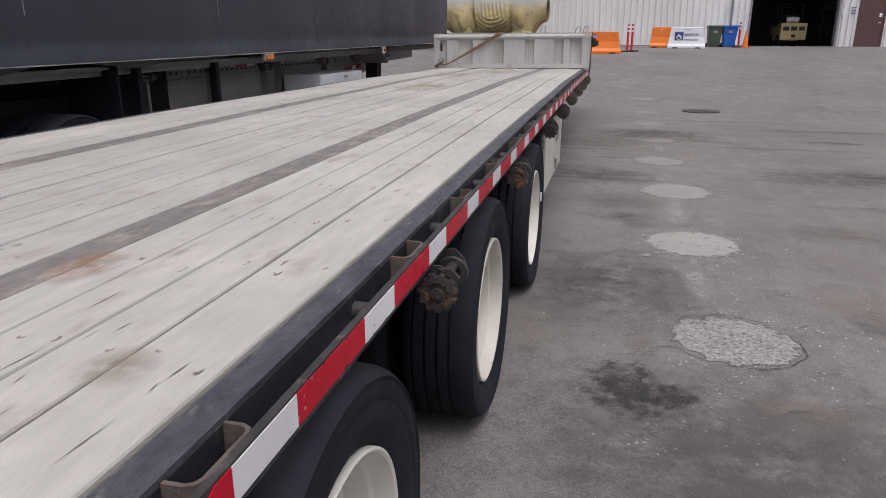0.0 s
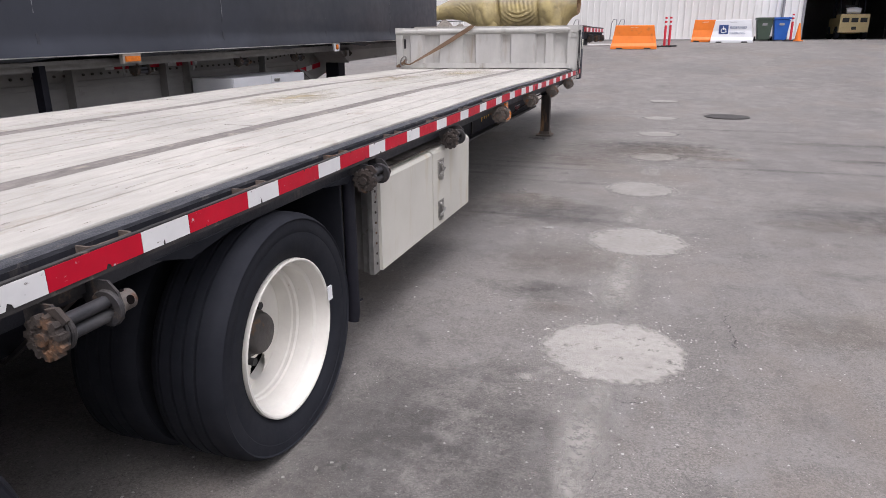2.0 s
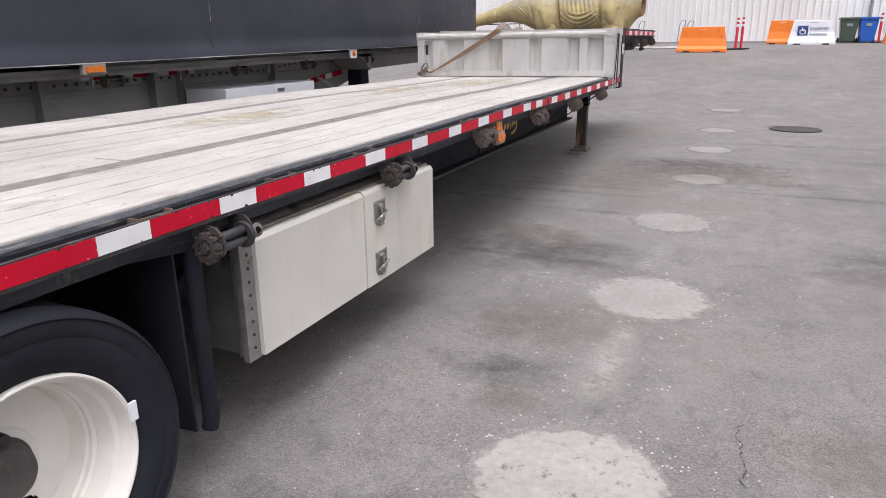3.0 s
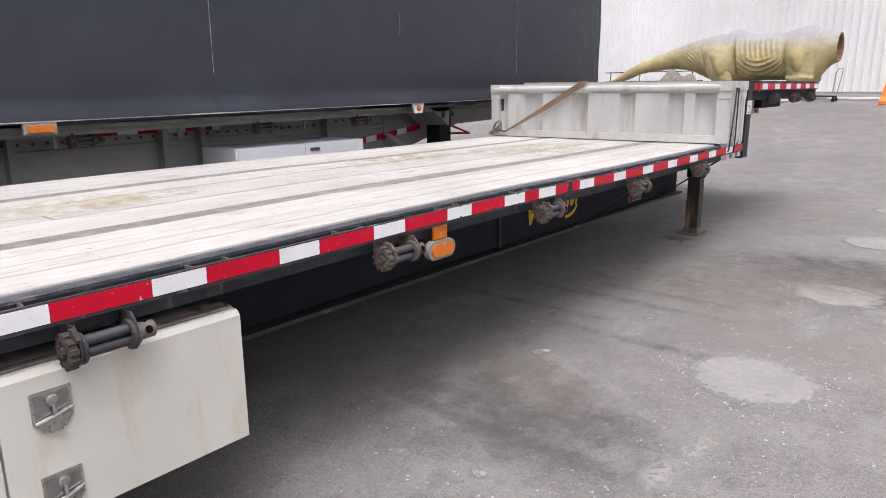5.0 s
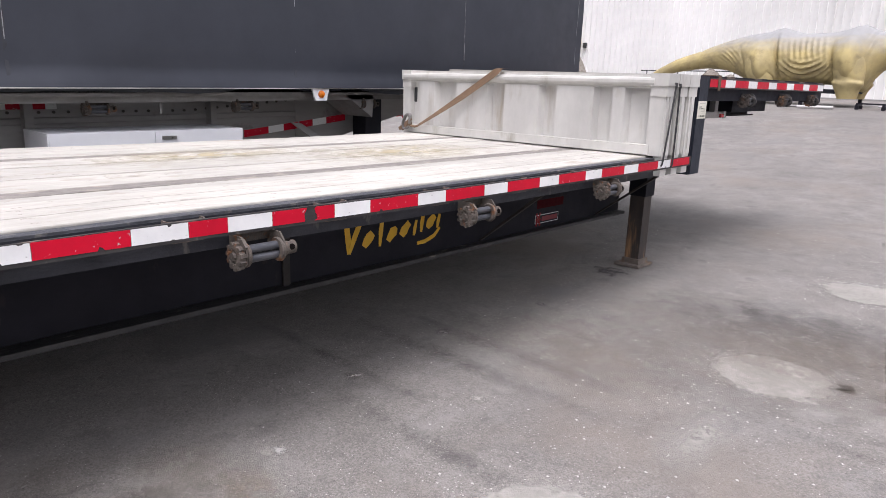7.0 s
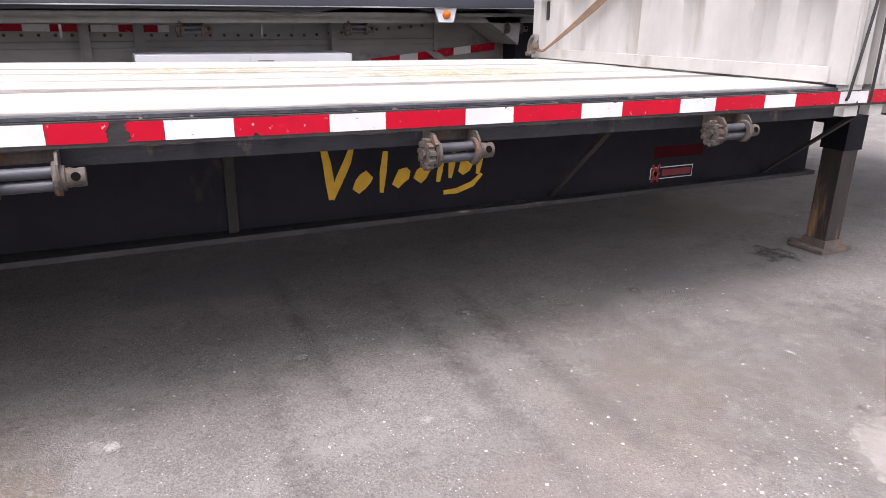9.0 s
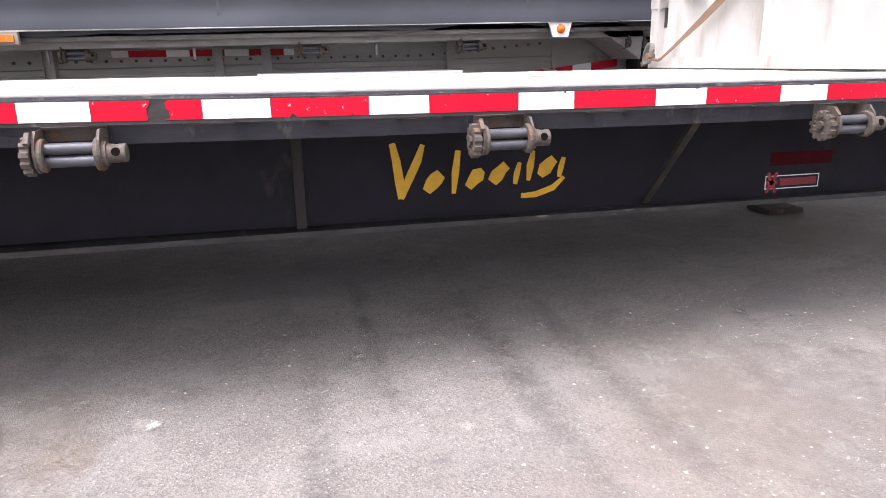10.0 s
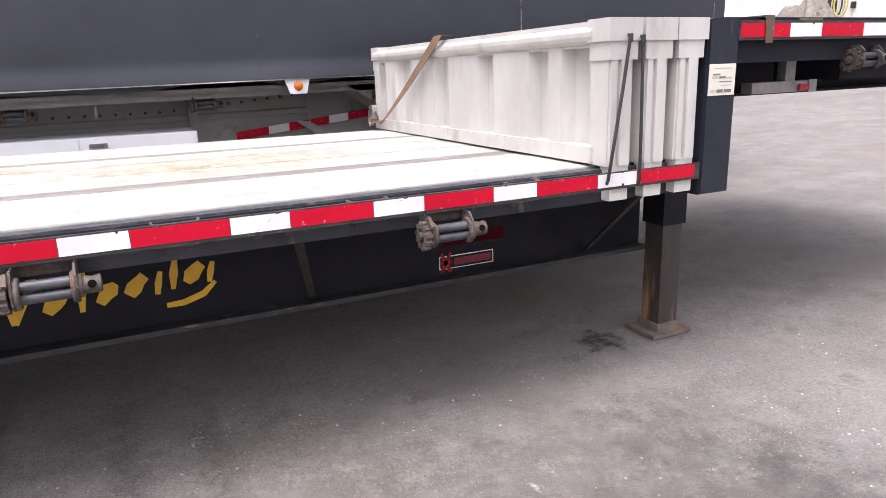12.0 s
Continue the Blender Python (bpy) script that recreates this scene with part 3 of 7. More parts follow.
# side rails, edge strips and rub rails, on both sides
for far in (0, 1):
    def sx(x):
        return WIDE - x if far else x

    def along(y0, y1, x0, x1, z0, z1, rise=sag):
        a, b = sorted((sx(x0), sx(x1)))
        return box(bmesh.new(), a, b, y0, y1, z0, z1, rise=rise)
    dz = -0.014 * far
    part("side_rail", along(TAIL, STEP, -0.115, -0.058, 0.868, 0.989 + dz), RAILSIDE, trailer)
    part("edge_strip", along(TAIL, STEP, -0.115, -0.060, 0.989 + dz, 0.998 + dz), RAILTOP, trailer, "scratched grey steel edge strip")
    part("rub_rail", along(TAIL, STEP, -0.013, 0.0, 0.925 + dz, 0.992 + dz), EDGE, trailer)
    part("upper_side_rail", along(STEP + 0.12, NOSE, -0.10, -0.03, 1.385, 1.567, None), BLACK, trailer)
    part("upper_rub_rail", along(STEP + 0.17, NOSE, -0.028, 0.0, 1.475, 1.553, None), EDGE, trailer)

# deck planks between two dark nailing strips
def crown(x):
    """The boards stand a little proud of the near rail and lean down towards the far one."""
    return 0.006 + 0.0065 * x


PLANKS = []
for edges in ((-0.117, -0.290, -0.421, -0.553, -0.685), (-0.805, -0.985, -1.137, -1.27, -1.402, -1.535, -1.667, -1.797), (-1.915, -2.055, -2.195, -2.335, -2.475)):
    PLANKS += [(b, a) for a, b in zip(edges, edges[1:])]
random.seed(5)
for x0, x1 in PLANKS:
    cuts = [TAIL] + ([random.choice((4.9, 6.1, 7.3, 8.5))] if random.random() < 0.4 else []) + [STEP - 0.02]
    for y0, y1 in zip(cuts, cuts[1:]):
        lift = random.uniform(-0.002, 0.002)
        bm = bmesh.new()
        z = 1.0 + lift + crown((x0 + x1) / 2)
        prof = [(x0 + 0.0045, z - 0.035), (x1 - 0.0045, z - 0.035), (x1 - 0.0045, z - 0.004), (x1 - 0.0065, z),
                (x0 + 0.0065, z), (x0 + 0.0045, z - 0.004)]
        k = max(2, round((y1 - y0) / 1.0))
        sweep(bm, prof, [y0 + 0.003 + (y1 - y0 - 0.006) * i / k for i in range(k + 1)], sag)
        part("plank", bm, WOOD, trailer)
for x0, x1 in ((-0.802, -0.688), (-1.912, -1.800)):
    part("nailing_strip", box(bmesh.new(), x0, x1, TAIL, STEP - 0.02, 0.955, 0.999 + crown(x0), rise=sag), STRIP, trailer, "dark worn steel nailing strip")
bm = bmesh.new()
box(bm, -2.5, -0.09, TAIL, STEP, 0.945, 0.955, rise=sag)
part("deck_underlay", bm, BLACK, trailer)

# sunken screw heads and worn dents in the boards
bm = bmesh.new()
random.seed(11)
for x0, x1 in PLANKS:
    y = TAIL + 0.3
    while y < STEP - 0.2:
        for f in (0.28, 0.74):
            if random.random() < 0.8:
                cx, cy = x0 + (x1 - x0) * f + random.uniform(-0.012, 0.012), y + random.uniform(-0.04, 0.04)
                l, w, z = random.uniform(0.006, 0.022), random.uniform(0.004, 0.008), 1.0024 + sag(cy) + crown(cx)
                # a crescent of broken grain round the sunken head
                k0, span = random.uniform(0, 6.28), random.uniform(2.6, 5.2)
                rim = [(k0 + span * i / 8, random.uniform(0.8, 1.15)) for i in range(9)]
                vs = [bm.verts.new((cx + q * w * math.cos(t), cy + q * l * math.sin(t), z)) for t, q in rim]
                vs += [bm.verts.new((cx + 0.45 * q * w * math.cos(t), cy + 0.45 * q * l * math.sin(t), z)) for t, q in reversed(rim)]
                bm.faces.new(vs)
        y += 0.407
tagged(part("deck_screws", bm, surf("screw_pits", (0.16, 0.14, 0.125), (0.24, 0.22, 0.20), 0.8, scale=40), trailer), kind="stuff")

# drying cracks along the grain
bm = bmesh.new()
random.seed(17)
for i in range(620):
    x0, x1 = random.choice(PLANKS)
    x, y, l, w = random.uniform(x0 + 0.012, x1 - 0.012), random.uniform(TAIL + 0.2, STEP - 0.3), random.uniform(0.02, 0.13), random.uniform(0.0006, 0.0019)
    d = random.uniform(-0.006, 0.006)
    bm.faces.new([bm.verts.new((xx, yy, 1.0026 + sag(yy) + crown((x0 + x1) / 2))) for xx, yy in ((x, y), (x + w + d / 2, y + l / 2), (x + d, y + l), (x - w + d / 2, y + l / 2))])
tagged(part("grain_cracks", bm, surf("dark_grain_crack", (0.07, 0.06, 0.05), (0.14, 0.12, 0.10), 0.9, scale=40), trailer), kind="stuff")

# stake pockets in the gap behind the rub rail
bm = bmesh.new()
bend = [(-0.058, -0.066), (-0.030, -0.066), (-0.019, -0.060), (-0.0145, -0.048), (-0.0145, 0.048), (-0.019, 0.060), (-0.030, 0.066), (-0.058, 0.066)]
rings = []
for i, p in enumerate(bend):
    p0, p1 = Vector(bend[max(i - 1, 0)]), Vector(bend[min(i + 1, len(bend) - 1)])
    d = (p1 - p0).normalized()
    n = Vector((d.y, -d.x)) * 0.0035
    rings.append([bm.verts.new((p[0] + k * n.x, p[1] + k * n.y, z)) for k, z in ((-1, -0.068), (1, -0.068), (1, 0.004), (-1, 0.004))])
for r0, r1 in zip(rings, rings[1:]):
    for i in range(4):
        bm.faces.new((r0[i], r1[i], r1[(i + 1) % 4], r0[(i + 1) % 4]))
bm.faces.new(rings[0]), bm.faces.new(rings[-1][::-1])
pocket = mesh_of("stake_pocket", bm, surf("worn_brown_pocket", (0.135, 0.105, 0.086), (0.07, 0.056, 0.048), 0.8, 0.1, scale=24, bump=0.35, bscale=90, dirt=(0.17, 0.085, 0.042), dirt_amount=0.35, dirt_scale=14))
for y in [0.82, 1.64] + [5.50 + 0.603 * k for k in range(-5, 12)]:
    if y < STEP - 0.6:
        put("stake_pocket", pocket, trailer, "", (0, y, 0.988 + sag(y)))
for k in range(5):
    put("stake_pocket", pocket, trailer, "", (0, 13.6 + 0.6 * k, 1.56))
spacer = mesh_of("pipe_spool", tube(bmesh.new(), [(-0.057, 0, 0), (-0.014, 0, 0)], 0.020, 10), EDGE, True)
for k in range(-6, 12):
    y = 5.80 + 0.603 * k
    if y < STEP - 0.6:
        put("pipe_spool", spacer, trailer, "", (0, y, 0.955 + sag(y)))

# red and white reflective tape along the rub rail
TAPE = []
for k in range(-9, 8):
    y = 4.366 + (0.4572 if k < 0 else 0.4555) * k
    TAPE += [(y, y + 0.1778, 0), (y + 0.1778, y + (0.4572 if k < 0 else 0.4555), 1)]
marks = (8.010, 8.193, 8.472, 8.652, 8.926, 9.112, 9.252, 9.428)
TAPE += [(a, b, i % 2) for i, (a, b) in enumerate(zip(marks, marks[1:]))]
TAPE += [(9.428, 9.573, 1), (9.618, 9.708, 1)]
marks = (9.708, 9.891, 10.165, 10.343, 10.618, 10.800, 11.077, 11.259, 11.535, 11.718, 11.988, 12.172, 12.449, 12.64, 12.945)
TAPE += [(a, b, i % 2) for i, (a, b) in enumerate(zip(marks, marks[1:]))]
UPTAPE = [(13.15, 13.44, 1)]
for k in range(6):
    y = 13.44 + 0.481 * k
    UPTAPE += [(y, y + 0.20, 0)] + ([(y + 0.20, y + 0.481, 1)] if k < 5 else [])


def tape_piece(y0, y1, red, x, z0, z1, parent, rise, seed, torn=(0.0012, 0.0012)):
    """A strip of tape with ragged ends and small bites torn out of its long edges."""
    rnd = random.Random(seed)
    bm = bmesh.new()
    ts = [i / 7 for i in range(8)]

    def bites(z, up):
        out, y = [], y0 + 0.02
        while y < y1 - 0.05:
            y += rnd.uniform(0.02, 0.16)
            w, d = rnd.uniform(0.004, 0.022), rnd.uniform(0.002, 0.009) * (1.6 if rnd.random() < 0.15 else 1) * (1.9 if 3.3 < y < 5.2 else 1)
            if y + w < y1 - 0.012 and rnd.random() < 0.5:
                out += [(y, z), (y + w * 0.3, z + up * d), (y + w * 0.8, z + up * d * rnd.uniform(0.4, 0.9)), (y + w, z)]
            y += w
        return out
    a = [(y0 + 0.0003 + rnd.uniform(0, torn[0]), z0 + (z1 - z0) * t) for t in reversed(ts)]
    b = [(y1 - 0.0003 - rnd.uniform(0, torn[1]), z0 + (z1 - z0) * t) for t in ts]
    loop = a + bites(z0, 1) + b + bites(z1, -1)[::-1]
    plate(bm, [(x, yy, zz + (rise(yy) if rise else 0)) for yy, zz in loop], (0.0016, 0, 0))
    return part("tape_strip", bm, RED if red else WHITE, parent, "red reflective tape" if red else "white reflective tape")


for i, (y0, y1, red) in enumerate(TAPE):
    gap = (9.6 < y0 < 9.63, 9.55 < y1 < 9.6)
    tape_piece(y0 - 0.006 * gap[0], y1 + 0.006 * gap[1], red, 0.0006, 0.936, 0.988, trailer, sag, i, [0.016 if g else 0.0012 for g in gap])
for i, (y0, y1, red) in enumerate(UPTAPE):
    tape_piece(y0, y1, red, 0.0006, 1.486, 1.542, trailer, None, 100 + i)

FLANGE = surf("worn_flange_edge", (0.018, 0.018, 0.020), (0.050, 0.049, 0.049), 0.65, scale=24, stretch=(1, 0.35, 1.6), bump=0.35,
              dirt=(0.20, 0.18, 0.16), dirt_amount=0.26, dirt_scale=16, dirt_stretch=(1, 0.4, 1.5), dirt_soft=0.12)
# main beams, cross members and outrigger gussets
for x in (-0.74, -1.85):
    s = 1 if x > -1.3 else -1
    bm = bmesh.new()
    prof = [(x - 0.008, 0.439), (x + 0.008, 0.439), (x + 0.008, 0.925), (x + 0.07, 0.925), (x + 0.07, 0.942),
            (x - 0.07, 0.942), (x - 0.07, 0.925), (x - 0.008, 0.925)]
    sweep(bm, prof, [5.3, 7, 9, 11, 13.32], sag)
    part("main_beam", bm, BLACK, trailer, "black painted steel I-beam")
    part("bottom_flange", box(bmesh.new(), x - 0.075, x + 0.075, 5.3, 13.32, 0.417, 0.439), FLANGE, trailer, "worn grey flange edge")
    bm = bmesh.new()
    prof = [(px, pz if pz > 0.6 else pz + 0.22) for px, pz in prof]
    sweep(bm, prof, [TAIL, 2, 4, 5.3], sag)
    part("rear_beam", bm, BLACK, trailer)
    bm = bmesh.new()
    prof = [(x - 0.07, 1.2), (x + 0.07, 1.2), (x + 0.07, 1.215), (x + 0.008, 1.215), (x + 0.008, 1.52), (x - 0.008, 1.52), (x - 0.008, 1.215), (x - 0.07, 1.215)]
    sweep(bm, prof, [13.2, NOSE])
    part("neck_beam", bm, BLACK, trailer)
cm = mesh_of("cross_member", boxes((-2.47, -0.12, -0.03, 0.03, 0.87, 0.876), (-2.47, -0.12, -0.004, 0.004, 0.876, 0.94), (-2.47, -0.12, -0.03, 0.03, 0.94, 0.944)), BLACK)
for k in range(21):
    y = 0.6 + 0.61 * k
    put("cross_member", cm, trailer, "", (0, y, sag(y)))
bm = bmesh.new()
plate(bm, [(-0.735, -0.012, 0.447), (-0.718, -0.012, 0.447), (-0.108, -0.19, 0.862), (-0.135, -0.19, 0.862)], (0, 0.03, 0))
STREAKED = surf("rust_streaked_black", (0.017, 0.0155, 0.0155), (0.028, 0.023, 0.02), 0.75, scale=9,
                dirt=(0.06, 0.038, 0.024), dirt_amount=0.5, dirt_scale=9, dirt_stretch=(1, 1, 0.3), dirt_soft=0.25)
gus = mesh_of("brace_bar", bm, STREAKED)
for y in (1.6, 4.5, 11.48, 12.95):
    put("brace_bar", gus, trailer, "", (0, y, 0))
part("stiffener", boxes((-0.732, -0.718, 9.945, 9.985, 0.44, 0.92)), STREAKED, trailer, "rusty brown stiffener bar")

# the drop wall at the step, and the upper deck
NAVY = surf("grimy_blue_black_steel", (0.0125, 0.0155, 0.0245), (0.019, 0.0225, 0.033), 0.55, spec=0.3, scale=7, bump=0.12,
            dirt=(0.085, 0.08, 0.078), dirt_amount=0.25, dirt_scale=7, dirt_stretch=(1.5, 1.5, 0.35), dirt_soft=0.2)
part("drop_wall", boxes((-2.57, -0.02, 12.99, 13.14, 0.85, 1.49), bev=0.004), NAVY, trailer, "black steel wall at the step")
part("drop_cheek", boxes((-0.10, -0.004, 12.995, 13.145, 0.855, 1.56), bev=0.004), NAVY, trailer)
for i in range(13):
    x1 = -0.105 - 0.183 * i
    part("upper_plank", boxes((x1 - 0.179, x1, 13.02, NOSE, 1.533, 1.568)), WOOD, trailer)
part("nose_rail", boxes((-2.56, -0.03, NOSE, NOSE + 0.06, 1.37, 1.566), bev=0.006), BLACK, trailer)
cm = mesh_of("upper_cross_member", boxes((-2.47, -0.1, -0.03, 0.03, 1.45, 1.533)), BLACK)
for k in range(5):
    put("upper_cross_member", cm, trailer, "", (0, 13.6 + 0.65 * k, 0))
# sticker with unreadable print
st = part("sticker", boxes((-0.004, -0.0008, 12.995, 13.14, 1.26, 1.385)), surf("yellowed_sticker", (0.66, 0.64, 0.56), (0.58, 0.56, 0.48), 0.5, scale=14), trailer, "white sticker with worn print")
FADED = surf("faded_print", (0.40, 0.385, 0.33), (0.47, 0.45, 0.39), 0.6, scale=20)
INK = surf("worn_dark_print", (0.13, 0.135, 0.10), (0.22, 0.22, 0.17), 0.6, scale=60)
for z0, z1, a, b, m in ((1.340, 1.347, 13.014, 13.055, INK), (1.326, 1.338, 13.012, 13.045, FADED), (1.327, 1.336, 13.05, 13.085, INK), (1.325, 1.333, 13.09, 13.12, FADED), (1.312, 1.316, 13.05, 13.122, INK), (1.366, 1.370, 13.02, 13.115, FADED),
                        (1.298, 1.302, 13.06, 13.12, FADED), (1.271, 1.283, 13.006, 13.034, FADED), (1.271, 1.284, 13.040, 13.074, INK), (1.271, 1.284, 13.080, 13.122, INK)):
    part("print_bar", boxes((-0.0008, 0.0002, a, b, z0, z1)), m, st)
# lamp bracket under the neck
lb = part("lamp_bracket", boxes((-0.16, -0.115, 13.585, 13.65, 1.296, 1.40), (-0.16, -0.10, 13.36, 13.775, 1.248, 1.296), (-0.10, -0.094, 13.72, 13.775, 1.243, 1.300), bev=0.003), GALV, trailer, "grimy steel lamp bracket")
part("neck_box", boxes((-0.5, -0.13, 13.98, 14.78, 1.29, 1.40), bev=0.006), BLACK, trailer)
part("red_lamp", boxes((-0.10, -0.086, 13.655, 13.717, 1.253, 1.281), bev=0.006), REDLENS, lb)

# ratchet winches under the rail
# near-black colour for the shade inside the winch bar holes
PIT = surf("painted_hole_shade", (0.006, 0.005, 0.005), (0.010, 0.008, 0.008), 1.0, scale=40, bump=0.0, spec=0.0)


def winch_meshes():
    bm = bmesh.new()
    for y in (-0.092, 0.062):
        plate(bm, [(-0.075, y, 0.055), (0.006, y, 0.055), (0.03, y, 0.03), (0.04, y, -0.005), (0.034, y, -0.036), (0.012, y, -0.054), (-0.022, y, -0.054), (-0.05, y, -0.03), (-0.075, y, 0.01)], (0, 0.007, 0))
    for y in (-0.084, 0.052):
        lathe_ = [(y, 0.024), (y, 0.042), (y + 0.004, 0.045), (y + 0.010, 0.045), (y + 0.014, 0.042), (y + 0.014, 0.024)]
        rings = [[bm.verts.new((r * math.cos(t), a, r * math.sin(t) - 0.01)) for t in (2 * math.pi * i / 20 for i in range(20))] for a, r in lathe_]
        for p, q in zip(rings, rings[1:]):
            for i in range(20):
                bm.faces.new((p[i], p[(i + 1) % 20], q[(i + 1) % 20], q[i]))
    box(bm, -0.075, -0.06, -0.092, 0.070, 0.02, 0.055)
    box(bm, -0.075, -0.045, -0.092, 0.070, 0.054, 0.059)
    frame_ = mesh_of("winch_frame", bm, WINCH)
    bm = bmesh.new()
    for dz in (-0.017, 0.017):
        tube(bm, [(0.0, -0.09, dz - 0.01), (0.0, 0.066, dz - 0.01)], 0.0155, 12)
    drum = mesh_of("drum", bm, surf("greasy_drum", (0.03, 0.031, 0.037), (0.09, 0.088, 0.09), 0.45, 0.4, scale=18, stretch=(1, 0.4, 1), bump=0.15), True)
    bm = bmesh.new()
    n = 11
    # hooked teeth round a dished wheel
    prof = []
    for i in range(n):
        t = 2 * math.pi * i / n
        prof += [(t, 0.0435), (t + 0.07, 0.051), (t + 0.31, 0.052), (t + 0.38, 0.0435)]
    rim = [[bm.verts.new((k * r * math.cos(t), y, k * r * math.sin(t) - 0.01)) for t, r in prof] for y, k in ((-0.098, 1), (-0.120, 1), (-0.122, 0.62), (-0.117, 0.55))]
    for p, q in zip(rim, rim[1:]):
        for i in range(len(prof)):
            j = (i + 1) % len(prof)
            bm.faces.new((p[i], q[i], q[j], p[j]))
    bm.faces.new(rim[-1]), bm.faces.new(rim[0][::-1])
    tube(bm, [(0, -0.127, -0.01), (0, -0.115, -0.01)], 0.0155, 8)
    gear = mesh_of("ratchet_gear", bm, RUSTY)
    bm = bmesh.new()
    tube(bm, [(0, 0.068, -0.01), (0, 0.080, -0.01), (0, 0.081, -0.01), (0, 0.126, -0.01), (0, 0.128, -0.01)], [0.033, 0.033, 0.026, 0.025, 0.022], 18)
    cap = mesh_of("winch_cap", bm, surf("worn_winch_cap", (0.10, 0.085, 0.075), (0.17, 0.15, 0.135), 0.6, 0.3, scale=30, bump=0.3, dirt=(0.12, 0.06, 0.035), dirt_amount=0.45, dirt_scale=22), True)
    # black discs on the closed cap paint the dark of its bar holes
    bm = bmesh.new()
    for t in (radians(15), radians(105), radians(195)):
        tube(bm, [(0.02 * math.cos(t), 0.104, 0.02 * math.sin(t) - 0.01), (0.0262 * math.cos(t), 0.104, 0.0262 * math.sin(t) - 0.01)], 0.0115, 12)
    holes = mesh_of("bar_hole", bm, PIT)
    bm = bmesh.new()
    plate(bm, [(0.0, -0.104, 0.05), (0.03, -0.104, 0.055), (0.055, -0.104, 0.03), (0.045, -0.104, 0.02)], (0, 0.012, 0))
    pawl = mesh_of("pawl", bm, RUSTY)
    return frame_, drum, gear, cap, holes, pawl


WINCHES = winch_meshes()
TANSTEEL = surf("dusty_tan_steel", (0.120, 0.100, 0.084), (0.058, 0.050, 0.045), 0.7, 0.25, scale=30, bump=0.35, bscale=90, dirt=(0.155, 0.068, 0.03), dirt_amount=0.42, dirt_scale=24)
BARSTEEL = surf("dusty_bar_steel", (0.05, 0.053, 0.064), (0.105, 0.106, 0.116), 0.5, 0.4, scale=20, stretch=(1, 0.4, 1), bump=0.15, dirt=(0.22, 0.16, 0.11), dirt_amount=0.25, dirt_scale=18)
DUSTY = []
for me, m in zip(WINCHES, (TANSTEEL, BARSTEEL, TANSTEEL, TANSTEEL, PIT, TANSTEEL)):
    me = me.copy()
    me.materials[0] = m
    DUSTY.append(me)


def winch(at, parent, dusty=False):
    meshes = DUSTY if dusty else WINCHES
    w = put("ratchet_winch", meshes[0], parent, "dusty tan ratchet strap winch" if dusty else "greasy dark ratchet strap winch", at)
    for name, me in zip(("drum", "ratchet_gear", "winch_cap", "bar_hole", "pawl"), meshes[1:]):
        put(name, me, w, "", at)
    return w


for y in (1.18, 2.68, 4.16, 5.755, 6.955, 8.155, 9.38, 10.585, 11.815):
    winch((0.015, y, 0.862 + sag(y)), trailer, y > 8)
for y in (13.97, 14.9, 15.75):
    winch((0.0, y, 1.39), trailer)


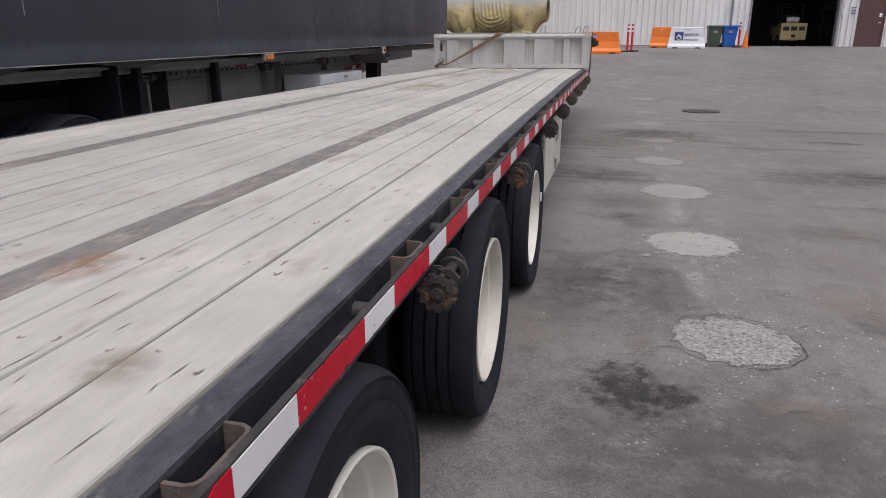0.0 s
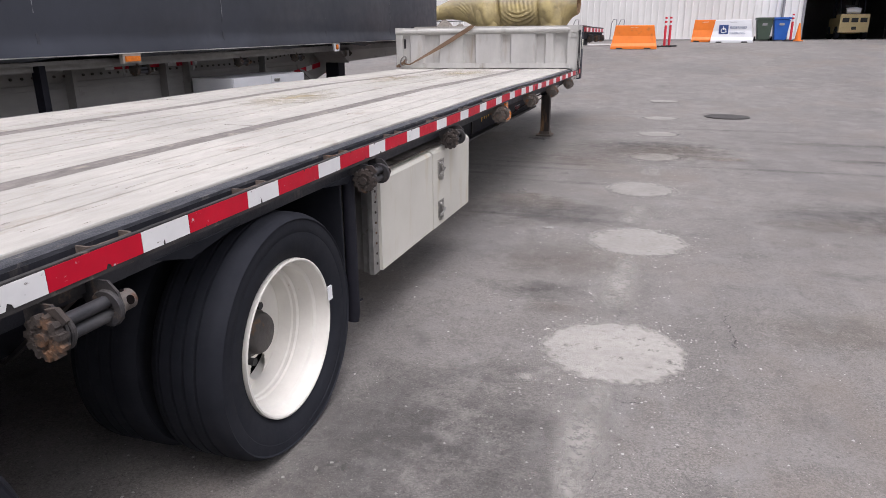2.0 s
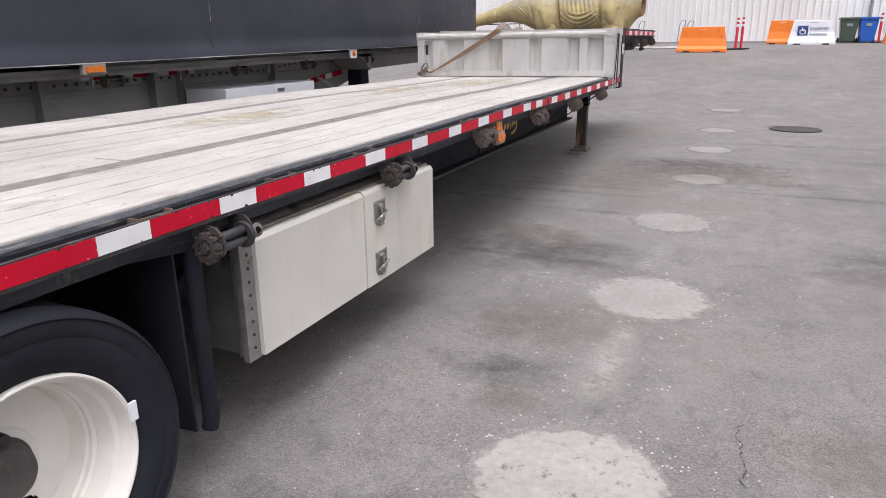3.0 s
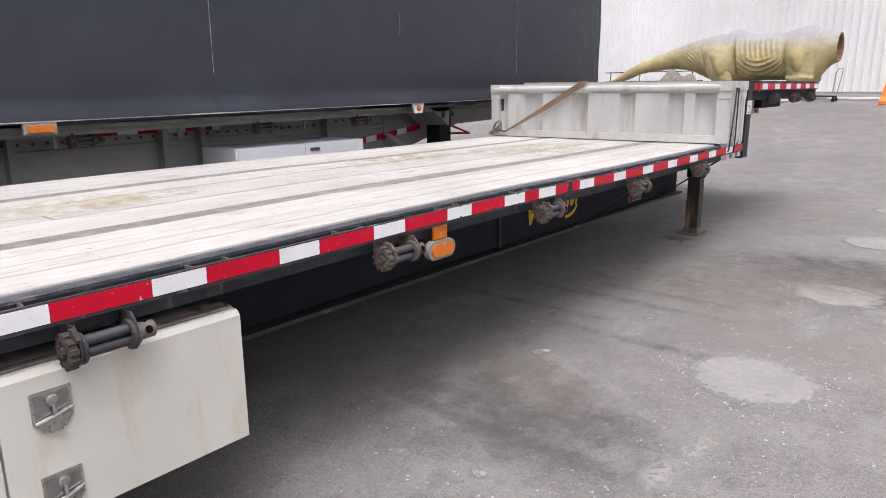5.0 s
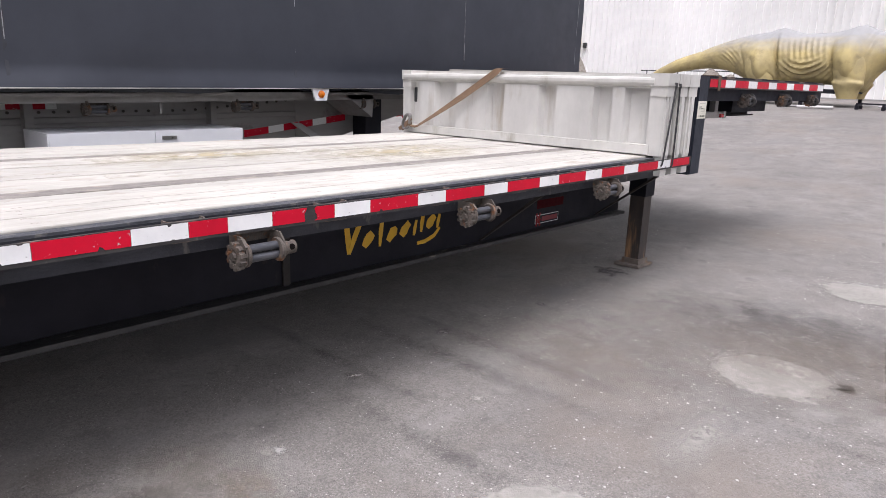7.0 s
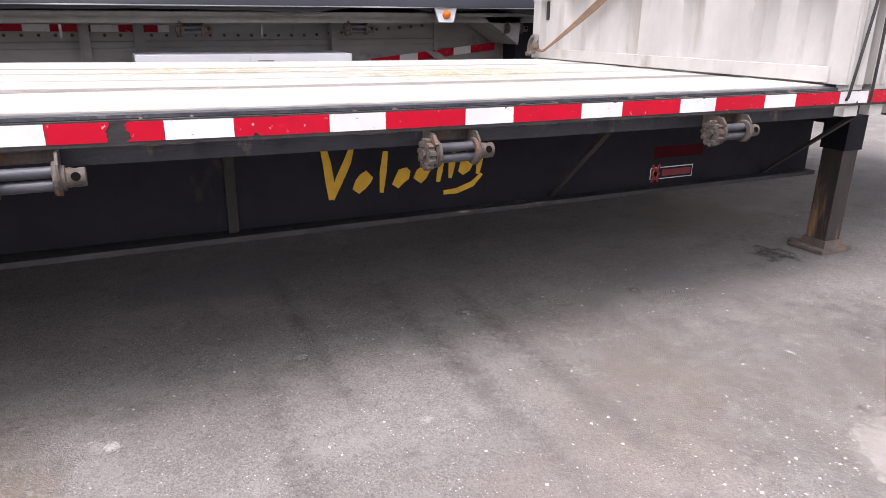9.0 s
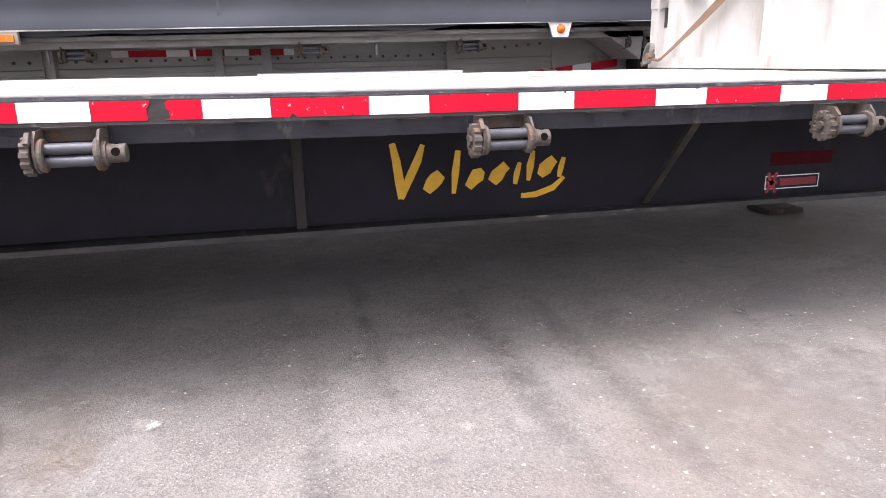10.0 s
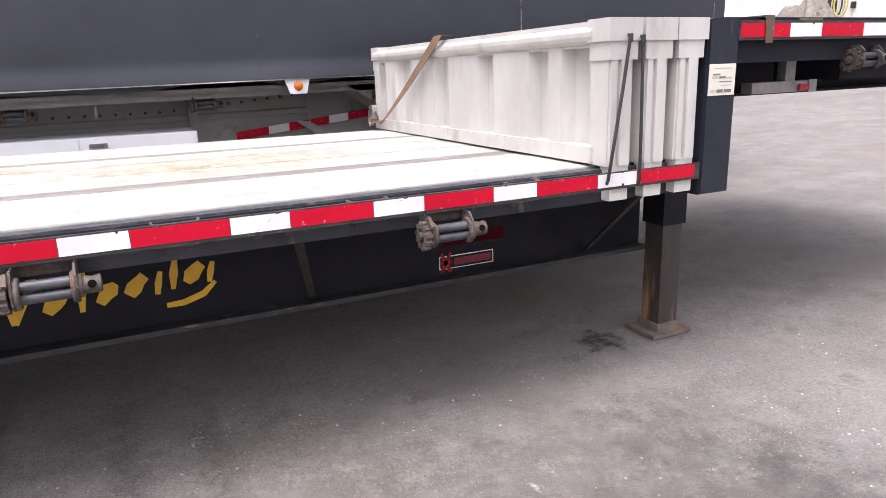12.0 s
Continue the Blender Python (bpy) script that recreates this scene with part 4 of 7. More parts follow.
# wheels
RUSTRIM = surf("rust_spotted_rim_paint", (0.64, 0.61, 0.54), (0.55, 0.52, 0.45), 0.5, scale=8, bump=0.08, dirt=(0.30, 0.19, 0.08), dirt_amount=0.36, dirt_scale=8, dirt_soft=0.16)
RUSTDISC = surf("rusty_disc_paint", (0.60, 0.55, 0.43), (0.50, 0.44, 0.32), 0.55, scale=8, bump=0.10, dirt=(0.20, 0.085, 0.022), dirt_amount=0.64, dirt_scale=9, dirt_soft=0.12)
def wheel_meshes():
    R, Q = 0.450, 0.282
    prof = [(-0.05, Q - 0.012), (-0.03, Q + 0.004), (-0.012, Q + 0.03), (-0.001, Q + 0.075), (-0.003, Q + 0.10), (-0.001, Q + 0.103), (-0.003, Q + 0.135), (-0.004, R - 0.026), (-0.0025, R - 0.0235), (0.0005, R - 0.0215), (0.0008, R - 0.0195), (-0.002, R - 0.0175), (-0.010, R - 0.011), (-0.022, R - 0.005), (-0.036, R - 0.001)]
    xs = -0.045
    for k in range(4):
        prof += [(xs, R), (xs - 0.032, R + 0.001), (xs - 0.034, R - 0.011), (xs - 0.042, R - 0.011)]
        xs -= 0.044
    prof += [(xs, R), (xs - 0.02, R - 0.004), (xs - 0.035, R - 0.02), (xs - 0.05, Q + 0.10), (xs - 0.045, Q + 0.03), (xs - 0.03, Q - 0.012)]
    bm = lathe(bmesh.new(), prof, 96)
    # the lower half is pressed in by the load and the wall bulges above the ground
    for v in bm.verts:
        low = max(0.0, -v.co.z / R) * min(1.0, max(0.0, (math.hypot(v.co.y, v.co.z) - Q - 0.01) / 0.10))
        v.co.x += 0.012 * low ** 4 * (1 if v.co.x > -0.12 else -1)
        v.co.z *= 1 - 0.107 * low ** 3
    tyre = mesh_of("tyre", bm, TYRE, True)
    bm = bmesh.new()
    lathe(bm, [(-0.028, Q + 0.006), (-0.012, Q + 0.006), (-0.010, Q), (-0.014, Q - 0.006), (-0.030, Q - 0.010), (-0.05, Q - 0.013), (-0.062, Q - 0.016), (-0.070, Q - 0.028), (-0.10, Q - 0.034),
               (-0.128, Q - 0.037), (-0.134, Q - 0.046), (-0.148, Q - 0.046), (-0.154, Q - 0.052), (-0.19, Q - 0.056), (-0.222, Q - 0.064), (-0.234, Q - 0.067), (-0.2395, Q - 0.071)], 72)
    barrel = mesh_of("rim", bm, RIM, True)
    bm = bmesh.new()
    seg, rr = 200, [0.04, 0.09, 0.112] + [0.118 + 0.004 * i for i in range(27)]
    dep = lambda r: -0.184 - 0.022 * (r - 0.04) / 0.17 + (0.006 if r < 0.115 else 0)
    rings = [[bm.verts.new((dep(r), r * math.cos(2 * math.pi * k / seg), r * math.sin(2 * math.pi * k / seg))) for k in range(seg)] for r in rr]
    for r0, a, b in zip(rr, rings, rings[1:]):
        for k in range(seg):
            t = 2 * math.pi * (k + 0.5) / seg
            c = Vector(((r0 + 0.002) * math.cos(t), (r0 + 0.002) * math.sin(t)))
            hole = any((c - 0.170 * Vector((math.cos(h), math.sin(h)))).length < 0.052 for h in (math.pi * i + radians(68.0) for i in range(2)))
            if not hole:
                bm.faces.new((a[k], a[(k + 1) % seg], b[(k + 1) % seg], b[k]))
    disc = mesh_of("disc", bm, RUSTDISC, True)
    hub = mesh_of("hub", lathe(bmesh.new(), [(-0.192, 0.094), (-0.178, 0.092), (-0.170, 0.082), (-0.145, 0.077), (-0.132, 0.070), (-0.127, 0.06), (-0.127, 0.0005)], 32), HUB, True)
    bm = bmesh.new()
    tube(bm, [(-0.192, 0, 0), (-0.150, 0, 0)], 0.0125, 6)
    tube(bm, [(-0.151, 0, 0), (-0.140, 0, 0)], 0.007, 8)
    nuts = mesh_of("lug_nut", bm, RUSTRIM)
    back = mesh_of("brake_drum", lathe(bmesh.new(), [(-0.26, 0.2), (-0.5, 0.2)], 32), BLACK, True)
    worn, clean = barrel.copy(), disc.copy()
    worn.materials[0], clean.materials[0] = RUSTRIM, RIM
    bm = bmesh.new()
    tube(bm, [(-0.200, 0, 0), (-0.138, 0, 0)], 0.0145, 10)
    stud = mesh_of("wheel_stud", bm, CORD, True)
    return tyre, barrel, disc, hub, nuts, back, worn, clean, stud


WHEEL = wheel_meshes()
for y in (1.985, 3.511, 5.025):
    for far in (0, 1):
        at = (WIDE - 0.008 if far else 0.008, y, 0.402)
        turn = (0, 0, 180) if far else None
        w = put("wheel", WHEEL[0], trailer, "dual black tyres on white steel rims", at, turn)
        inner = put("inner_tyre", WHEEL[0], w, "", at)
        inner.location = (-0.315, 0, 0)
        for t in (radians(86), radians(236), radians(205)) if y == 5.025 and not far else ():
            o = put("wheel_stud", WHEEL[8], w, "", at)
            o.location = (0, 0.105 * math.cos(t), 0.105 * math.sin(t))
        for i in range(0 if y == 5.025 else 10):
            t = 2 * math.pi * i / 10 + y - 0.1
            o = put("lug_nut", WHEEL[4], w, "", at)
            o.location = (0, 0.122 * math.cos(t), 0.122 * math.sin(t))
        rusty = y == 3.511
        for name, me in zip(("rim", "disc", "hub", "brake_drum"), (WHEEL[6] if rusty else WHEEL[1], WHEEL[2] if rusty else WHEEL[7], WHEEL[3], WHEEL[5])):
            o = put(name, me, w, "", at)
            o.rotation_euler = (radians({5.025: 37.0, 3.511: 15.0}.get(y, 60.0)), 0, 0)
    bm = bmesh.new()
    tube(bm, [(-2.3, y, 0.402), (-0.3, y, 0.402)], 0.062, 12)
    part("axle", bm, BLACK, trailer)
bm = bmesh.new()
box(bm, -0.005, 0.003, -0.012, 0.012, -0.028, 0.028, bev=0.003)
part("balance_weight", bm, PLASTICW, trailer, "", (0.008, 5.30, 0.475))
part("suspension", boxes((-0.82, -0.66, 1.3, 5.6, 0.50, 0.66), (-1.93, -1.77, 1.3, 5.6, 0.50, 0.66)), BLACK, trailer)

# mud flap on its bracket
bm = bmesh.new()
ks = 7
rows_ = [[bm.verts.new((x, 5.6 + 0.02 * math.sin(x * 9) + 0.015 * (0.9 - z), z)) for x in (-0.70 + 0.63 * i / ks for i in range(ks + 1))] for z in (0.22, 0.4, 0.6, 0.86)]
for a, b in zip(rows_, rows_[1:]):
    for i in range(ks):
        bm.faces.new((a[i], a[i + 1], b[i + 1], b[i]))
thicken(bm, (0, -0.009, 0))
part("mud_flap", bm, TYRE, trailer, "black rubber mud flap", smooth=True)
bm = bmesh.new()
tube(bm, [(-0.07, 5.66, 0.87), (-0.07, 5.66, 0.24), (-0.075, 5.655, 0.20)], 0.028, 12)
tube(bm, [(-0.07, 5.66, 0.30), (-0.045, 5.67, 0.295), (-0.04, 5.69, 0.295)], 0.005, 6)
part("flap_rod", bm, BLACK, trailer, smooth=True)
bm = bmesh.new()
plate(bm, [(-0.05, 4.45, 0.87), (-0.05, 4.6, 0.83), (-0.05, 4.85, 0.87)], (-0.3, 0, 0))
part("hanger_flap", bm, TYRE, trailer)
bm = bmesh.new()
plate(bm, [(-0.05, 5.38, 0.87), (-0.05, 5.62, 0.84), (-0.05, 5.66, 0.87)], (-0.3, 0, 0))
part("hanger_flap", bm, TYRE, trailer)

# the tool box
tb = part("tool_box", boxes((-0.66, -0.055, 5.92, 7.415, 0.352, 0.80), bev=0.004), BOXW, trailer, "stained off-white steel tool box with steel latches")
bm = bmesh.new()
sweep(bm, [(-0.055, 0.356), (-0.036, 0.356), (-0.036, 0.79), (-0.05, 0.806), (-0.12, 0.812), (-0.12, 0.802), (-0.055, 0.798)], [5.925, 6.67])
part("tool_box_door", bm, BOXW, tb)
bm = bmesh.new()
sweep(bm, [(-0.055, 0.356), (-0.032, 0.356), (-0.032, 0.793), (-0.046, 0.81), (-0.12, 0.816), (-0.12, 0.802), (-0.055, 0.798)], [6.677, 7.405])
part("tool_box_door", bm, BOXW, tb)
CUP = surf("scratched_stainless", (0.30, 0.29, 0.275), (0.22, 0.21, 0.20), 0.35, 0.8, scale=30, bump=0.08)
for z in (0.45, 0.693):
    bm = bmesh.new()
    out_ = [(-0.052, 0.056), (0.052, 0.056), (0.052, -0.03), (0.03, -0.06), (-0.03, -0.06), (-0.052, -0.03)]
    plate(bm, [(-0.0325, 6.805 + a, z + b) for a, b in out_], (0.006, 0, 0))
    bmesh.ops.bevel(bm, geom=[e for e in bm.edges if e.calc_face_angle(0) > 0.5], offset=0.004, segments=2, affect="EDGES")
    la = part("latch", bm, CHROME, tb, "stainless paddle latch")
    part("latch_cup", boxes((-0.0265, -0.0255, 6.76, 6.85, z - 0.025, z + 0.048)), CUP, la)
    part("lock_barrel", lathe(bmesh.new(), [(0.0, 0.016), (0.008, 0.016), (0.010, 0.013), (0.0105, 0.0005)], 16), CHROME, la, "", (-0.0255, 6.805, z + 0.028), True)
    bm = bmesh.new()
    tube(bm, [(-0.018, 6.757, z - 0.028), (-0.014, 6.805, z - 0.016), (-0.018, 6.853, z - 0.004)], 0.006, 8)
    tube(bm, [(-0.02, 6.805, z + 0.02), (-0.014, 6.805, z - 0.016)], 0.005, 8)
    part("handle_bar", bm, CHROME, la, smooth=True)
    part("keeper", boxes((-0.027, -0.016, 6.788, 6.822, z - 0.062, z - 0.042), bev=0.004), CHROME, la)
part("box_top", boxes((-0.65, -0.062, 5.93, 7.395, 0.8165, 0.823)), surf("grimy_box_top", (0.30, 0.275, 0.24), (0.17, 0.15, 0.13), 0.85, scale=9, bump=0.2, dirt=(0.09, 0.07, 0.055), dirt_amount=0.45, dirt_scale=8), tb, "grimy top sheet")
part("box_lip", boxes((-0.075, -0.060, 5.94, 7.385, 0.823, 0.828)), RUSTY, tb, "rusted lip along the top")
bm = boxes((-0.075, -0.05, 5.855, 5.92, 0.352, 0.86), (-0.115, -0.075, 5.88, 5.92, 0.352, 0.86))
part("mount_angle", bm, GALV, tb, "riveted grey steel angle")
rv = mesh_of("rivet", tube(bmesh.new(), [(-0.05, 5.89, 0), (-0.046, 5.89, 0)], 0.006, 8), RUSTY)
for i in range(9):
    put("rivet", rv, tb, "", (0, 0, 0.40 + 0.05 * i))
bm = bmesh.new()
plate(bm, [(-0.64, 5.91, 0.36), (-0.60, 5.91, 0.36), (-0.16, 5.91, 0.86), (-0.20, 5.91, 0.86)], (0, -0.02, 0))
part("mount_brace", bm, BLACK, tb)
# sheet added over the white end of the box to darken that face
part("side_plate", boxes((-0.645, -0.118, 5.900, 5.9185, 0.356, 0.80), bev=0.003), surf("dark_grey_end_cover", (0.115, 0.11, 0.105), (0.16, 0.15, 0.142), 0.7, 0.2, scale=7, dirt=(0.06, 0.045, 0.035), dirt_amount=0.4, dirt_scale=6, dirt_stretch=(1, 1, 0.4)), tb, "dark grey cover added over the box end")

# amber clearance lamp
am = part("amber_lamp", boxes((-0.025, -0.012, 8.395, 8.485, 0.872, 0.933)), AMBER, trailer, "orange reflector plate")
bm = bmesh.new()
outer = [(8.438 + math.copysign(0.051, math.cos(t)) + 0.042 * math.cos(t), 0.826 + 0.042 * math.sin(t)) for t in (2 * math.pi * (i + 0.5) / 32 for i in range(32))]
plate(bm, [(-0.03, y, z) for y, z in outer], (0.03, 0, 0))
bmesh.ops.bevel(bm, geom=[e for e in bm.edges if e.calc_face_angle(0) > 1.0], offset=0.006, segments=2, affect="EDGES")
part("lamp_bezel", bm, surf("aged_rubber_bezel", (0.27, 0.24, 0.205), (0.19, 0.17, 0.145), 0.7, scale=20), am, "", smooth=True)
bm = bmesh.new()
plate(bm, [(0.0, 8.438 + (y - 8.438) * 0.80, 0.826 + (z - 0.826) * 0.70) for y, z in outer], (0.008, 0, 0))
bmesh.ops.bevel(bm, geom=[e for e in bm.edges if e.calc_face_angle(0) > 1.0], offset=0.003, segments=2, affect="EDGES")
part("lens", bm, AMBER, am, "orange lens", smooth=True)

# landing leg
FOOT = surf("rust_edged_grey_foot", (0.17, 0.145, 0.125), (0.09, 0.072, 0.06), 0.8, scale=14, bump=0.25, dirt=(0.19, 0.10, 0.05), dirt_amount=0.45, dirt_scale=9, dirt_soft=0.2)
ll = part("landing_leg", boxes((-0.59, -0.44, 13.215, 13.365, 0.60, 0.93), bev=0.012), BLACK, trailer, "rust-streaked steel landing leg on a square foot")
part("inner_tube", boxes((-0.578, -0.452, 13.228, 13.352, 0.07, 0.64), bev=0.014), surf("rust_worn_leg", (0.03, 0.026, 0.025), (0.06, 0.045, 0.036), 0.7, scale=6, stretch=(2, 2, 0.4),
     dirt=(0.33, 0.185, 0.09), dirt_amount=0.41, dirt_scale=5, dirt_stretch=(2, 2, 0.25), dirt_soft=0.15), ll)
part("foot_socket", boxes((-0.59, -0.44, 13.215, 13.365, 0.026, 0.07), bev=0.02), FOOT, ll)
part("foot_plate", boxes((-0.632, -0.412, 13.165, 13.420, 0.006, 0.026), bev=0.006), FOOT, ll)
ll2 = part("landing_leg", boxes((-2.18, -1.99, 13.20, 13.40, 0.08, 0.93), bev=0.012), BLACK, trailer)
part("foot_plate", boxes((-2.20, -1.96, 13.16, 13.43, 0.006, 0.04), bev=0.006), RUSTY, ll2)
bm = bmesh.new()
tube(bm, [(-2.0, 13.3, 0.75), (-0.6, 13.3, 0.75)], 0.025, 10)
part("leg_shaft", bm, BLACK, trailer)
part("front_cross_beam", boxes((-1.9, -0.75, 12.97, 13.1, 0.60, 0.93)), BLACK, trailer)


# painted mark on the beam: slanting brush strokes and a sweep, drawn as plain shapes
def stroke(bm, pts, w, x=-0.7312):
    """A flat brush stroke of changing width on the beam's web; pts are (y, z)."""
    L, Rr = [], []
    pts = [(y - 0.01, z - 0.012) for y, z in pts]
    for i, (y, z) in enumerate(pts):
        a, b = pts[max(i - 1, 0)], pts[min(i + 1, len(pts) - 1)]
        d = Vector((b[0] - a[0], b[1] - a[1])).normalized()
        q = w * (1.0 + 0.5 * noise.noise((y * 23, z * 31, 2.0))) * (1 if 0 < i < len(pts) - 1 else 0.6)
        L.append(bm.verts.new((x, y - d.y * q, z + d.x * q)))
        Rr.append(bm.verts.new((x, y + d.y * q, z - d.x * q)))
    for i in range(len(pts) - 1):
        bm.faces.new((L[i], L[i + 1], Rr[i + 1], Rr[i]))


bm = bmesh.new()
stroke(bm, [(10.352, 0.775), (10.368, 0.70), (10.378, 0.62), (10.384, 0.545)], 0.022)
stroke(bm, [(10.384, 0.545), (10.42, 0.63), (10.455, 0.70), (10.478, 0.765)], 0.017, -0.7303)
for y, z0, z1, w in ((10.615, 0.555, 0.735, 0.017), (10.885, 0.58, 0.672, 0.015), (10.945, 0.592, 0.72, 0.015), (11.085, 0.60, 0.685, 0.015)):
    stroke(bm, [(y - 0.008, z0), (y, (z0 + z1) / 2), (y + 0.012, z1)], w)
for y, z in ((10.52, 0.605), (10.70, 0.612), (10.805, 0.628), (11.02, 0.645)):
    stroke(bm, [(y - 0.03, z - 0.035), (y - 0.008, z - 0.006), (y + 0.012, z + 0.016), (y + 0.034, z + 0.036)], 0.030)
stroke(bm, [(11.10, 0.60), (11.05, 0.555), (10.97, 0.53), (10.905, 0.528)], 0.013, -0.7303)
thicken(bm, (0.001, 0, 0))
part("painted_mark", bm, YELLOW, trailer, "row of slanting yellow paint strokes over a sweep")
part("maker_plate", boxes((-0.732, -0.7305, 12.12, 12.46, 0.582, 0.645)), DECALRED, trailer, "faded red plain decal")
dc = part("sticker", boxes((-0.732, -0.7308, 12.105, 12.40, 0.47, 0.535)), PLASTICW, trailer, "small red, black and white decal")
part("decal_field", boxes((-0.7308, -0.7300, 12.11, 12.395, 0.475, 0.53)), BLACK, dc)
part("decal_bar", boxes((-0.73, -0.7292, 12.185, 12.385, 0.485, 0.520)), surf("dull_red_decal", (0.20, 0.012, 0.022), (0.16, 0.010, 0.018), 0.5, scale=18), dc)
bm = bmesh.new()
for a, b in (((12.115, 0.455), (12.165, 0.55)), ((12.165, 0.455), (12.115, 0.55)), ((12.11, 0.502), (12.17, 0.502))):
    d = Vector((0, b[0] - a[0], b[1] - a[1])).normalized()
    s = Vector((0, -d.z, d.y)) * 0.009
    p, q = Vector((-0.7292, *a)), Vector((-0.7292, *b))
    plate(bm, [p + s, q + s, q - s, p - s], (0.0008, 0, 0))
part("decal_knot", bm, REDLENS, dc)

DRIPPED = surf("drip_stained_aluminium", (0.56, 0.55, 0.525), (0.45, 0.44, 0.42), 0.5, 0.1, scale=5, stretch=(1, 1, 0.5), bump=0.06,
               dirt=(0.33, 0.285, 0.225), dirt_amount=0.40, dirt_scale=4, dirt_stretch=(1.6, 1, 0.3), dirt_soft=0.22)
# ---- stacked aluminium side panels against the step ----
def side_panel(y0):
    th = thing("side_panel", (-1.29, y0 + 0.07, 1.0), "oxidised aluminium trailer side panel stacked upright against the step", "side panel", "stacked side panels")
    x0, x1 = -2.565, -0.012
    bm = bmesh.new()
    prof = [(-0.002, 0.0), (-0.002, -0.012), (0.006, -0.013), (0.006, -0.019), (0.016, -0.026), (0.022, -0.04), (0.022, -0.058), (0.016, -0.072), (0.004, -0.083), (-0.006, -0.088), (-0.006, -0.097), (-0.04, -0.097), (-0.04, 0.0)]
    # top rail drawn along x
    for xs_ in ((x0 + 0.02, x1 - 0.09),):
        ra = [[bm.verts.new((x, y0 + 0.008 - py, 1.545 + pz)) for py, pz in prof] for x in xs_]
        for i in range(len(prof)):
            j = (i + 1) % len(prof)
            bm.faces.new((ra[0][i], ra[0][j], ra[1][j], ra[1][i]))
        bm.faces.new(ra[0]), bm.faces.new(ra[1][::-1])
    part("top_rail", bm, ALU, th)
    part("bottom_rail", boxes((x0 + 0.02, x1 - 0.09, y0 - 0.008, y0 + 0.06, 1.004, 1.070), bev=0.02), ALU, th)
    bm = bmesh.new()
    # ribbed sheet: broad flats proud and recessed in turn
    xs_, ds = [], []
    edges = [x0 + 0.03, -2.36, -2.16, -1.92, -1.56, -1.40, -1.04, -0.90, -0.56, -0.43, -0.31, -0.12]
    for i, (a, b) in enumerate(zip(edges, edges[1:])):
        d = 0.062 if i % 2 == 0 else 0.008
        xs_ += [a + 0.012, b - 0.012]
        ds += [d, d]
    for z0, z1 in ((1.06, 1.452),):
        lo = [bm.verts.new((a, y0 + d, z0)) for a, d in zip(xs_, ds)]
        hi = [bm.verts.new((a, y0 + d, z1)) for a, d in zip(xs_, ds)]
        for i in range(len(lo) - 1):
            bm.faces.new((lo[i], lo[i + 1], hi[i + 1], hi[i]))
    thicken(bm, (0, 0.004, 0))
    part("ribbed_sheet", bm, DRIPPED, th, "sheet with brown drip stains")
    for x, z0, z1 in ((-2.452, 1.27, 1.40),):
        part("slot", boxes((x - 0.016, x + 0.016, y0 + 0.056, y0 + 0.062, z0, z1)), CORD, th, "dark slot")
    for k, (a, b) in enumerate(((x1 - 0.115, x1), (x0, x0 + 0.10))):
        part("post", boxes((a, b - 0.008, y0 + 0.008, y0 + 0.122, 0.998, 1.44), bev=0.008), ALU, th)
        for u, v, w in ((0.014, 0.040, 0.004), (0.056, 0.100, 0.009)) if k == 0 else ():
            part("post_rib", boxes((b - 0.012, b + w, y0 + u, y0 + v, 1.0, 1.40), bev=0.006), ALU, th)
        part("post_cap", boxes((a - 0.004, b + 0.012, y0 - 0.008, y0 + 0.150, 1.467, 1.55), (a - 0.002, b + 0.006, y0 + 0.002, y0 + 0.134, 1.398, 1.469), bev=0.011), ALU, th)
        part("stake", boxes((a + 0.055, b, y0 + 0.02, y0 + 0.11, 0.862, 1.0), bev=0.008), ALU, th)
    th.rotation_euler = (0, radians(-0.45), 0)
    th.location.z += 0.0045
    return th


for i in range(3):
    side_panel((12.495, 12.668, 12.832)[i])

# tie-down strap with its ratchet, over the panels
strap = thing("tie_down_strap", (-2.4, 12.5, 1.0), "worn brown webbing strap with a rusty ratchet over the panels", "strap")
bm = bmesh.new()
a, b = Vector((-2.33, 12.462, 1.06)), Vector((-1.455, 12.462, 1.545))
d = (b - a).normalized()
k = 10
edge = []
for t in (i / k for i in range(k + 1)):
    # narrow where it is twisted near the ratchet, flat and wide towards the top
    w = 0.010 + 0.018 * min(1.0, t * 1.7)
    p = a.lerp(b, t) + Vector((0, 0, -0.012 * math.sin(math.pi * t)))
    q = Vector((-d.z, 0.35 * (1 - t), d.x)).normalized() * w
    edge.append((bm.verts.new(p + q), bm.verts.new(p - q)))
edge.append((bm.verts.new((-1.45, 12.475, 1.573)), bm.verts.new((-1.395, 12.475, 1.573))))
edge.append((bm.verts.new((-1.44, 12.54, 1.572)), bm.verts.new((-1.385, 12.54, 1.572))))
for (p, q), (u, v) in zip(edge, edge[1:]):
    bm.faces.new((p, u, v, q))
thicken(bm, (0, -0.003, 0.001))
part("webbing", bm, STRAP, strap)
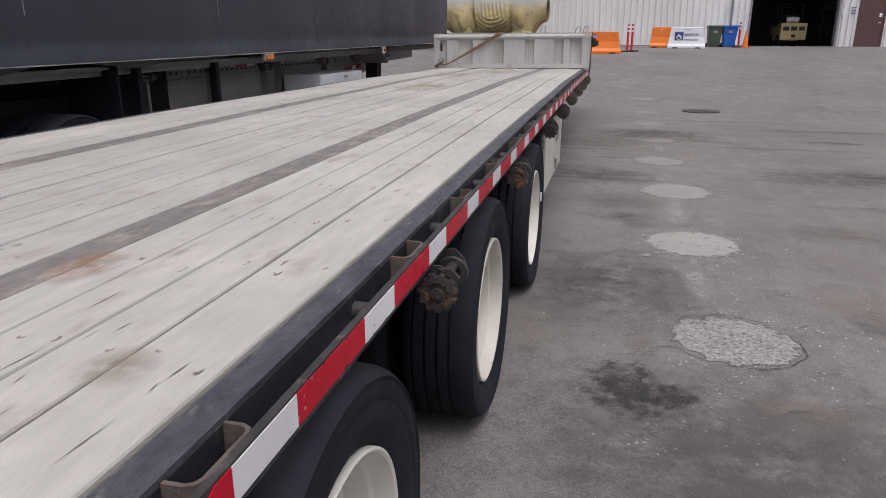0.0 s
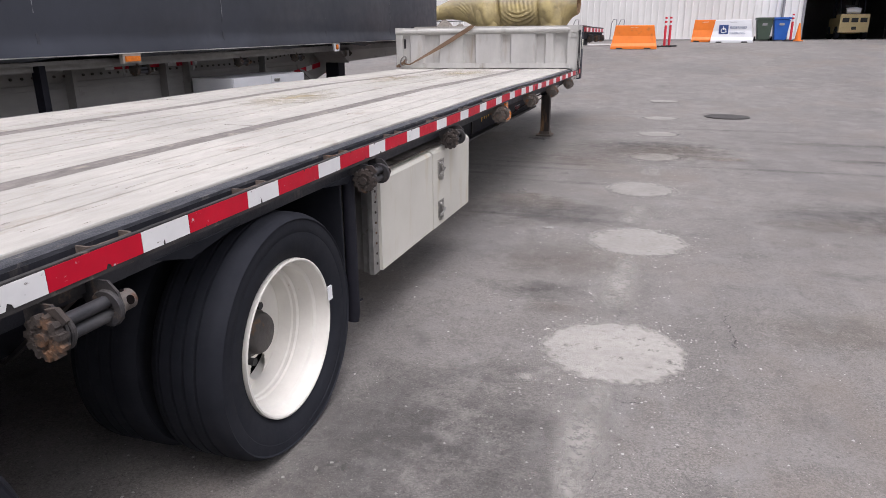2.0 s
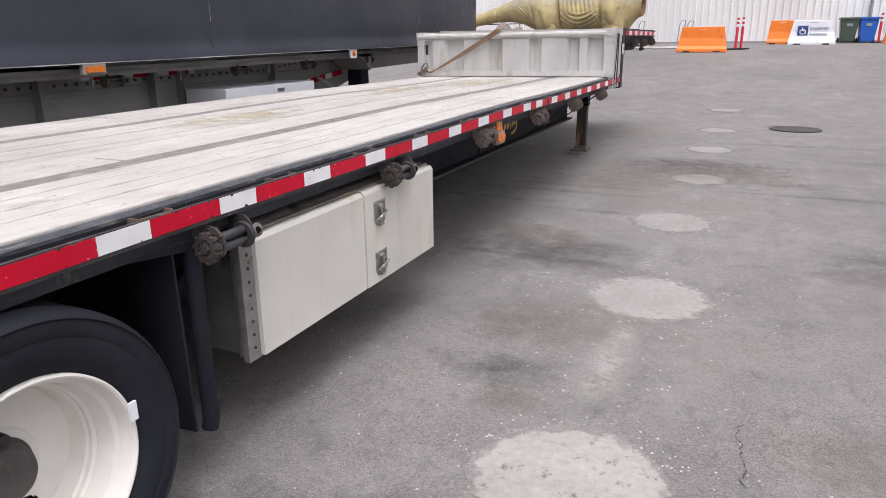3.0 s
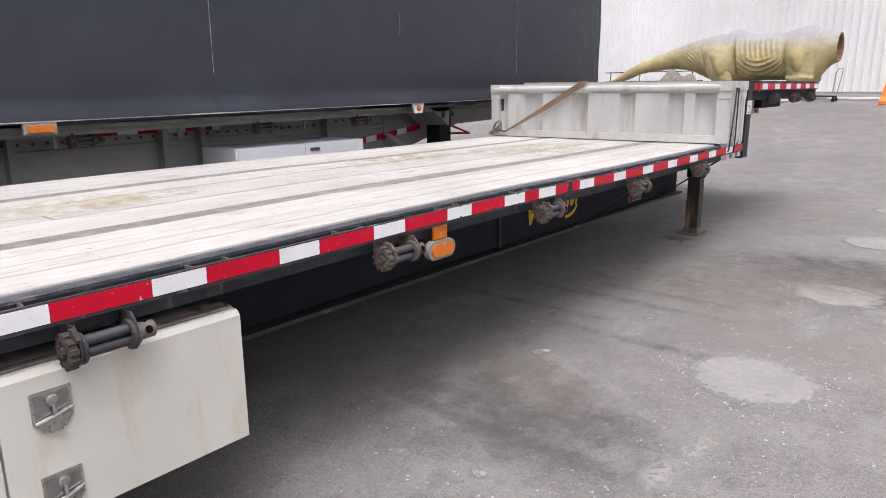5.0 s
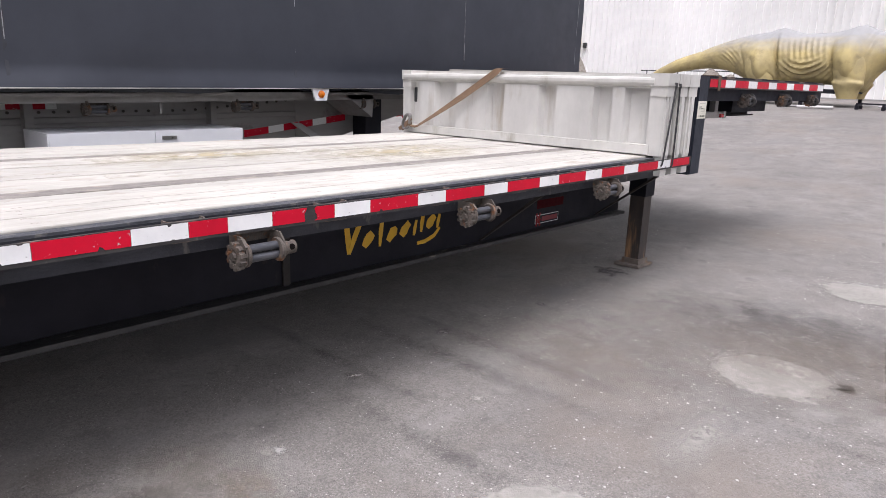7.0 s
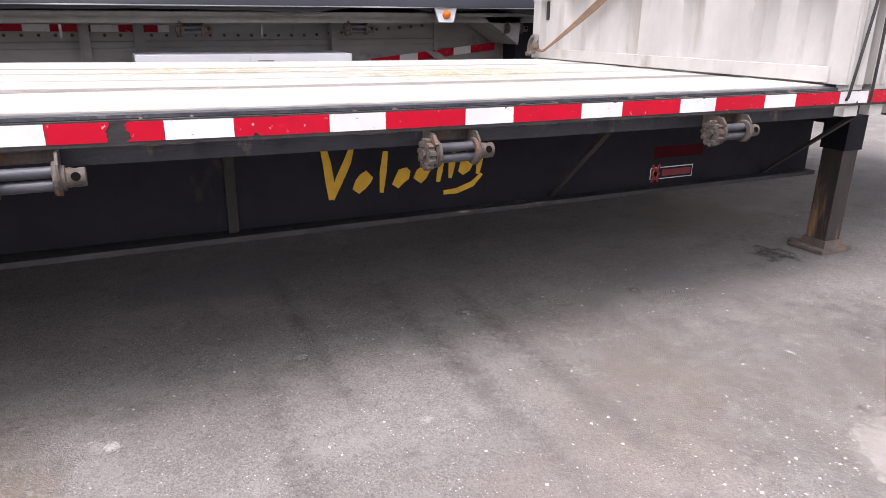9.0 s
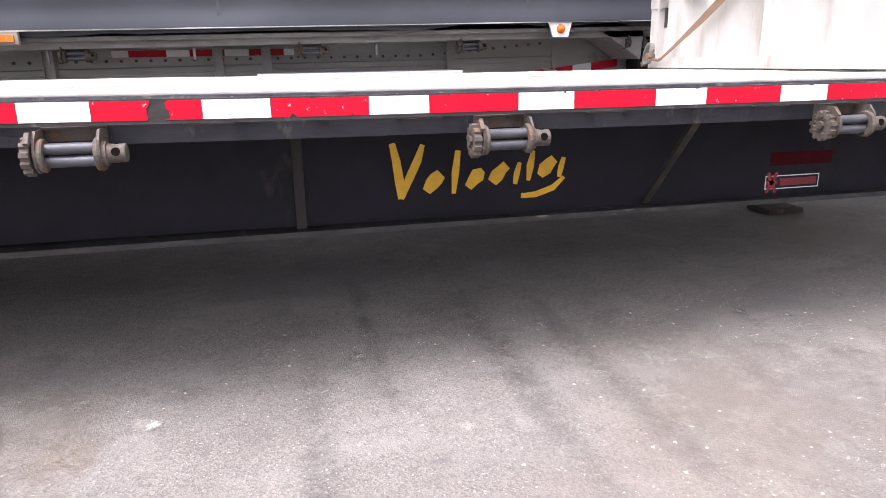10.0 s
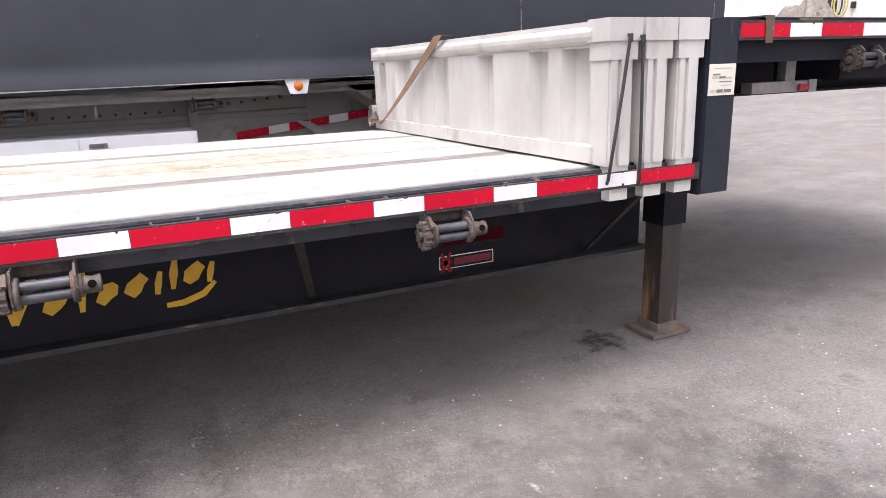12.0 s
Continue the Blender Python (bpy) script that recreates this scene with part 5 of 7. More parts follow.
# the ratchet: a flat steel loop, leaning, over a bundle of folded webbing
bm = bmesh.new()
loop = [(math.pi * 2 * i / 20, 1) for i in range(20)]
rings = []
for t, _ in loop:
    c, e = math.cos(t), math.sin(t)
    rings.append([bm.verts.new((-2.435 + 0.045 * r * c + 0.022 * r * e, 12.425 + dy, 1.095 + 0.072 * r * e)) for r, dy in ((1, -0.018), (1, 0.018), (0.80, 0.018), (0.80, -0.018))])
for i in range(20):
    p, q = rings[i], rings[(i + 1) % 20]
    for j in range(4):
        bm.faces.new((p[j], q[j], q[(j + 1) % 4], p[(j + 1) % 4]))
part("ratchet_frame", bm, GALV, strap, "steel ratchet", smooth=False)
bm = bmesh.new()
for x0, x1, z0, z1, y in ((-2.545, -2.44, 1.005, 1.075, 12.440), (-2.52, -2.40, 1.004, 1.10, 12.448), (-2.50, -2.385, 1.006, 1.125, 12.434)):
    q = Vector((-(z1 - z0), 0, x1 - x0)).normalized() * 0.016
    p0, p1 = Vector((x0, y, z0 + 0.014)), Vector((x1, y, z1))
    plate(bm, [p0 + q, p1 + q, p1 - q, p0 - q], (0, -0.008, 0))
tube(bm, [(-2.42, 12.402, 1.075), (-2.42, 12.455, 1.075)], 0.022, 12)
tube(bm, [(-2.42, 12.440, 1.06), (-2.36, 12.455, 1.05), (-2.33, 12.460, 1.06)], 0.010, 8)
part("strap_roll", bm, STRAP, strap)
cords = ((12.572, 1.495, 12.49, 0.965), (12.632, 1.49, 12.645, 0.95))
for y0, z0, y1, z1 in cords:
    bm = bmesh.new()
    tube(bm, [(0.012, y0, z0), (0.014, (2 * y0 + y1) / 3, z0 - 0.18), (0.014, (y0 + 2 * y1) / 3, z1 + 0.18), (0.012, y1, z1), (0.004, y1, z1 - 0.015)], 0.0065, 8)
    tube(bm, [(0.004, y0, z0 + 0.004), (0.014, y0, z0 + 0.008), (0.014, y0, z0 - 0.02)], 0.009, 8)
    single("rubber_cord", bm, CORD, "black rubber tie cord stretched over a panel post", "cord", "rubber cords", smooth=True)


# ---- the curtain-sided trailer beside it ----
def climb(y):
    return 0.011 * (y - 8) - 0.0674


curtain = thing("curtain_side_trailer", (-4.55, 6, 0), "long trailer with black vinyl curtain side and aluminium frame", "trailer")
CX, CEND = -3.35, 16.66
SEAM = surf("scuffed_vinyl_seam", (0.020, 0.022, 0.029), (0.035, 0.037, 0.045), 0.6, scale=5, stretch=(1, 1, 3), dirt=(0.16, 0.16, 0.17), dirt_amount=0.12, dirt_scale=7, dirt_stretch=(1, 1, 1.5))
# the curtain, with soft waves between the posts, and its welded seams
bm = bmesh.new()
ys = [-14 + (CEND + 14) * i / 150 for i in range(151)]
zs = [1.375, 1.39, 1.43, 1.46, 1.50, 1.54, 1.60, 1.7, 1.9, 2.1, 2.35, 2.6, 2.85, 3.1, 3.6, 4.05]


def curtain_x(y, z):
    """The vinyl bellies between the posts, is drawn in above the hem and stands out again at the hem."""
    f = ((y - 9.54) / 2.33) % 1.0
    belly = 0.03 * math.sin(math.pi * f) * min(1, (z - 1.37) / 0.3)
    wob = 0.012 * noise.noise((y * 1.1, z * 1.7, 3.0)) + 0.008 * noise.noise((y * 3.0, z * 2.0, 9.0))
    hem = 0.018 * min(1.0, max(-1.0, (1.445 - z) / 0.065)) if z < 1.7 else -0.018
    pinch = -0.012 * math.exp(-(min(f, 1 - f) / 0.05) ** 2) * math.exp(-((z - 1.50) / 0.10) ** 2)
    return CX + belly + wob + hem + pinch + 0.018


cols = [[bm.verts.new((curtain_x(y, z), y, z + climb(y))) for z in zs] for y in ys]
for a, b in zip(cols, cols[1:]):
    for i in range(len(zs) - 1):
        bm.faces.new((a[i], b[i], b[i + 1], a[i + 1]))
part("curtain", bm, VINYL, curtain, "black vinyl side curtain", smooth=True)
SCUFF = surf("white_scuffed_weld", (0.22, 0.225, 0.235), (0.30, 0.305, 0.31), 0.7, scale=30, dirt=(0.03, 0.033, 0.044), dirt_amount=0.62, dirt_scale=5, dirt_stretch=(1, 1, 2), dirt_soft=0.12)
for k in range(-9, 4):
    y = 9.54 + 2.33 * k
    for name, m, w, z0, off in (("curtain_seam", SEAM, 0.012, 1.45, 0.0015), ("scuffed_weld", SCUFF, 0.003, 1.69, 0.0035)):
        bm = bmesh.new()
        rows = [z0 + (4.0 - z0) * i / 24 for i in range(25)]
        pair = [[bm.verts.new((max(curtain_x(yy, z) for yy in (y - 0.02, y, y + 0.02)) + off, yy, z + climb(yy))) for yy in (y - w, y + w)] for z in rows]
        for p, q in zip(pair, pair[1:]):
            bm.faces.new((p[0], p[1], q[1], q[0]))
        thicken(bm, (-0.001, 0, 0))
        part(name, bm, m, curtain)
part("end_panel", boxes((-5.86, CX - 0.02, CEND - 0.02, CEND + 0.04, 1.30, 4.12), bev=0.01), VINYL, curtain)
part("rear_panel", boxes((-5.86, CX - 0.02, -14.04, -13.98, 1.0, 3.8)), VINYL, curtain)
part("far_curtain", boxes((-5.88, -5.85, -14, CEND, 1.2, 4.1)), VINYL, curtain)
part("roof_sheet", box(bmesh.new(), -5.88, CX, -14, CEND, 4.05, 4.09, rise=climb, step=4), VINYL, curtain)
part("deck_floor", box(bmesh.new(), -5.82, CX - 0.12, -14, CEND, 1.33, 1.37, rise=climb, step=4), BLACK, curtain)
# pale edge bead, aluminium side rail and the ragged black skirt behind it
part("edge_bead", box(bmesh.new(), CX - 0.005, CX + 0.034, -14, CEND, 1.366, 1.374, rise=climb, step=4), ALU, curtain, "bright thin metal edge")
bm = bmesh.new()
lo = []
for i in range(161):
    y = -14 + (CEND + 14) * i / 160
    lo.append((y, min(1.366, 1.343 + 0.070 * noise.noise((y * 1.25, 0, 4)) + 0.020 * noise.noise((y * 3.7, 0, 7)))))
for (ya, za), (yb, zb) in zip(lo, lo[1:]):
    bm.faces.new([bm.verts.new(v) for v in ((CX - 0.03, ya, za + climb(ya)), (CX - 0.03, yb, zb + climb(yb)), (CX - 0.03, yb, 1.37 + climb(yb)), (CX - 0.03, ya, 1.37 + climb(ya)))])
bmesh.ops.remove_doubles(bm, verts=bm.verts[:], dist=0.0005)
thicken(bm, (-0.004, 0, 0))
part("skirt", bm, VINYL, curtain)
part("side_rail", box(bmesh.new(), CX - 0.20, CX - 0.12, -14, CEND, 1.300, 1.36, rise=climb, step=4), DIMALU, curtain, "dusty aluminium side rail")
part("side_channel", box(bmesh.new(), CX - 0.30, CX - 0.20, -14, CEND, 1.25, 1.33, rise=climb, step=4), DIMALU, curtain)
# riveted aluminium beams
for x in (-4.15, -5.0):
    bm = bmesh.new()
    prof = [(x - 0.08, 0.62), (x + 0.08, 0.62), (x + 0.08, 0.635), (x + 0.01, 0.635), (x + 0.01, 0.83), (x + 0.016, 0.84), (x + 0.01, 0.85), (x + 0.01, 1.05), (x + 0.018, 1.06), (x + 0.018, 1.10), (x + 0.01, 1.11),
            (x + 0.01, 1.30), (x + 0.08, 1.30), (x + 0.08, 1.315), (x - 0.08, 1.315), (x - 0.08, 1.30), (x - 0.01, 1.30), (x - 0.01, 0.635), (x - 0.08, 0.635)]
    sweep(bm, prof, [7.4, 9.5, 12.4], climb)
    part("beam", bm, ALUD, curtain, "dusty riveted aluminium beam")
    # the same beam goes on in black, its colour standing for the shade beneath
    bm = bmesh.new()
    sweep(bm, prof, [-12, 0, 7.4], climb)
    part("rear_beam", bm, BLACK, curtain)
    bm = bmesh.new()
    plate(bm, [(x, 12.4, 0.66), (x, 13.9, 1.02), (x, 16.5, 1.08), (x, 16.5, 1.38), (x, 12.4, 1.34)], (0.02, 0, 0))
    part("beam_neck", bm, ALUD, curtain)
bm = bmesh.new()
for i in range(70):
    y = 5.0 + 0.112 * i
    z = 1.100 + 0.004 * (y - 9) + (0.08 * (y - 11.2) if y > 11.2 else 0)
    if y < 12.3:
        tube(bm, [(-4.14, y, z), (-4.126, y, z)], 0.0125, 8)
tagged(part("rivets", bm, HUB, curtain), kind="stuff")
for y0, y1, red in ((8.63, 8.757, 0), (8.757, 9.045, 1), (9.045, 9.225, 0), (9.225, 9.50, 1), (9.50, 9.695, 0), (9.695, 9.98, 1), (9.98, 10.065, 0)):
    tape_piece(y0, y1, red, -4.127, 1.128, 1.180, curtain, None, int(y0 * 50))
for y0, y1, m in ((11.755, 12.036, RED), (12.036, 12.22, WHITE), (12.22, 12.40, RED), (12.42, 12.592, RED), (12.592, 12.776, WHITE), (12.776, 13.04, RED)):
    z0, z1 = 0.838 + 0.112 * (y0 - 11.755), 0.838 + 0.112 * (y1 - 11.755)
    bm = bmesh.new()
    plate(bm, [(-4.09, y0, z0), (-4.09, y1, z1), (-4.09, y1, z1 + 0.07), (-4.09, y0, z0 + 0.07)], (0.003, 0, 0))
    part("tape_strip", bm, m, curtain)
# uprights and winches below the rail
up = mesh_of("bracket", boxes((-0.07, 0.0, -0.034, 0.036, 0.55, 1.25), (-0.09, 0.03, -0.040, -0.033, 0.55, 1.25), bev=0.004), ALUD)
for y in (6.98, 8.18, 9.45, 9.836, 11.42):
    put("bracket", up, curtain, "", (-4.07, y, climb(y)))
tee = mesh_of("hook_tee", boxes((-0.03, 0.0, -0.072, 0.072, 0.0, 0.045), (-0.02, -0.008, -0.009, 0.009, -0.10, 0.0)), DIMALU)
for y in (6.9, 8.316, 9.32, 10.695):
    put("hook_tee", tee, curtain, "", (CX - 0.24, y, 1.253 + climb(y)))
for y in (6.3, 8.52, 10.19, 11.47, 12.95):
    w = winch((CX - 0.22, y, 1.21 + climb(y)), curtain, True)
# marker lamps
for y, big in ((8.125, 1), (12.14, 0), (4.2, 1), (0.3, 0)):
    if big:
        la = part("marker_lamp", boxes((CX - 0.01, CX + 0.03, y - 0.108, y + 0.108, 1.285 + climb(y), 1.372 + climb(y)), bev=0.02), HOUSING, curtain, "amber marker lamp in a pale housing")
        part("lens", boxes((CX + 0.03, CX + 0.045, y - 0.085, y + 0.085, 1.300 + climb(y), 1.345 + climb(y)), bev=0.015), AMBER, la)
    else:
        bm = bmesh.new()
        z = 1.372 + climb(y)
        plate(bm, [(CX + 0.0, y - 0.10, z), (CX, y + 0.10, z), (CX, y + 0.07, z - 0.115), (CX, y - 0.06, z - 0.115)], (0.02, 0, 0))
        la = part("marker_lamp", bm, PLASTICW, curtain, "round amber marker lamp on a white plate")
        bm = lathe(bmesh.new(), [(0.0, 0.036), (0.012, 0.034), (0.02, 0.02), (0.022, 0.0005)], 20)
        part("lens", bm, AMBER, la, "", (CX + 0.02, y + 0.005, z - 0.055), True)
# white tool box slung under the side
cb = part("tool_box", boxes((-3.99, -3.455, 9.765, 11.365, 0.50, 0.988), bev=0.006), PLASTICW, curtain, "clean white tool box")
part("tool_box_lid", boxes((-3.47, -3.445, 9.775, 10.555, 0.51, 0.983), (-3.47, -3.445, 10.565, 11.355, 0.51, 0.983), bev=0.004), PLASTICW, cb)
part("latch", boxes((-3.445, -3.435, 10.62, 10.74, 0.915, 0.945), bev=0.003), CHROME, cb)
# landing leg, braces and wheels
part("landing_leg", boxes((-4.02, -3.80, 13.1, 13.33, 0.1, 1.36), bev=0.01), BLACK, curtain)
part("foot_plate", boxes((-4.1, -3.72, 13.0, 13.42, 0.0, 0.1), bev=0.01), BLACK, curtain)
part("landing_leg", boxes((-5.55, -5.32, 12.74, 12.97, 0.0, 1.36), bev=0.01), POSTRED, curtain)
bm = bmesh.new()
plate(bm, [(-4.04, 12.26, 0.985), (-4.04, 12.40, 0.965), (-3.96, 12.64, 0.80), (-3.96, 12.50, 0.80)], (0.02, 0, 0))
part("brace", bm, ALUD, curtain)
for pts in (((-5.0, 14.69, 0.955), (-5.0, 15.15, 1.01)), ((-5.0, 14.80, 0.94), (-5.0, 15.33, 0.785)), ((-5.0, 14.84, 0.80), (-5.0, 15.36, 0.775)), ((-5.0, 15.15, 1.02), (-5.0, 15.15, 0.94))):
    part("brace", tube(bmesh.new(), pts, 0.017, 8), POSTRED, curtain, "red steel brace")
bm = bmesh.new()
plate(bm, [(CX - 0.2, 12.55, 1.32), (CX - 0.2, 13.0, 1.32), (CX - 0.2, 12.98, 1.05)], (-0.5, 0, 0))
part("gusset", bm, DIMALU, curtain)
for y in (4.0, 5.25):
    at = (CX - 0.03, y, 0.462)
    w = put("wheel", WHEEL[0], curtain, "black tyres", at)
    put("inner_tyre", WHEEL[0], w, "", at).location = (-0.31, 0, 0)
    put("rim", WHEEL[1], w, "", at)
    put("brake_drum", WHEEL[5], w, "", at)
part("axle_frame", boxes((-5.4, -3.9, 3.5, 5.8, 0.5, 1.0)), BLACK, curtain)
bm = boxes((-3.95, CX - 0.06, 5.75, 5.77, 0.35, 1.25))
part("mud_flap", bm, TYRE, curtain)
for y in (6.1, 7.3):
    part("hanger", boxes((CX - 0.22, CX - 0.14, y, y + 0.06, 0.7, 1.28)), BLACK, curtain)

# ---- the warehouse ----
WY, WB, WT = 39.0, 1.2, 8.5
DOORX = (6.75, 10.64)
MANX = (11.58, 12.62)
wall = thing("wall_north", (0, WY, WB), "white ribbed metal warehouse wall", "wall", kind="structure")


def ribbed(w, h):
    """A sheet of cladding with one standing rib each 0.3 m."""
    bm = bmesh.new()
    k = max(1, round(w / 0.305))
    pts = []
    for i in range(k):
        a = w * i / k
        s = w / k / 0.305
        pts += [(a, 0), (a + 0.11 * s, 0), (a + 0.118 * s, -0.065), (a + 0.168 * s, -0.065), (a + 0.176 * s, 0)]
    pts.append((w, 0))
    lo = [bm.verts.new((x, y, 0)) for x, y in pts]
    hi = [bm.verts.new((x, y, h)) for x, y in pts]
    for i in range(len(pts) - 1):
        bm.faces.new((lo[i], lo[i + 1], hi[i + 1], hi[i]))
    return mesh_of("cladding_sheet", bm, CLAD)


full = ribbed(0.915, WT - WB)
x = DOORX[0] - 0.10 - 0.915
while x > -34:
    put("cladding_sheet", full, wall, "", (x, WY, WB))
    x -= 0.915
put("cladding_sheet", ribbed(DOORX[1] - DOORX[0] + 0.2, WT - 5.9), wall, "", (DOORX[0] - 0.1, WY, 5.9))
put("cladding_sheet", ribbed(MANX[0] - DOORX[1] - 0.15, WT - WB), wall, "", (DOORX[1] + 0.1, WY, WB))
put("cladding_sheet", ribbed(MANX[1] - MANX[0] + 0.1, WT - 3.5), wall, "", (MANX[0] - 0.05, WY, 3.5))
put("cladding_sheet", ribbed(1.9, WT - WB), wall, "", (MANX[1] + 0.05, WY, WB))
part("corner_trim", boxes((14.6, 14.75, WY - 0.05, WY + 0.2, WB, WT)), CLAD, wall)
for x in (DOORX[0] - 0.1, DOORX[1]):
    part("door_jamb", boxes((x, x + 0.1, WY - 0.05, WY + 0.35, WB, 5.9)), GREYPIPE, wall)
part("door_lintel", boxes((DOORX[0] - 0.1, DOORX[1] + 0.1, WY - 0.05, WY + 0.35, 5.8, 5.95)), GREYPIPE, wall)
part("wall_backing", boxes((-34, DOORX[0] - 0.1, WY + 0.05, WY + 0.25, WB, WT), (DOORX[1] + 0.1, 14.6, WY + 0.05, WY + 0.25, WB, WT),
                           (DOORX[0] - 0.1, DOORX[1] + 0.1, WY + 0.05, WY + 0.25, 5.95, WT)), DARKROOM, wall)
bm = bmesh.new()
tube(bm, [(5.84, WY - 0.09, WB + 0.15), (5.84, WY - 0.09, WT)], 0.06, 10)
part("downpipe", bm, GREYPIPE, wall, "grey rainwater pipe", smooth=True)
part("plinth", boxes((-34, DOORX[0] - 0.1, WY - 0.45, WY + 0.1, 0.9, WB + 0.05), bev=0.01), KERB, wall, "low concrete kerb along the wall")
part("notice", boxes((10.80, 10.97, WY - 0.075, WY - 0.06, 2.65, 2.95)), PLASTICW, wall, "white paper notice")
for i in range(3):
    part("print_bar", boxes((11.15, 11.42, WY - 0.045, WY - 0.036, 2.95 - 0.12 * i, 3.0 - 0.12 * i)), SIGNINK, wall)
part("wall_switch", boxes((13.2, 13.28, WY - 0.08, WY - 0.04, 2.0, 2.2)), IRON, wall)
part("side_wall", boxes((14.5, 14.7, WY + 0.25, WY + 25, WB, WT), (-34.2, -34, WY, WY + 25, WB, WT)), CLAD, wall)
part("roof", boxes((-34.2, 14.75, WY, WY + 25, WT, WT + 0.1)), GREYPIPE, wall)
part("back_wall", boxes((-34, 14.5, WY + 24.8, WY + 25, WB, WT)), DARKROOM, wall)
part("inner_wall", boxes((3.0, 3.2, WY + 0.25, WY + 24.8, WB, WT), (14.2, 14.4, WY + 0.25, WY + 24.8, WB, WT), (3.2, 14.2, WY + 0.3, WY + 24.8, WT - 0.3, WT - 0.2)), DARKROOM, wall)
door = tagged(put("door_1", mesh_of("door_1", boxes((MANX[0], MANX[1], WY - 0.02, WY + 0.04, WB, 3.45), bev=0.01), BROWN), None), "dark brown metal personnel door, closed", "door", kind="structure")
part("door_frame", boxes((MANX[0] - 0.07, MANX[0], WY - 0.05, WY + 0.06, WB, 3.52), (MANX[1], MANX[1] + 0.07, WY - 0.05, WY + 0.06, WB, 3.52), (MANX[0], MANX[1], WY - 0.05, WY + 0.06, 3.452, 3.52)), BROWN, door)
bm = bmesh.new()
tube(bm, [(MANX[1] - 0.1, WY - 0.02, 2.3), (MANX[1] - 0.1, WY - 0.08, 2.3), (MANX[1] - 0.22, WY - 0.08, 2.3)], 0.018, 8)
part("door_handle", bm, CHROME, door)
part("door_notice", boxes((MANX[1] - 0.2, MANX[1] - 0.08, WY - 0.026, WY - 0.02, 2.55, 2.72)), PLASTICW, door)
# yard fence and pale unit beyond the corner
fence = thing("fence", (18, 40.5, WB), "grey mesh fence on steel posts", "fence")
for i in range(8):
    bm = bmesh.new()
    tube(bm, [(15.1 + 2.4 * i, 40.5, WB), (15.1 + 2.4 * i, 40.5, 4.2)], 0.05, 8)
    part("post", bm, GREYPIPE, fence)
for z in (1.5, 2.1, 2.7, 3.3, 3.9):
    bm = bmesh.new()
    tube(bm, [(14.8, 40.5, z), (32, 40.5, z)], 0.02, 6)
    part("rail", bm, GREYPIPE, fence)

# forklift in the doorway
fl = thing("forklift", (9.5, 43, WB), "dusty yellow forklift parked inside the doorway", "forklift")
fx, fy = 9.33, 42.0
part("counterweight", boxes((fx - 0.62, fx + 0.62, fy - 0.5, fy + 0.5, WB + 0.32, WB + 1.15), bev=0.12), LIFT, fl)
part("body", boxes((fx - 0.62, fx + 0.62, fy + 0.4, fy + 2.0, WB + 0.25, WB + 1.0), bev=0.06), LIFT, fl)
for dx in (-0.38, 0.0, 0.38):
    part("vent", boxes((fx + dx - 0.14, fx + dx + 0.14, fy - 0.53, fy - 0.49, WB + 0.78, WB + 0.98), bev=0.01), CORD, fl)
part("tow_pin", boxes((fx - 0.10, fx + 0.10, fy - 0.54, fy - 0.48, WB + 0.44, WB + 0.58), bev=0.01), CORD, fl)
bm = bmesh.new()
for dx in (-0.52, 0.52):
    tube(bm, [(fx + dx, fy + 0.25, WB + 1.1), (fx + dx, fy + 0.45, WB + 2.15), (fx + dx, fy + 1.6, WB + 2.15), (fx + dx, fy + 1.8, WB + 1.0)], 0.035, 8)
for k in range(5):
    tube(bm, [(fx - 0.52, fy + 0.5 + 0.27 * k, WB + 2.15), (fx + 0.52, fy + 0.5 + 0.27 * k, WB + 2.15)], 0.022, 6)
part("overhead_guard", bm, BLACK, fl)
bm = bmesh.new()
for dx in (-0.38, 0.38):
    box(bm, fx + dx - 0.06, fx + dx + 0.06, fy + 2.05, fy + 2.2, WB + 0.1, WB + 2.3)
part("mast", bm, BLACK, fl)
bm = bmesh.new()
tube(bm, [(fx - 0.3, fy + 0.1, WB + 1.3), (fx, fy + 0.1, WB + 1.34), (fx + 0.3, fy + 0.1, WB + 1.3)], 0.15, 14)
part("gas_bottle", bm, PLASTICW, fl, "white gas bottle", smooth=True)
wm = mesh_of("wheel", lathe(bmesh.new(), [(-0.1, 0.12), (-0.1, 0.28), (-0.08, 0.30), (0.08, 0.30), (0.1, 0.28), (0.1, 0.12), (0.06, 0.1), (0.06, 0.001)], 28), TYRE, True)
for dx in (-0.58, 0.58):
    for dy in (0.05, 1.7):
        put("wheel", wm, fl, "", (fx + dx, fy + dy, WB + 0.30))
part("seat", boxes((fx - 0.25, fx + 0.25, fy + 0.7, fy + 1.2, WB + 1.0, WB + 1.15), (fx - 0.25, fx + 0.25, fy + 0.55, fy + 0.7, WB + 1.1, WB + 1.6), bev=0.03), CORD, fl)
rk = thing("storage_rack", (12.6, 44, WB), "steel storage rack in the dark interior", "rack")
bm = bmesh.new()
for x in (11.2, 12.3, 13.4):
    box(bm, x, x + 0.06, 44, 44.06, WB, WB + 2.4)
for z in (0.5, 1.2, 1.9):
    box(bm, 11.2, 13.46, 44, 44.4, WB + z, WB + z + 0.05)
part("rack_frame", bm, IRON, rk)


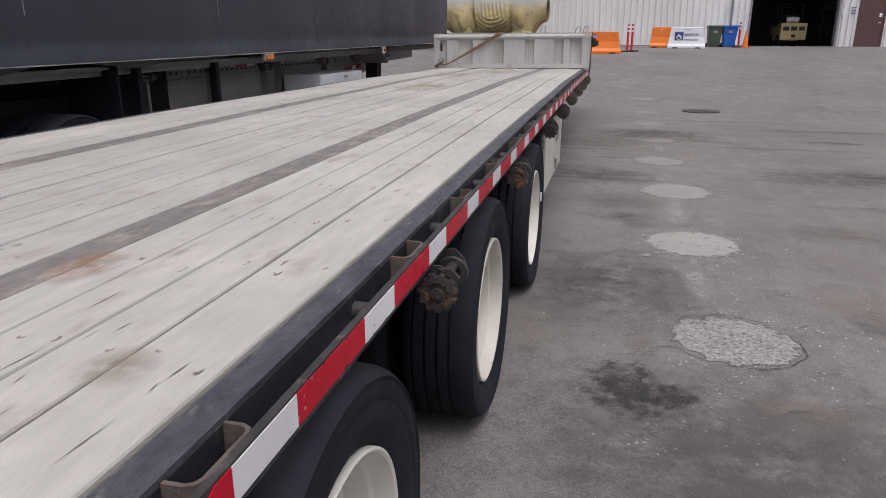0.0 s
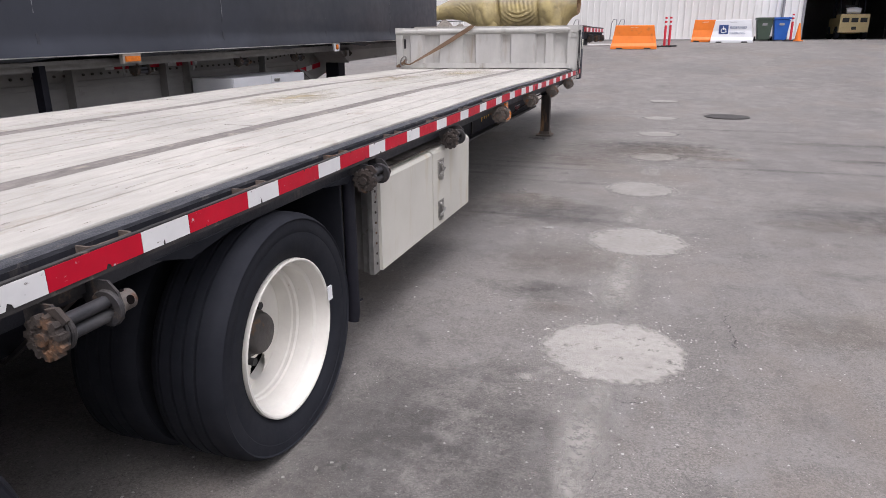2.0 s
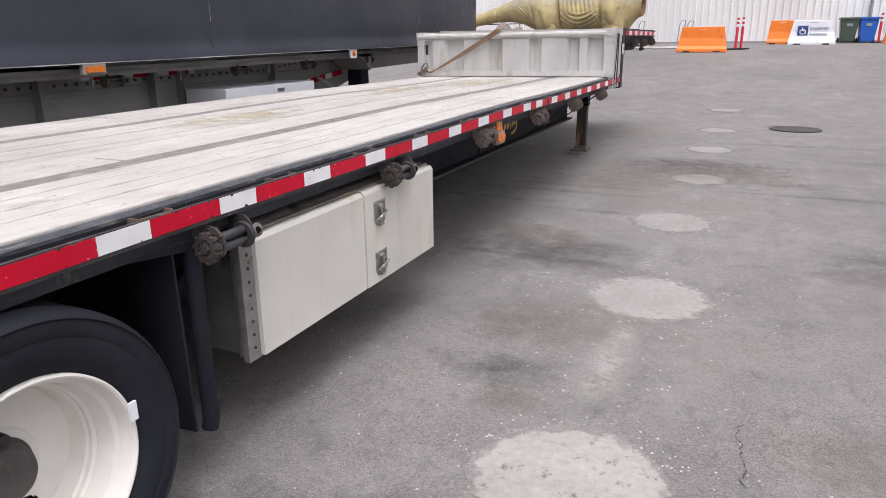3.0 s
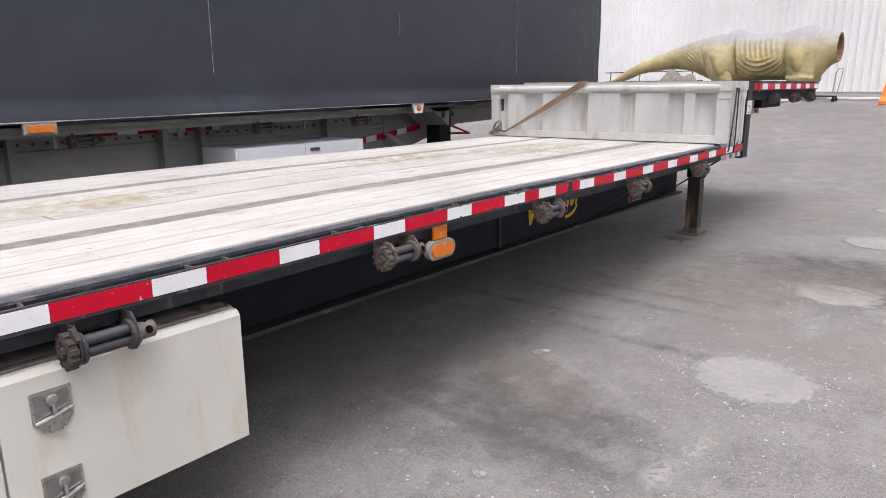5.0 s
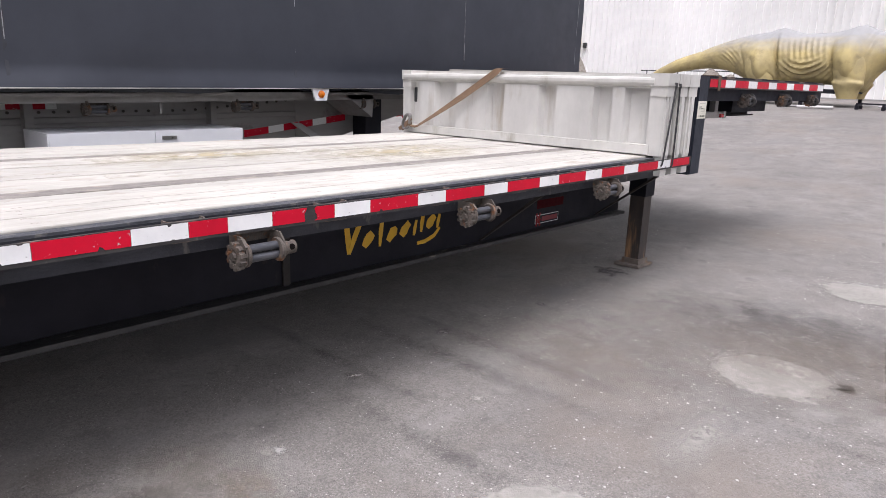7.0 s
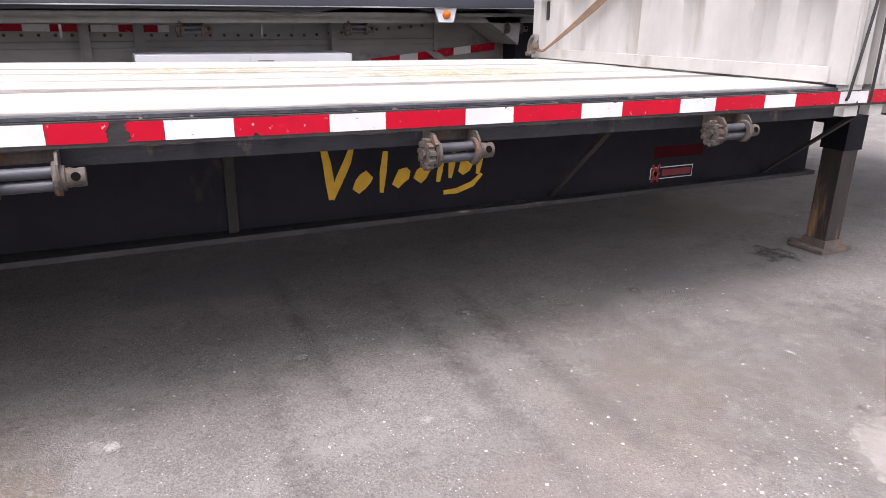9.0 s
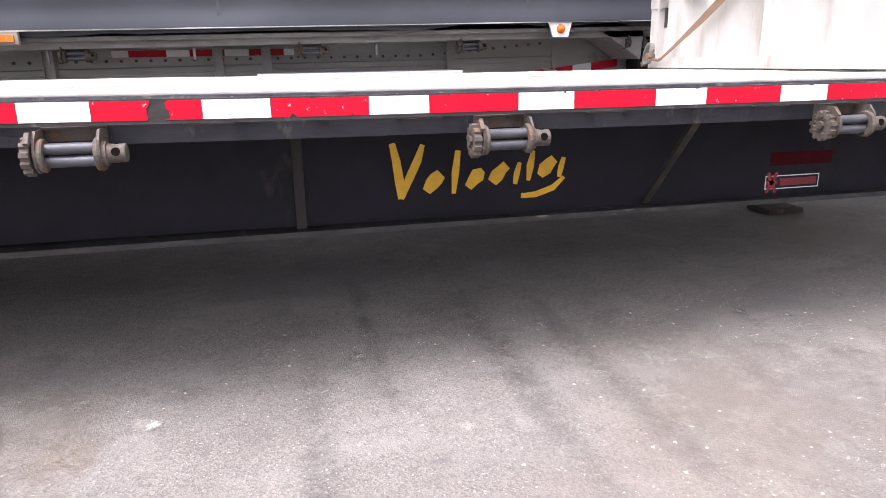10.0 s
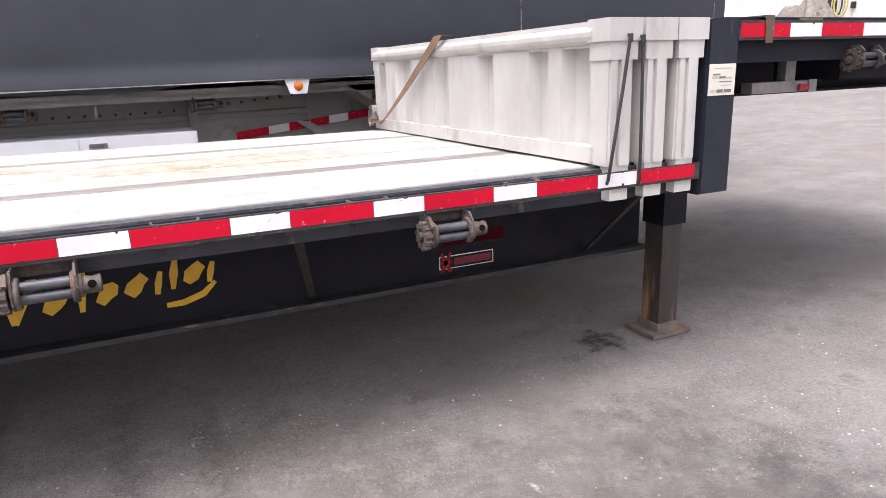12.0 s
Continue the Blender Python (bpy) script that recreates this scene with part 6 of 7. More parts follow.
# ---- barriers, bins, posts ----
def barrier(x, y, w, material, label, h=1.0, wt=0.82):
    z = ground_z(y)
    th = thing("plastic_barrier", (x, y, z), label, "barrier", "water-filled barriers")
    bm = bmesh.new()
    prof = [(-0.25, 0.0), (0.25, 0.0), (0.25, 0.10), (0.17, 0.22), (0.11, 0.5), (0.10, h - 0.02), (0.08, h), (-0.08, h), (-0.10, h - 0.02), (-0.11, 0.5), (-0.17, 0.22), (-0.25, 0.10)]
    def ends(pz):
        return w / 2 * (1 - (1 - wt) * pz / h)
    rings = [[bm.verts.new((s * ends(pz), py, pz)) for py, pz in prof] for s in (-1, -0.94, 0.94, 1)]
    for a, b in zip(rings, rings[1:]):
        for i in range(len(prof)):
            bm.faces.new((a[i], a[(i + 1) % len(prof)], b[(i + 1) % len(prof)], b[i]))
    bm.faces.new(rings[0]), bm.faces.new(rings[-1][::-1])
    part("shell", bm, material, th, at=(x, y, z))
    for s in (-0.3, 0.3):
        part("fork_slot", boxes((s * w - 0.12, s * w + 0.12, -0.254, -0.2, 0.0, 0.05)), CORD, th, at=(x, y, z))
    part("lift_slot", boxes((-0.14, 0.14, -0.102, -0.06, h - 0.14, h - 0.09)), PLASTICW if material is ORANGE else GREYPIPE, th, at=(x, y, z))
    return th


barrier(-0.29, 32.2, 1.78, ORANGE, "orange water-filled plastic barrier standing on the yard", 0.9)
barrier(2.50, 37.2, 1.08, ORANGE, "orange plastic barrier behind the white one", 0.95)
wb = barrier(3.60, 36.5, 1.73, PLASTICW, "white plastic barrier with a reserved parking sign", 0.95)
z = ground_z(36.5)
part("symbol_panel", boxes((-0.55, -0.17, -0.146, -0.112, 0.36, 0.74)), SIGNBLUE, wb, "blue square sign panel", at=(3.60, 36.5, z))
bm = bmesh.new()
tube(bm, [(-0.36 + 0.10 * math.cos(t), -0.15, 0.50 + 0.09 * math.sin(t)) for t in (2 * math.pi * i / 18 for i in range(19))], 0.018, 6, False)
tube(bm, [(-0.38, -0.15, 0.68), (-0.37, -0.15, 0.54), (-0.27, -0.15, 0.53), (-0.24, -0.15, 0.43)], 0.016, 6)
part("symbol", bm, PLASTICW, wb, at=(3.60, 36.5, z))
for k, word in enumerate(("RESERVED", "PARKING")):
    cu = bpy.data.curves.new("sign_text", "FONT")
    cu.body, cu.size, cu.extrude = word, 0.15, 0.004
    to = new("sign_text", cu)
    me = bpy.data.meshes.new_from_object(to.evaluated_get(bpy.context.evaluated_depsgraph_get()))
    bpy.data.objects.remove(to)
    me.materials.append(SIGNINK)
    put("sign_text", me, wb, "", (3.49, 36.5 - 0.122 - 0.032 * k, z + 0.58 - 0.23 * k), (90, 0, 0))


def wheelie_bin(x, y, material, label):
    z = ground_z(y)
    th = thing("wheelie_bin", (x, y, z), label, "bin", "wheelie bins")
    bm = bmesh.new()
    rings = []
    for zz, hx, hy in ((0.04, 0.24, 0.27), (0.5, 0.29, 0.32), (0.92, 0.33, 0.37)):
        rings.append([bm.verts.new((sx_ * hx, sy * hy, zz)) for sx_, sy in ((-1, -1), (1, -1), (1, 1), (-1, 1))])
    for a, b in zip(rings, rings[1:]):
        for i in range(4):
            bm.faces.new((a[i], a[(i + 1) % 4], b[(i + 1) % 4], b[i]))
    bm.faces.new(rings[0]), bm.faces.new(rings[-1][::-1])
    bmesh.ops.bevel(bm, geom=bm.edges[:], offset=0.03, segments=2, affect="EDGES")
    part("body", bm, material, th, at=(x, y, z))
    bm = bmesh.new()
    box(bm, -0.35, 0.35, -0.40, 0.40, 0.92, 1.0, bev=0.03)
    part("lid", bm, material, th, at=(x, y, z))
    part("emblem", boxes((-0.10, 0.10, -0.375, -0.365, 0.66, 0.76)), GREYPIPE, th, at=(x, y, z))
    wmesh = mesh_of("wheel", lathe(bmesh.new(), [(-0.03, 0.001), (-0.03, 0.1), (0.03, 0.1), (0.03, 0.001)], 20), TYRE)
    for s in (-0.3, 0.3):
        put("wheel", wmesh, th, "", (x + s, y + 0.28, z + 0.1))
    return th


wheelie_bin(5.01, 38.0, GREEN, "dark green wheelie bin against the wall")
wheelie_bin(5.70, 38.0, BLUE, "bright blue wheelie bin against the wall")


def post(x, y, h=1.15):
    z = ground_z(y)
    th = thing("delineator_post", (x, y, z), "red traffic delineator post with white bands", "traffic post", "delineator posts")
    part("base", boxes((-0.3, 0.3, -0.2, 0.2, 0, 0.05), bev=0.02), CORD, th, at=(x, y, z))
    for a, b, m in ((0.05, 0.72 * h, POSTRED), (0.72 * h, 0.80 * h, PLASTICW), (0.80 * h, 0.87 * h, POSTRED), (0.87 * h, 0.94 * h, PLASTICW), (0.94 * h, h, POSTRED)):
        bm = bmesh.new()
        tube(bm, [(0, 0, a), (0, 0, b)], 0.05, 12)
        part("band", bm, m, th, at=(x, y, z), smooth=True)
    return th


post(0.86, 33.2)
post(1.04, 33.4)
post(6.12, 37.7)
z = ground_z(37.6)
cone = thing("traffic_cone", (6.40, 37.6, z), "orange traffic cone beside the bins", "traffic cone")
part("base", boxes((-0.19, 0.19, -0.19, 0.19, 0, 0.04), bev=0.01), ORANGE, cone, at=(6.40, 37.6, z))
part("cone_body", lathe(bmesh.new(), [(0.04, 0.14), (0.75, 0.035), (0.76, 0.001)], 24, "z"), ORANGE, cone, at=(6.40, 37.6, z), smooth=True)
# hoop rails by the wall, and lengths of pipe lying in front
for i, (x, y) in enumerate(((-1.6, 38.2), (-3.4, 38.2), (-1.15, 36.8))):
    z = ground_z(y)
    bm = bmesh.new()
    tube(bm, [(x - 0.14, y, z), (x - 0.10, y, z + 0.8), (x - 0.02, y, z + 1.0), (x + 0.14, y, z + 1.0), (x + 0.12, y, z + 0.7), (x + 0.02, y, z)], 0.022, 8)
    single("hoop_rail", bm, GREYPIPE, "bent grey steel hoop rail near the wall", "rail", "hoop rails", smooth=True)
for i, (x0, x1, y, r) in enumerate(((-2.9, -1.35, 33.6, 0.035), (-2.65, -1.6, 33.8, 0.03), (-2.25, -1.25, 33.4, 0.03), (-5.6, -4.0, 32.4, 0.04), (-4.9, -3.9, 32.2, 0.05))):
    z = ground_z(y) + r
    bm = bmesh.new()
    tube(bm, [(x0, y, z + 0.02), (x1, y + 0.25, z + 0.03)], r, 10)
    single("pipe_length", bm, GALV if i % 2 else PALEPIPE, "length of pale pipe lying on the yard", "pipe", "pipes on the ground", smooth=True)
stand = thing("steel_stand", (-2.95, 33.0, ground_z(33)), "low black steel stand lying on the yard", "stand")
z = ground_z(33)
for x in (-3.35, -2.62):
    part("rail", boxes((x, x + 0.06, 32.7, 33.3, z + 0.10, z + 0.16)), BLACK, stand)
    for y in (32.72, 33.22):
        part("foot", boxes((x - 0.02, x + 0.08, y, y + 0.08, z, z + 0.10)), BLACK, stand)
for y in (32.75, 32.95, 33.15):
    part("slat", boxes((-3.35, -2.56, y, y + 0.05, z + 0.16, z + 0.20)), BLACK, stand)
rail = thing("guard_rail", (-11.2, 38.2, ground_z(38.2)), "thin dark guard rail in front of the wall", "rail")
for z in (0.55, 0.98):
    part("bar", tube(bmesh.new(), [(-13.6, 38.2, ground_z(38.2) + z), (-8.8, 38.2, ground_z(38.2) + z + 0.03)], 0.022, 8), CORD, rail)
for x in (-13.3, -11.8, -10.3, -9.3):
    part("upright", tube(bmesh.new(), [(x, 38.2, ground_z(38.2)), (x, 38.2, ground_z(38.2) + 1.0)], 0.022, 8), CORD, rail)

# ---- headless dinosaur statue on a steel cradle ----
def statue():
    """A headless painted body: tail, hips, ribbed belly, shoulders and a cut neck, as one mesh."""
    # x, centre z, half height, half width
    st_ = [(-10.85, 1.82, 0.03, 0.03), (-10.2, 2.05, 0.19, 0.17), (-9.5, 2.36, 0.24, 0.22), (-8.5, 2.60, 0.33, 0.31), (-7.9, 2.72, 0.43, 0.42), (-7.3, 2.77, 0.58, 0.56), (-6.85, 2.72, 0.74, 0.70),
           (-6.4, 2.66, 0.87, 0.80), (-6.0, 2.66, 0.94, 0.84), (-5.72, 2.71, 0.97, 0.84), (-5.3, 2.68, 0.89, 0.82), (-5.0, 2.65, 0.85, 0.82), (-4.6, 2.67, 0.83, 0.82), (-4.1, 2.68, 0.84, 0.80), (-3.7, 2.71, 0.89, 0.78),
           (-3.30, 2.73, 0.98, 0.76), (-3.08, 2.66, 1.02, 0.72), (-2.93, 2.67, 0.93, 0.66), (-2.78, 2.77, 0.76, 0.58), (-2.56, 2.89, 0.60, 0.50), (-2.29, 2.93, 0.50, 0.42)]
    k, fine = 112, 16
    bm = bmesh.new()
    rings = []
    for n in range(len(st_) - 1):
        p0, p1, p2, p3 = (st_[max(0, min(len(st_) - 1, n + o))] for o in (-1, 0, 1, 2))
        for i in range(fine):
            f = i / fine
            rings.append([p1[0] + (p2[0] - p1[0]) * f] + [0.5 * (2 * b + (c - a) * f + (2 * a - 5 * b + 4 * c - d) * f * f + (3 * b - a - 3 * c + d) * f ** 3)
                         for a, b, c, d in zip(p0[1:], p1[1:], p2[1:], p3[1:])])
    rings.append(list(st_[-1]))

    def bell(v, mid, w):
        return math.exp(-((v - mid) / w) ** 2)

    vs = []
    for x, cz, hz, hy in rings:
        r = []
        for i in range(k):
            t = 2 * math.pi * i / k
            c, s = math.cos(t), math.sin(t)
            flank = abs(c) ** 0.6
            q = 1.0
            # ribs on the upper flank
            q += 0.046 * flank * math.sin((x + 0.16 * s) * 35) * bell(x, -4.75, 0.72) * bell(s, 0.34, 0.36)
            # hanging belly folds
            q += 0.06 * flank * math.sin((s - 0.75 * (x + 4.75) ** 2) * 30) * bell(x, -4.65, 0.75) * bell(s, -0.45, 0.36)
            # thigh and upper arm, with the creases round them
            q += 0.42 * abs(c) * bell(x + 0.12 * s, -6.15, 0.34) * bell(s, -0.45, 0.75)
            q += 0.40 * abs(c) * bell(x + 0.05 * s, -3.45, 0.32) * bell(s, -0.25, 0.8)
            q -= 0.24 * flank * bell(x + 0.12 * s, -5.62, 0.06) * bell(s, -0.05, 0.65)
            q -= 0.22 * flank * bell(x, -3.93 - 0.1 * s, 0.07) * bell(s, -0.2, 0.6)
            q -= 0.07 * flank * bell(x + 0.3 * s, -6.80, 0.06) * bell(s, -0.2, 0.5)
            # slanting wrinkles behind the thigh and at the neck
            q += 0.035 * flank * math.sin((x + 0.8 * s) * 30) * bell(x, -7.3, 0.35) * bell(s, -0.2, 0.5)
            q += 0.012 * flank * math.sin((x - 0.25 * s) * 40) * bell(x, -2.85, 0.2)
            # joint in the tail
            q -= 0.09 * bell(x, -8.5, 0.035)
            q += 0.03 * noise.noise((x * 2.2, c * 2, s * 2)) + 0.018 * noise.noise((x * 7, c * 6, s * 6))
            r.append(bm.verts.new((x - 0.05 + 0.09 * hy * q * c * max(0.0, min(1.0, (x + 3.1) / 0.6)), 34 + hy * q * c, cz + hz * q * s)))
        vs.append(r)
    for a, b in zip(vs, vs[1:]):
        for i in range(k):
            bm.faces.new((a[i], a[(i + 1) % k], b[(i + 1) % k], b[i]))
    # the cut neck is hollow
    inner = [bm.verts.new((v.co.x - 0.05, 34 + (v.co.y - 34) * 0.84, 2.91 + (v.co.z - 2.91) * 0.86)) for v in vs[-1]]
    deep = [bm.verts.new((v.co.x - 0.30, 34 + (v.co.y - 34) * 0.8, 2.91 + (v.co.z - 2.91) * 0.8)) for v in vs[-1]]
    for i in range(k):
        j = (i + 1) % k
        bm.faces.new((vs[-1][i], vs[-1][j], inner[j], inner[i]))
        bm.faces.new((inner[i], inner[j], deep[j], deep[i]))
    bm.faces.new(deep)
    # sawn-off limbs, thick at the shoulder and thigh: x, y off the middle, z, half length, half width
    for limb in (((-3.5, 0.33, 3.34, 0.06, 0.05), (-3.5, 0.44, 3.14, 0.36, 0.20), (-3.48, 0.56, 2.7, 0.47, 0.30), (-3.46, 0.58, 2.3, 0.48, 0.32), (-3.42, 0.58, 2.02, 0.43, 0.29),
                  (-3.40, 0.60, 1.88, 0.46, 0.32), (-3.40, 0.58, 1.64, 0.35, 0.27), (-3.38, 0.56, 1.40, 0.28, 0.23)),
                 ((-6.3, 0.36, 3.20, 0.06, 0.05), (-6.3, 0.48, 3.0, 0.34, 0.22), (-6.28, 0.62, 2.65, 0.44, 0.32), (-6.22, 0.66, 2.3, 0.46, 0.34), (-6.12, 0.66, 1.98, 0.42, 0.31), (-6.0, 0.62, 1.7, 0.34, 0.25))):
        for side in (-1, 1):
            loops = []
            for n in range(len(limb) - 1):
                p0, p1, p2, p3 = (limb[max(0, min(len(limb) - 1, n + o))] for o in (-1, 0, 1, 2))
                for i in range(6 if n < len(limb) - 2 else 7):
                    f = i / 6
                    x, o, z, rx, ry = (0.5 * (2 * b + (c - a) * f + (2 * a - 5 * b + 4 * c - d) * f * f + (3 * b - a - 3 * c + d) * f ** 3) for a, b, c, d in zip(p0, p1, p2, p3))
                    loop = []
                    for j in range(32):
                        t = 2 * math.pi * j / 32
                        c, s = math.cos(t), math.sin(t)
                        q = 1 + 0.10 * noise.noise((x * 2 + c * 1.3, side * 3 + s, z * 2.2)) + 0.03 * math.sin(z * 26 + 5 * c) * bell(z, 1.95, 0.18)
                        loop.append(bm.verts.new((x + rx * q * c, 34 + side * o + ry * q * s, z)))
                    loops.append(loop)
            for a, b in zip(loops, loops[1:]):
                for i in range(32):
                    bm.faces.new((a[i], b[i], b[(i + 1) % 32], a[(i + 1) % 32]))
            bm.faces.new(loops[-1]), bm.faces.new(loops[0][::-1])
    return bm


dino = single("dinosaur_statue", statue(), HIDE, "headless olive and ochre painted dinosaur statue", "statue", smooth=True, at=(-0.42, 0, -0.13))
dino.data.materials.append(RAWCUT)
for p in dino.data.polygons:
    off = math.hypot(p.center.y - 34, (p.center.z - 2.91) * 0.8)
    if p.center.x > -3.0 and (off < 0.28 or (p.normal.y * (p.center.y - 34) + p.normal.z * (p.center.z - 2.91) < 0 and off < 0.42)):
        p.material_index = 1
cr = thing("statue_cradle", (-4.9, 34, ground_z(34)), "low dark steel cradle under the statue", "cradle")
for y in (33.4, 34.6):
    part("runner", boxes((-7.4, -3.55, y - 0.06, y + 0.06, 1.42, 1.56)), BLACK, cr)
for x in (-7.0, -5.2, -3.7):
    part("crossbar", boxes((x, x + 0.12, 33.46, 34.54, 1.44, 1.64)), BLACK, cr)
    for y in (33.4, 34.6) if x < -4 else (34.6,):
        part("leg", boxes((x, x + 0.1, y - 0.05, y + 0.05, 1.02, 1.42)), BLACK, cr)

# ---- canvas heaps, the hose on the wall and the strap on the upper deck ----
def canvas_heap(x, y, rx, ry, h, turn, label):
    """Sagging cloth over a pile: folds run down from a few peaks to a spread-out foot."""
    bm = bmesh.new()
    rings, k = 18, 56
    top = bm.verts.new((0, 0, h))
    loops = []
    for j in range(1, rings + 1):
        f = j / rings
        loop = []
        for i in range(k):
            t = 2 * math.pi * i / k
            c, e = math.cos(t), math.sin(t)
            fold = 0.5 + 0.5 * math.sin(t * 9 + 2.5 * noise.noise((c * 2, e * 2, turn)))
            lobe = 1 + 0.22 * noise.noise((c * 1.3, e * 1.3, turn + 4)) + 0.05 * f * fold
            z = h * (1 - f ** 3.0) * (1 + 0.30 * noise.noise((c * f * 2.2, e * f * 2.2, turn + 8))) - h * 0.10 * f * (1 - f) * 4 * fold
            loop.append(bm.verts.new((rx * f * lobe * c, ry * f * lobe * e, max(0.0, z))))
        loops.append(loop)
    for i in range(k):
        bm.faces.new((top, loops[0][i], loops[0][(i + 1) % k]))
    for p, q in zip(loops, loops[1:]):
        for i in range(k):
            bm.faces.new((p[i], q[i], q[(i + 1) % k], p[(i + 1) % k]))
    return single("canvas_heap", bm, LUMP, label, "canvas", "canvas heaps", smooth=True, at=(x, y, ground_z(y)))


canvas_heap(-9.35, 36.4, 1.15, 0.7, 1.0, 1.0, "low heap of crumpled grey canvas near the warehouse wall")
canvas_heap(-14.9, 33.0, 1.6, 1.2, 2.3, 5.0, "tall heap of grey-brown canvas in the yard")
PALEHOSE = surf("faded_yellow_hose", (0.52, 0.45, 0.14), (0.42, 0.37, 0.13), 0.6, scale=5)
hose = thing("wall_hose", (-17.5, 38.8, 2.6), "yellow hose looped on a dark wall bracket", "hose")
part("bracket", boxes((-18.25, -17.95, 38.75, 38.98, 2.8, 4.2)), CORD, hose)
part("nozzle", boxes((-17.24, -17.12, 38.8, 38.98, 3.2, 3.45), bev=0.03), CORD, hose)
for i, (x, r) in enumerate(((-17.95, 0.55), (-17.75, 0.48), (-17.6, 0.50))):
    bm = bmesh.new()
    tube(bm, [(x + r * 0.6 * math.cos(t), 38.8 - 0.05 * i, 3.4 + r * math.sin(t)) for t in (2 * math.pi * j / 24 for j in range(25))], 0.03, 8, False)
    part("hose_loop", bm, PALEHOSE if i else CORD, hose, smooth=True)
bm = bmesh.new()
plate(bm, [(0.003, 13.285, 1.572), (0.003, 13.335, 1.572), (0.006, 13.33, 1.462), (0.006, 13.29, 1.462)], (0.004, 0, 0))
box(bm, -0.12, 0.004, 13.287, 13.333, 1.5685, 1.5735)
single("webbing_strap", bm, surf("wet_brown_strap", (0.105, 0.068, 0.045), (0.075, 0.05, 0.034), 0.85, scale=30, bump=0.3, bscale=250, dirt=(0.30, 0.21, 0.15), dirt_amount=0.2, dirt_scale=20), "frayed brown webbing strap over the upper deck edge", "strap")

# ---- small things on the asphalt ----
bm = bmesh.new()
random.seed(21)
for i in range(13000):
    x, y = random.uniform(-1.2, 5.5), random.uniform(0.5, 19)
    pick = random.random()
    if pick < 0.2:
        x, y = random.gauss(1.0, 0.35), random.uniform(2, 16)
    elif pick < 0.27:
        # broken out along the rims of the round patches
        px, py, pr = random.choice(PATCHES[:6])
        t, q = random.uniform(0, 6.28), pr * 1.05 + abs(random.gauss(0, 0.10))
        x, y = px + q * math.cos(t), py + q * math.sin(t)
    elif noise.noise((x * 1.4, y * 1.4, 2.0)) < 0.12:
        continue
    z, r = ground_z(y), random.choice((0.0016, 0.002, 0.0025, 0.003, 0.004, 0.0065))
    a = random.uniform(0, 6.28)
    base = [Vector((x + r * random.uniform(0.7, 1.4) * math.cos(a + t), y + r * random.uniform(0.7, 1.4) * math.sin(a + t), z)) for t in (0, 1.5, 3.1, 4.7)]
    lo = [bm.verts.new(v) for v in base]
    top = bm.verts.new((x, y, z + r * 0.7))
    for j in range(4):
        bm.faces.new((lo[j], lo[(j + 1) % 4], top))
for i in range(7000):
    x, y = random.uniform(-0.8, 2.0), random.uniform(8.4, 13.2)
    if noise.noise((x * 2.1, y * 2.1, 6.0)) < -0.05:
        continue
    r, a = random.choice((0.0012, 0.0016, 0.002, 0.0026, 0.0034)), random.uniform(0, 6.28)
    lo = [bm.verts.new((x + r * random.uniform(0.7, 1.4) * math.cos(a + t), y + r * random.uniform(0.7, 1.4) * math.sin(a + t), 0)) for t in (0, 2.1, 4.2)]
    top = bm.verts.new((x, y, r * 0.7))
    for j in range(3):
        bm.faces.new((lo[j], lo[(j + 1) % 3], top))
tagged(put("stone_chips", mesh_of("stone_chips", bm, CHIP), None), "scattered pale stone chips on the asphalt", "gravel", kind="stuff")
bm = bmesh.new()
random.seed(31)
for i in range(1500):
    x, y = random.uniform(-0.9, 4.5), random.uniform(1, 16)
    if i % 2:
        x, y = random.gauss(0.6, 0.8), random.uniform(7.5, 13)
    r, a, st, k = random.choice((0.003, 0.004, 0.005, 0.006, 0.008, 0.012)), random.uniform(0, 6.3), random.uniform(0.2, 0.7), 7
    vs = []
    for j in range(k):
        t, q = 2 * math.pi * j / k, r * random.uniform(0.5, 1.3)
        u, v = q * math.cos(t), q * st * math.sin(t)
        vs.append(bm.verts.new((x + u * math.cos(a) - v * math.sin(a), y + u * math.sin(a) + v * math.cos(a), 0.0012 + 5e-7 * i)))
    bm.faces.new(vs)
tagged(put("pale_scuffs", mesh_of("pale_scuffs", bm, surf("chalky_scuff", (0.30, 0.285, 0.262), (0.20, 0.19, 0.175), 0.9, scale=8)), None), "small chalky scuffs scattered over the asphalt", "scuff marks", kind="stuff")
bm = bmesh.new()
random.seed(8)
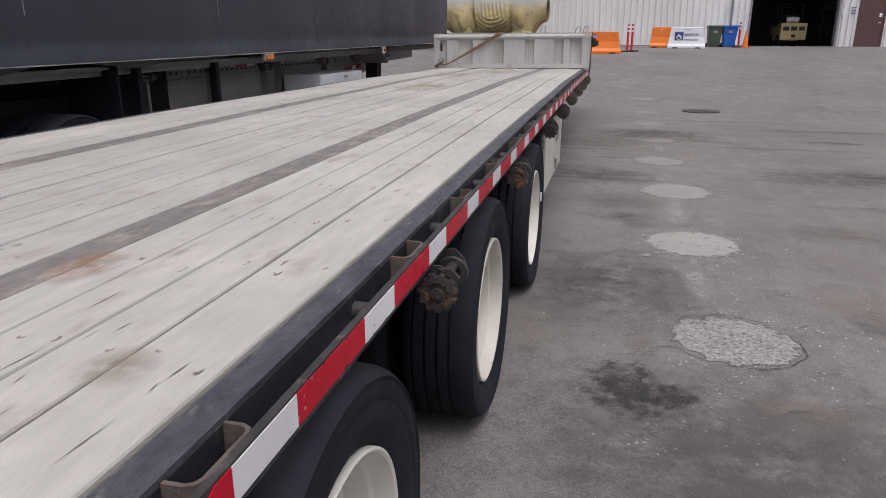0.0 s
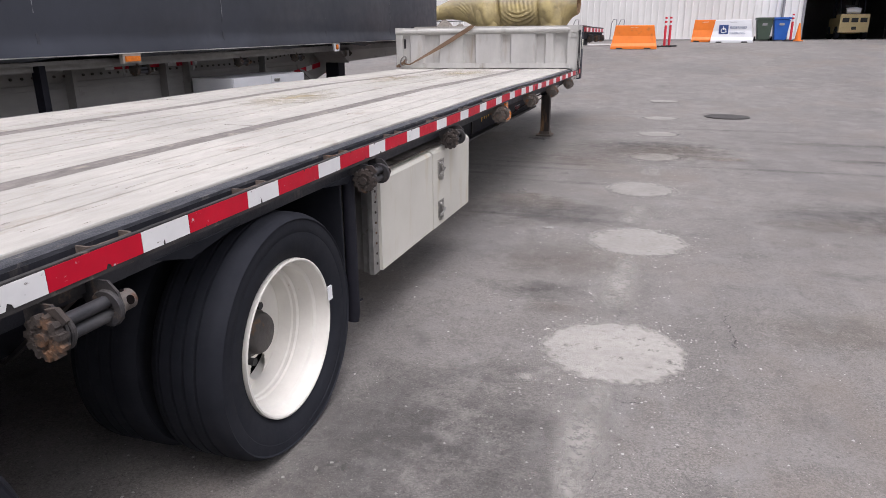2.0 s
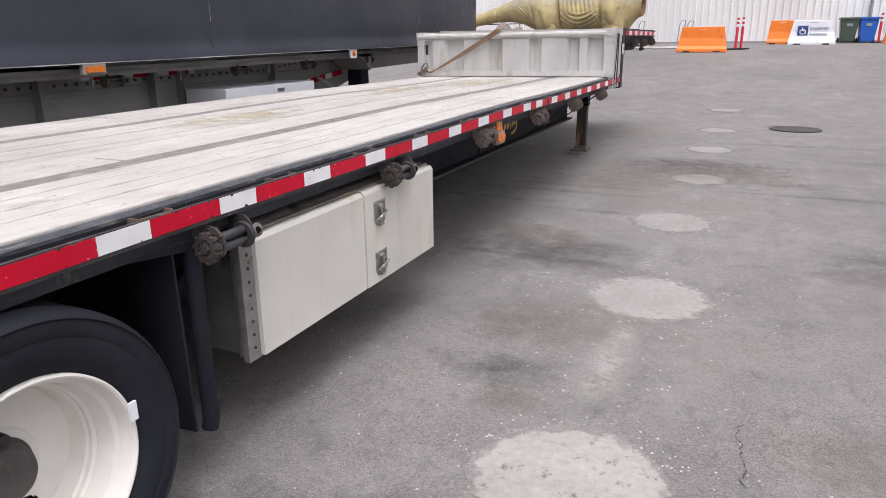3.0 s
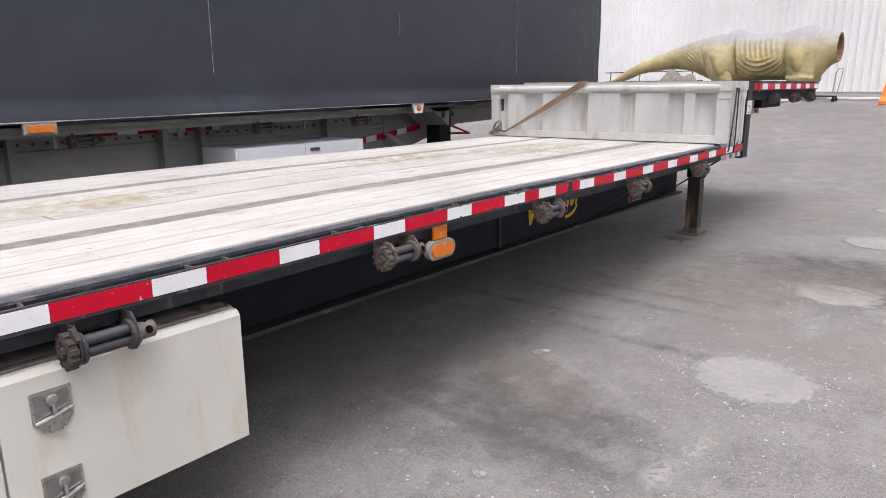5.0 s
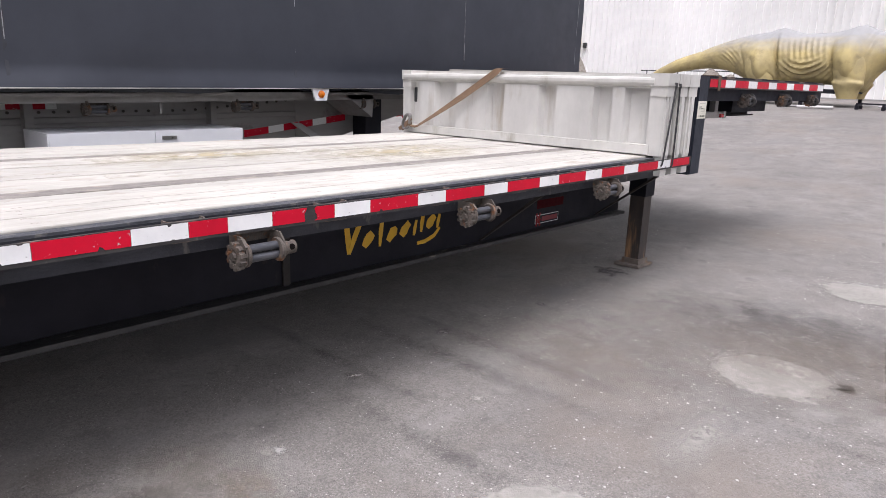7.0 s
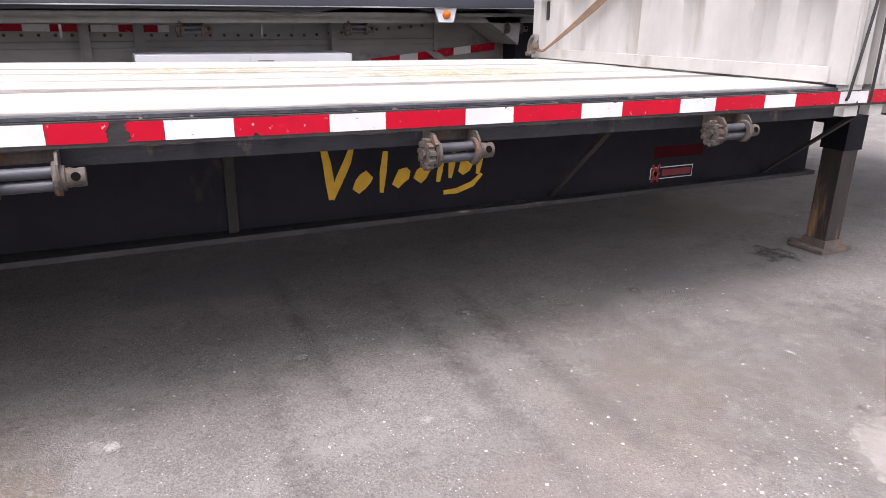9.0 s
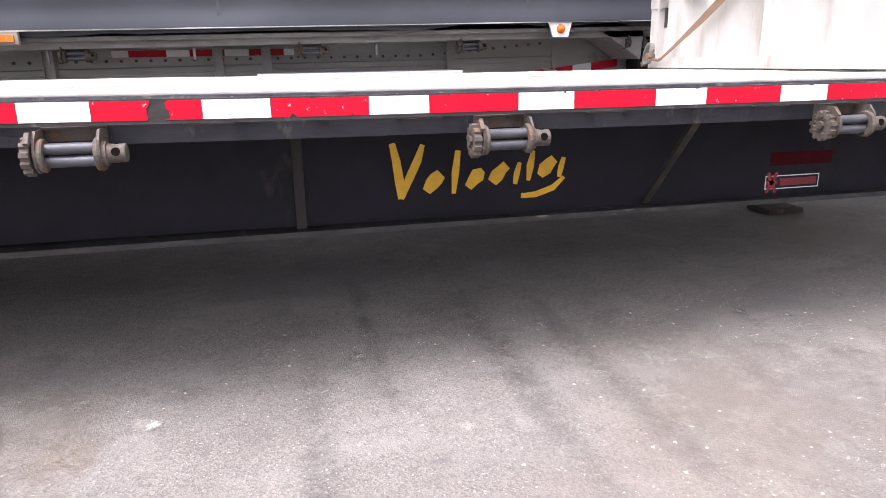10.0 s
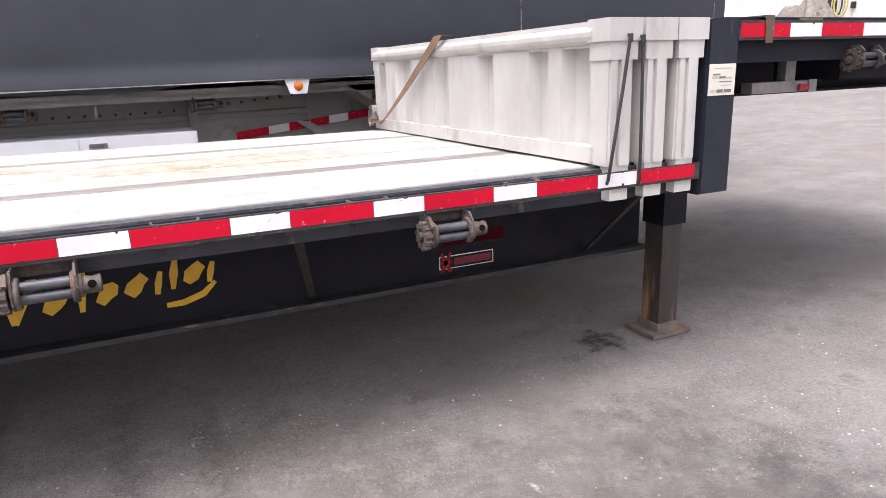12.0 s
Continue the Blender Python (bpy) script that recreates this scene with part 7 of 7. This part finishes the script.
for x, y, h, n in ((0.775, 4.22, 232, 14), (1.05, 4.69, 95, 34), (1.02, 5.45, 85, 12), (1.05, 6.48, 95, 18), (1.62, 6.3, 80, 20), (1.05, 8.32, 100, 16), (1.36, 4.56, 20, 12), (1.0, 5.66, 5, 9)):
    for k in range(n):
        a = radians(h + random.uniform(-48, 48))
        x2, y2, w = x + 0.024 * math.cos(a), y + 0.024 * math.sin(a), random.uniform(0.0003, 0.0022)
        nx, ny = -math.sin(a) * w, math.cos(a) * w
        bm.faces.new([bm.verts.new(v) for v in ((x - nx, y - ny, 0.0042), (x2 - nx, y2 - ny, 0.0042), (x2 + nx, y2 + ny, 0.0042), (x + nx, y + ny, 0.0042))])
        x, y = x2, y2
for k in range(70):
    t0, t1 = 2 * math.pi * k / 70, 2 * math.pi * (k + 1) / 70
    ra, rb = (0.316 + 0.03 * noise.noise((math.cos(t) * 2.5, math.sin(t) * 2.5, 1.0)) for t in (t0, t1))
    if noise.noise((math.cos(t0) * 1.3, math.sin(t0) * 1.3, 5.0)) > -0.12:
        w = 0.0045 * (0.6 + 0.8 * random.random())
        bm.faces.new([bm.verts.new((1.085 + r * math.cos(t), 4.37 + r * math.sin(t), 0.0085)) for r, t in ((ra, t0), (rb, t1), (rb + w, t1), (ra + w, t0))])
tagged(put("asphalt_cracks", mesh_of("asphalt_cracks", bm, CRACKM), None), "thin dark cracks in the asphalt", "crack", kind="stuff")
SAW = ragged(surf("yellow_dust", (0.47, 0.40, 0.24), (0.40, 0.34, 0.22), 0.9, scale=12), 1.0, 0.40, 6, 0.6)
for i, (x, y, r, s) in enumerate(((-1.2, 11.2, 0.45, 1.8), (-1.6, 10.0, 0.3, 2.6), (-1.0, 9.0, 0.3, 2.0), (-1.4, 7.6, 0.3, 2.4))):
    flat_patch("dust_film", SAW, x, y, r, "yellowish dust film on the deck boards", "dust", "dust films", s, i + 81, z=0.9985)
RUSTSTAIN = ragged(surf("rust_stain", (0.36, 0.17, 0.06), (0.28, 0.14, 0.06), 0.9, scale=20), 0.9, 0.36, 16, 0.7)
GREASE = ragged(surf("brown_deck_stain", (0.32, 0.26, 0.18), (0.36, 0.30, 0.22), 0.9, scale=20), 0.9, 0.36, 12, 0.5)
flat_patch("rust_stain", RUSTSTAIN, -0.65, 2.15, 0.07, "orange rust stain on the deck strip", "stain", "", 1.6, 91, z=1.001 - 0.037 - 0.0065 + 0.0105)
flat_patch("brown_stain", GREASE, -0.28, 1.78, 0.06, "brown stain on a deck board", "stain", "", 1.2, 92, z=1.0 - 0.0400 + 0.0005)
